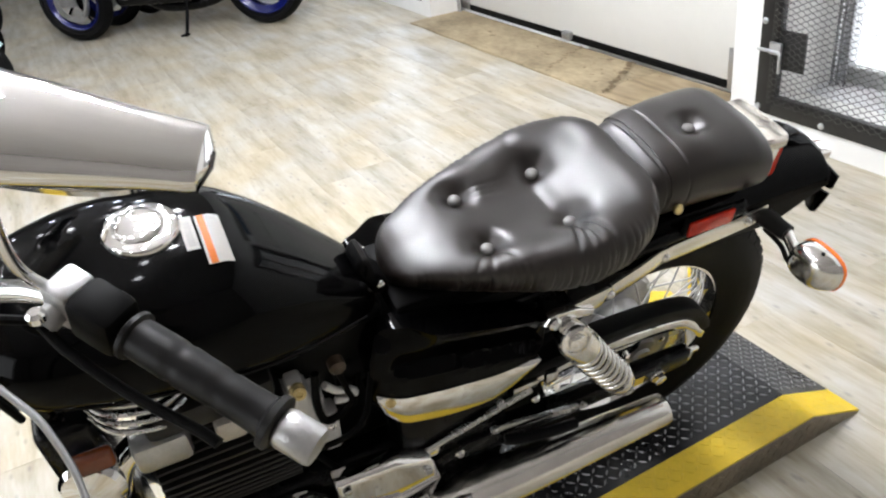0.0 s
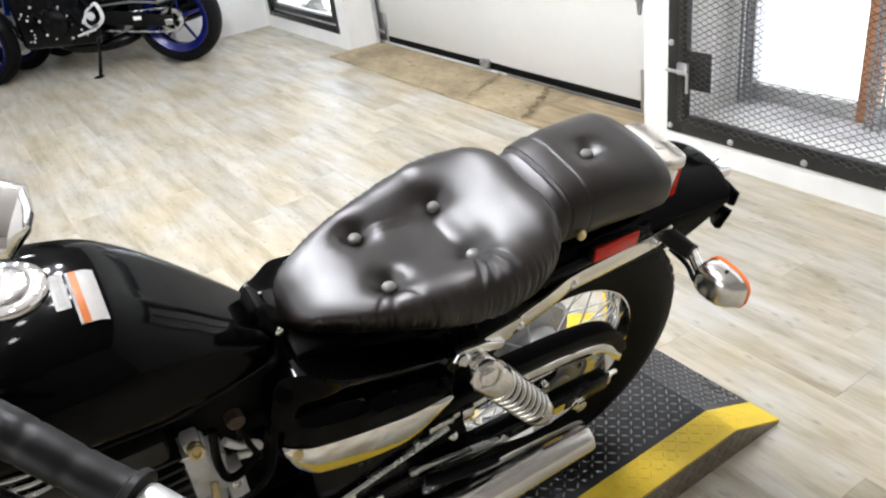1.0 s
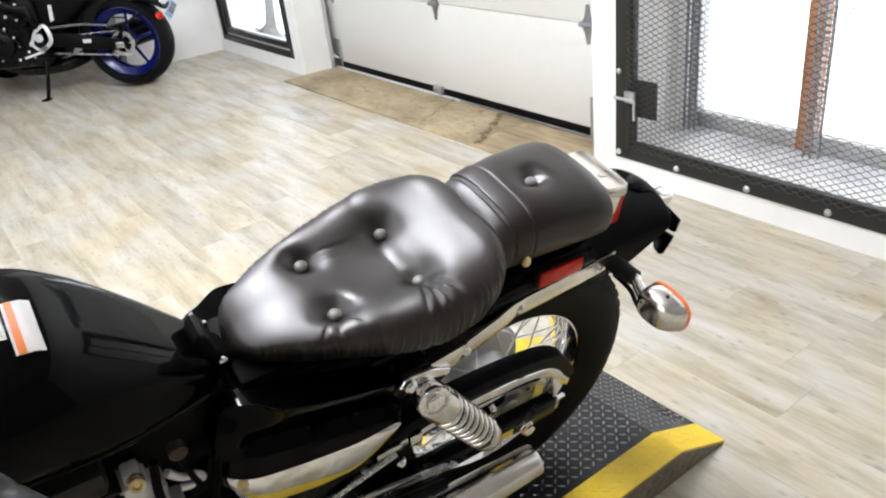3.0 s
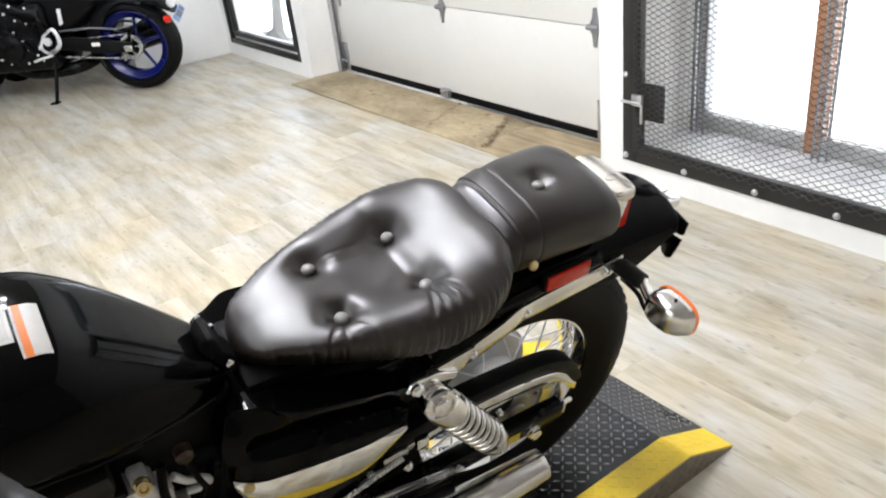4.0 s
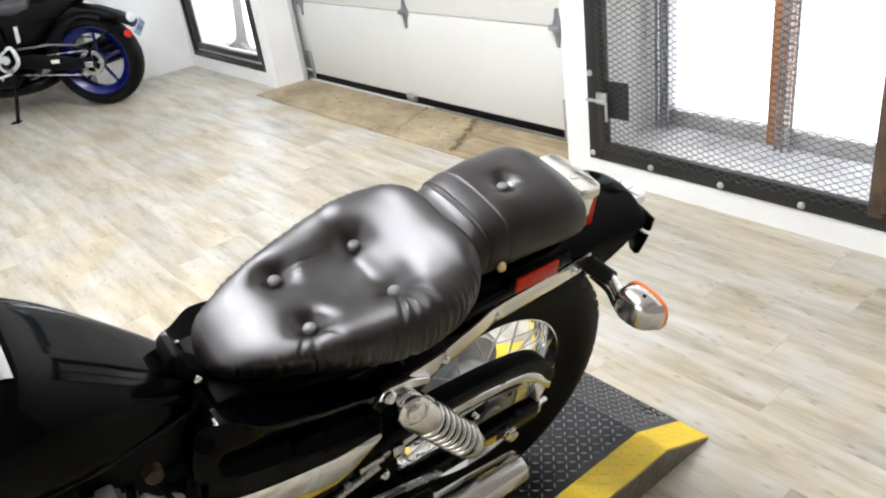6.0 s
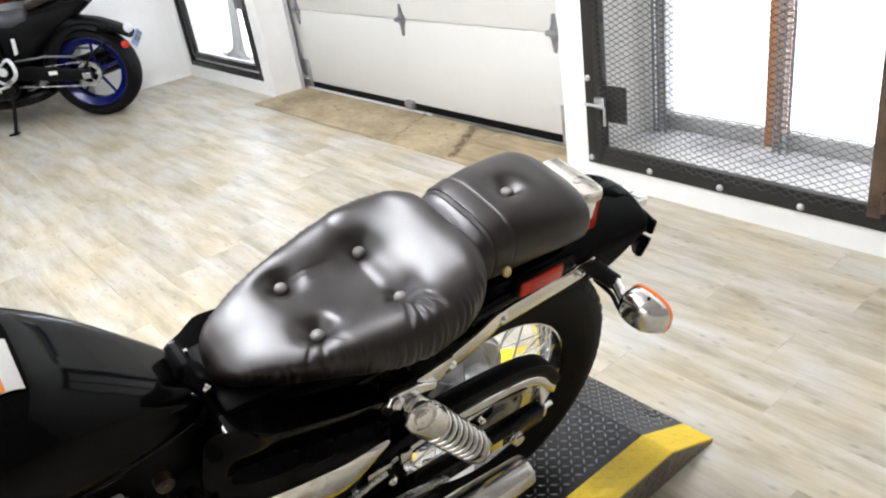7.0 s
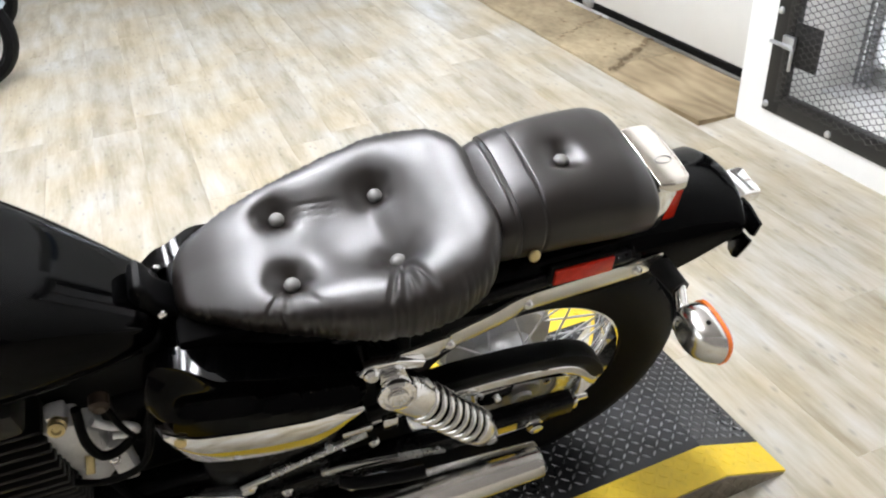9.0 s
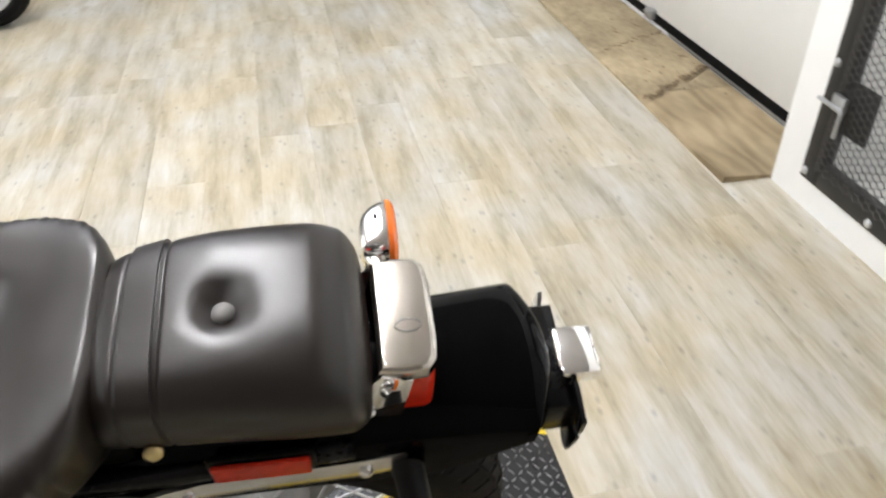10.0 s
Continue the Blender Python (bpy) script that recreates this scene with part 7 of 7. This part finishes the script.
# ---- the row of parked motorcycles ----
def parked_bike(at, heading, paint, fender_m, label, R=0.25, spokes=8):
    """A plain roadster, front wheel at the origin's y 0; heading in degrees from +y."""
    b = empty("parked_motorcycle", Matrix.Translation(at) @ Matrix.Rotation(radians(heading + 180), 4, "Z"), label=label, category="motorcycle", group="row of parked motorcycles")
    spoked_wheel("front_wheel", b, (0, 0, R), R, 0.055, M_ALU, M_BLACK, spokes, "front wheel with bright rim")
    spoked_wheel("rear_wheel", b, (0, 1.38, R), R, 0.07, M_CHROME2, M_BLACK, spokes, "rear wheel with bright rim")
    pts = [Vector((0, (R + 0.03) * math.cos(a), R + (R + 0.03) * math.sin(a))) for a in [radians(20 + 132 * k / 18) for k in range(19)]]
    rings = []
    for p in pts:
        d = (p - Vector((0, 0, R))).normalized()
        sec = [p + Vector((0.075 * math.sin(q), 0, 0)) - d * (0.07 * (1 - math.cos(q))) for q in [radians(-85 + 17 * k) for k in range(11)]]
        rings.append(sec + [q - d * 0.004 for q in reversed(sec)])
    part("front_fender", loft(bmesh.new(), rings), fender_m, b, "rounded front fender")
    for s in (1, -1):
        part("fork_leg", rod(bmesh.new(), (0.09 * s, 0.0, R), (0.09 * s, 0.30, 0.92), 0.022), M_CHROME2, b)
    part("headlight", lathe(bmesh.new(), ((0, 0.05), (0.05, 0.085), (0.10, 0.09), (0.11, 0.08)), (0, 0.20, 0.86), (0, -1, 0), 28), M_CHROME, b)
    part("handlebar", tube(bmesh.new(), [(-0.38, 0.45, 1.02), (-0.2, 0.34, 1.03), (0, 0.30, 0.96), (0.2, 0.34, 1.03), (0.38, 0.45, 1.02)], 0.012, 10, 24), M_BLACK, b)
    for s in (1, -1):
        part("grip", rod(bmesh.new(), (0.30 * s, 0.40, 1.03), (0.40 * s, 0.46, 1.02), 0.018), M_GRIP, b)
    bm = loft(bmesh.new(), [[(w * superpoint(q * math.tau / 32, 2.4)[0], y, zc + h * superpoint(q * math.tau / 32, 2.4)[1]) for q in range(32)] for y, w, zc, h in ((0.33, 0.05, 0.82, 0.04), (0.38, 0.12, 0.83, 0.08), (0.52, 0.15, 0.84, 0.10), (0.70, 0.12, 0.81, 0.08), (0.80, 0.06, 0.78, 0.04))])
    part("fuel_tank", bm, paint, b, "painted fuel tank")
    part("seat", box(bmesh.new(), (-0.12, 0.78, 0.72), (0.12, 1.36, 0.80), 0.035, 3), M_VINYL, b)
    part("engine", box(bmesh.new(), (-0.15, 0.45, 0.24), (0.15, 0.90, 0.66), 0.04, 2), M_BLACK, b)
    part("frame", tube(bmesh.new(), [(0, 0.32, 0.80), (0, 0.38, 0.50), (0, 0.50, 0.22), (0, 0.95, 0.24), (0, 1.0, 0.66), (0, 1.40, 0.72)], 0.02, 8, 30), M_BLACK, b)
    for s in (1, -1):
        part("swing_arm", rod(bmesh.new(), (0.09 * s, 0.95, 0.36), (0.09 * s, 1.38, R), 0.02), M_BLACK, b)
    part("muffler", lathe(bmesh.new(), ((0, 0.03), (0.05, 0.045), (0.5, 0.05), (0.55, 0.03)), (0.16, 1.55, 0.36), (0, -1, -0.1), 20), M_POLISH, b)
    part("rear_fender", box(bmesh.new(), (-0.08, 1.30, 0.66), (0.08, 1.66, 0.70), 0.02), fender_m, b)
    part("side_stand", tube(bmesh.new(), [(0.10, 0.85, 0.24), (0.22, 0.90, 0.006)], 0.012, 8), M_BLACK, b)
    return b


M_FENDERGREY = mat("grey_blue_enamel", (0.30, 0.36, 0.38), 0.22, coat=0.5, var=0.05, scale=6)
M_REDP = mat("red_enamel", (0.45, 0.015, 0.012), 0.2, coat=0.5, var=0.05, scale=6)
parked_bike((-3.385, -1.235, 0), 0, M_FENDERGREY, M_FENDERGREY, "parked motorcycle with grey-blue fender and black tyres", 0.25, 8)
parked_bike((-4.25, -1.28, 0), 0, M_PALEBLUE, M_PALEBLUE, "parked motorcycle with pale blue fender and tank", 0.26, 8)
parked_bike((-5.35, -1.30, 0), 0, M_ORANGEP, M_ORANGEP, "parked motorcycle with orange fender and tank")
parked_bike((-6.55, -1.28, 0), 0, M_WHITEP, M_WHITEP, "parked motorcycle with white fender and tank")
parked_bike((-7.75, -1.30, 0), 0, M_REDP, M_WHITEP, "parked motorcycle with red tank and white fender")
parked_bike((-6.35, 0.10, 0), 215, M_REDP, M_BLACK, "parked motorcycle with red tank behind the three-wheeler")


# ---- floor planks ----
floor = setting("floor", box(bmesh.new(), (X0, Y0, -0.03), (X1, W0, -0.004)), M_RUSTSTEEL, "pale oak vinyl plank floor", "floor")
setting("floor_under_door", box(bmesh.new(), (DOOR[0], W0, -0.03), (DOOR[1], W1 + 0.2, -0.001)), M_CONC, "concrete strip under the overhead door", "floor")
PW, PL = 0.178, 1.22


def plank_mesh(x0, x1, y0, y1):
    bm = bmesh.new()
    g, c = 0.00025, 0.0007
    lo = [bm.verts.new(p) for p in ((x0 + g, y0 + g, -0.004), (x1 - g, y0 + g, -0.004), (x1 - g, y1 - g, -0.004), (x0 + g, y1 - g, -0.004))]
    mid = [bm.verts.new(p) for p in ((x0 + g, y0 + g, -c * 0.6), (x1 - g, y0 + g, -c * 0.6), (x1 - g, y1 - g, -c * 0.6), (x0 + g, y1 - g, -c * 0.6))]
    hi = [bm.verts.new(p) for p in ((x0 + g + c, y0 + g + c, 0), (x1 - g - c, y0 + g + c, 0), (x1 - g - c, y1 - g - c, 0), (x0 + g + c, y1 - g - c, 0))]
    bm.faces.new(hi)
    for a, b in ((lo, mid), (mid, hi)):
        for q in range(4):
            bm.faces.new((a[q], a[(q + 1) % 4], b[(q + 1) % 4], b[q]))
    me = bpy.data.meshes.new("plank")
    bm.to_mesh(me)
    bm.free()
    me.materials.append(M_PLANK)
    return me


full = plank_mesh(0, PL, 0, PW)
rng = random.Random(4)
rows = int((W0 - Y0) / PW) + 1
for r in range(rows):
    y = W0 - (r + 1) * PW
    shift = rng.uniform(0, PL)
    x = X1 - shift
    while x > X0:
        x -= PL
        if y < Y0 or x < X0:
            continue
        ob = new("plank", full)
        ob.location, ob.parent = (x, y, 0), floor
    ob = new("plank", plank_mesh(0, shift, 0, PW))
    ob.location, ob.parent = (X1 - shift, y, 0), floor
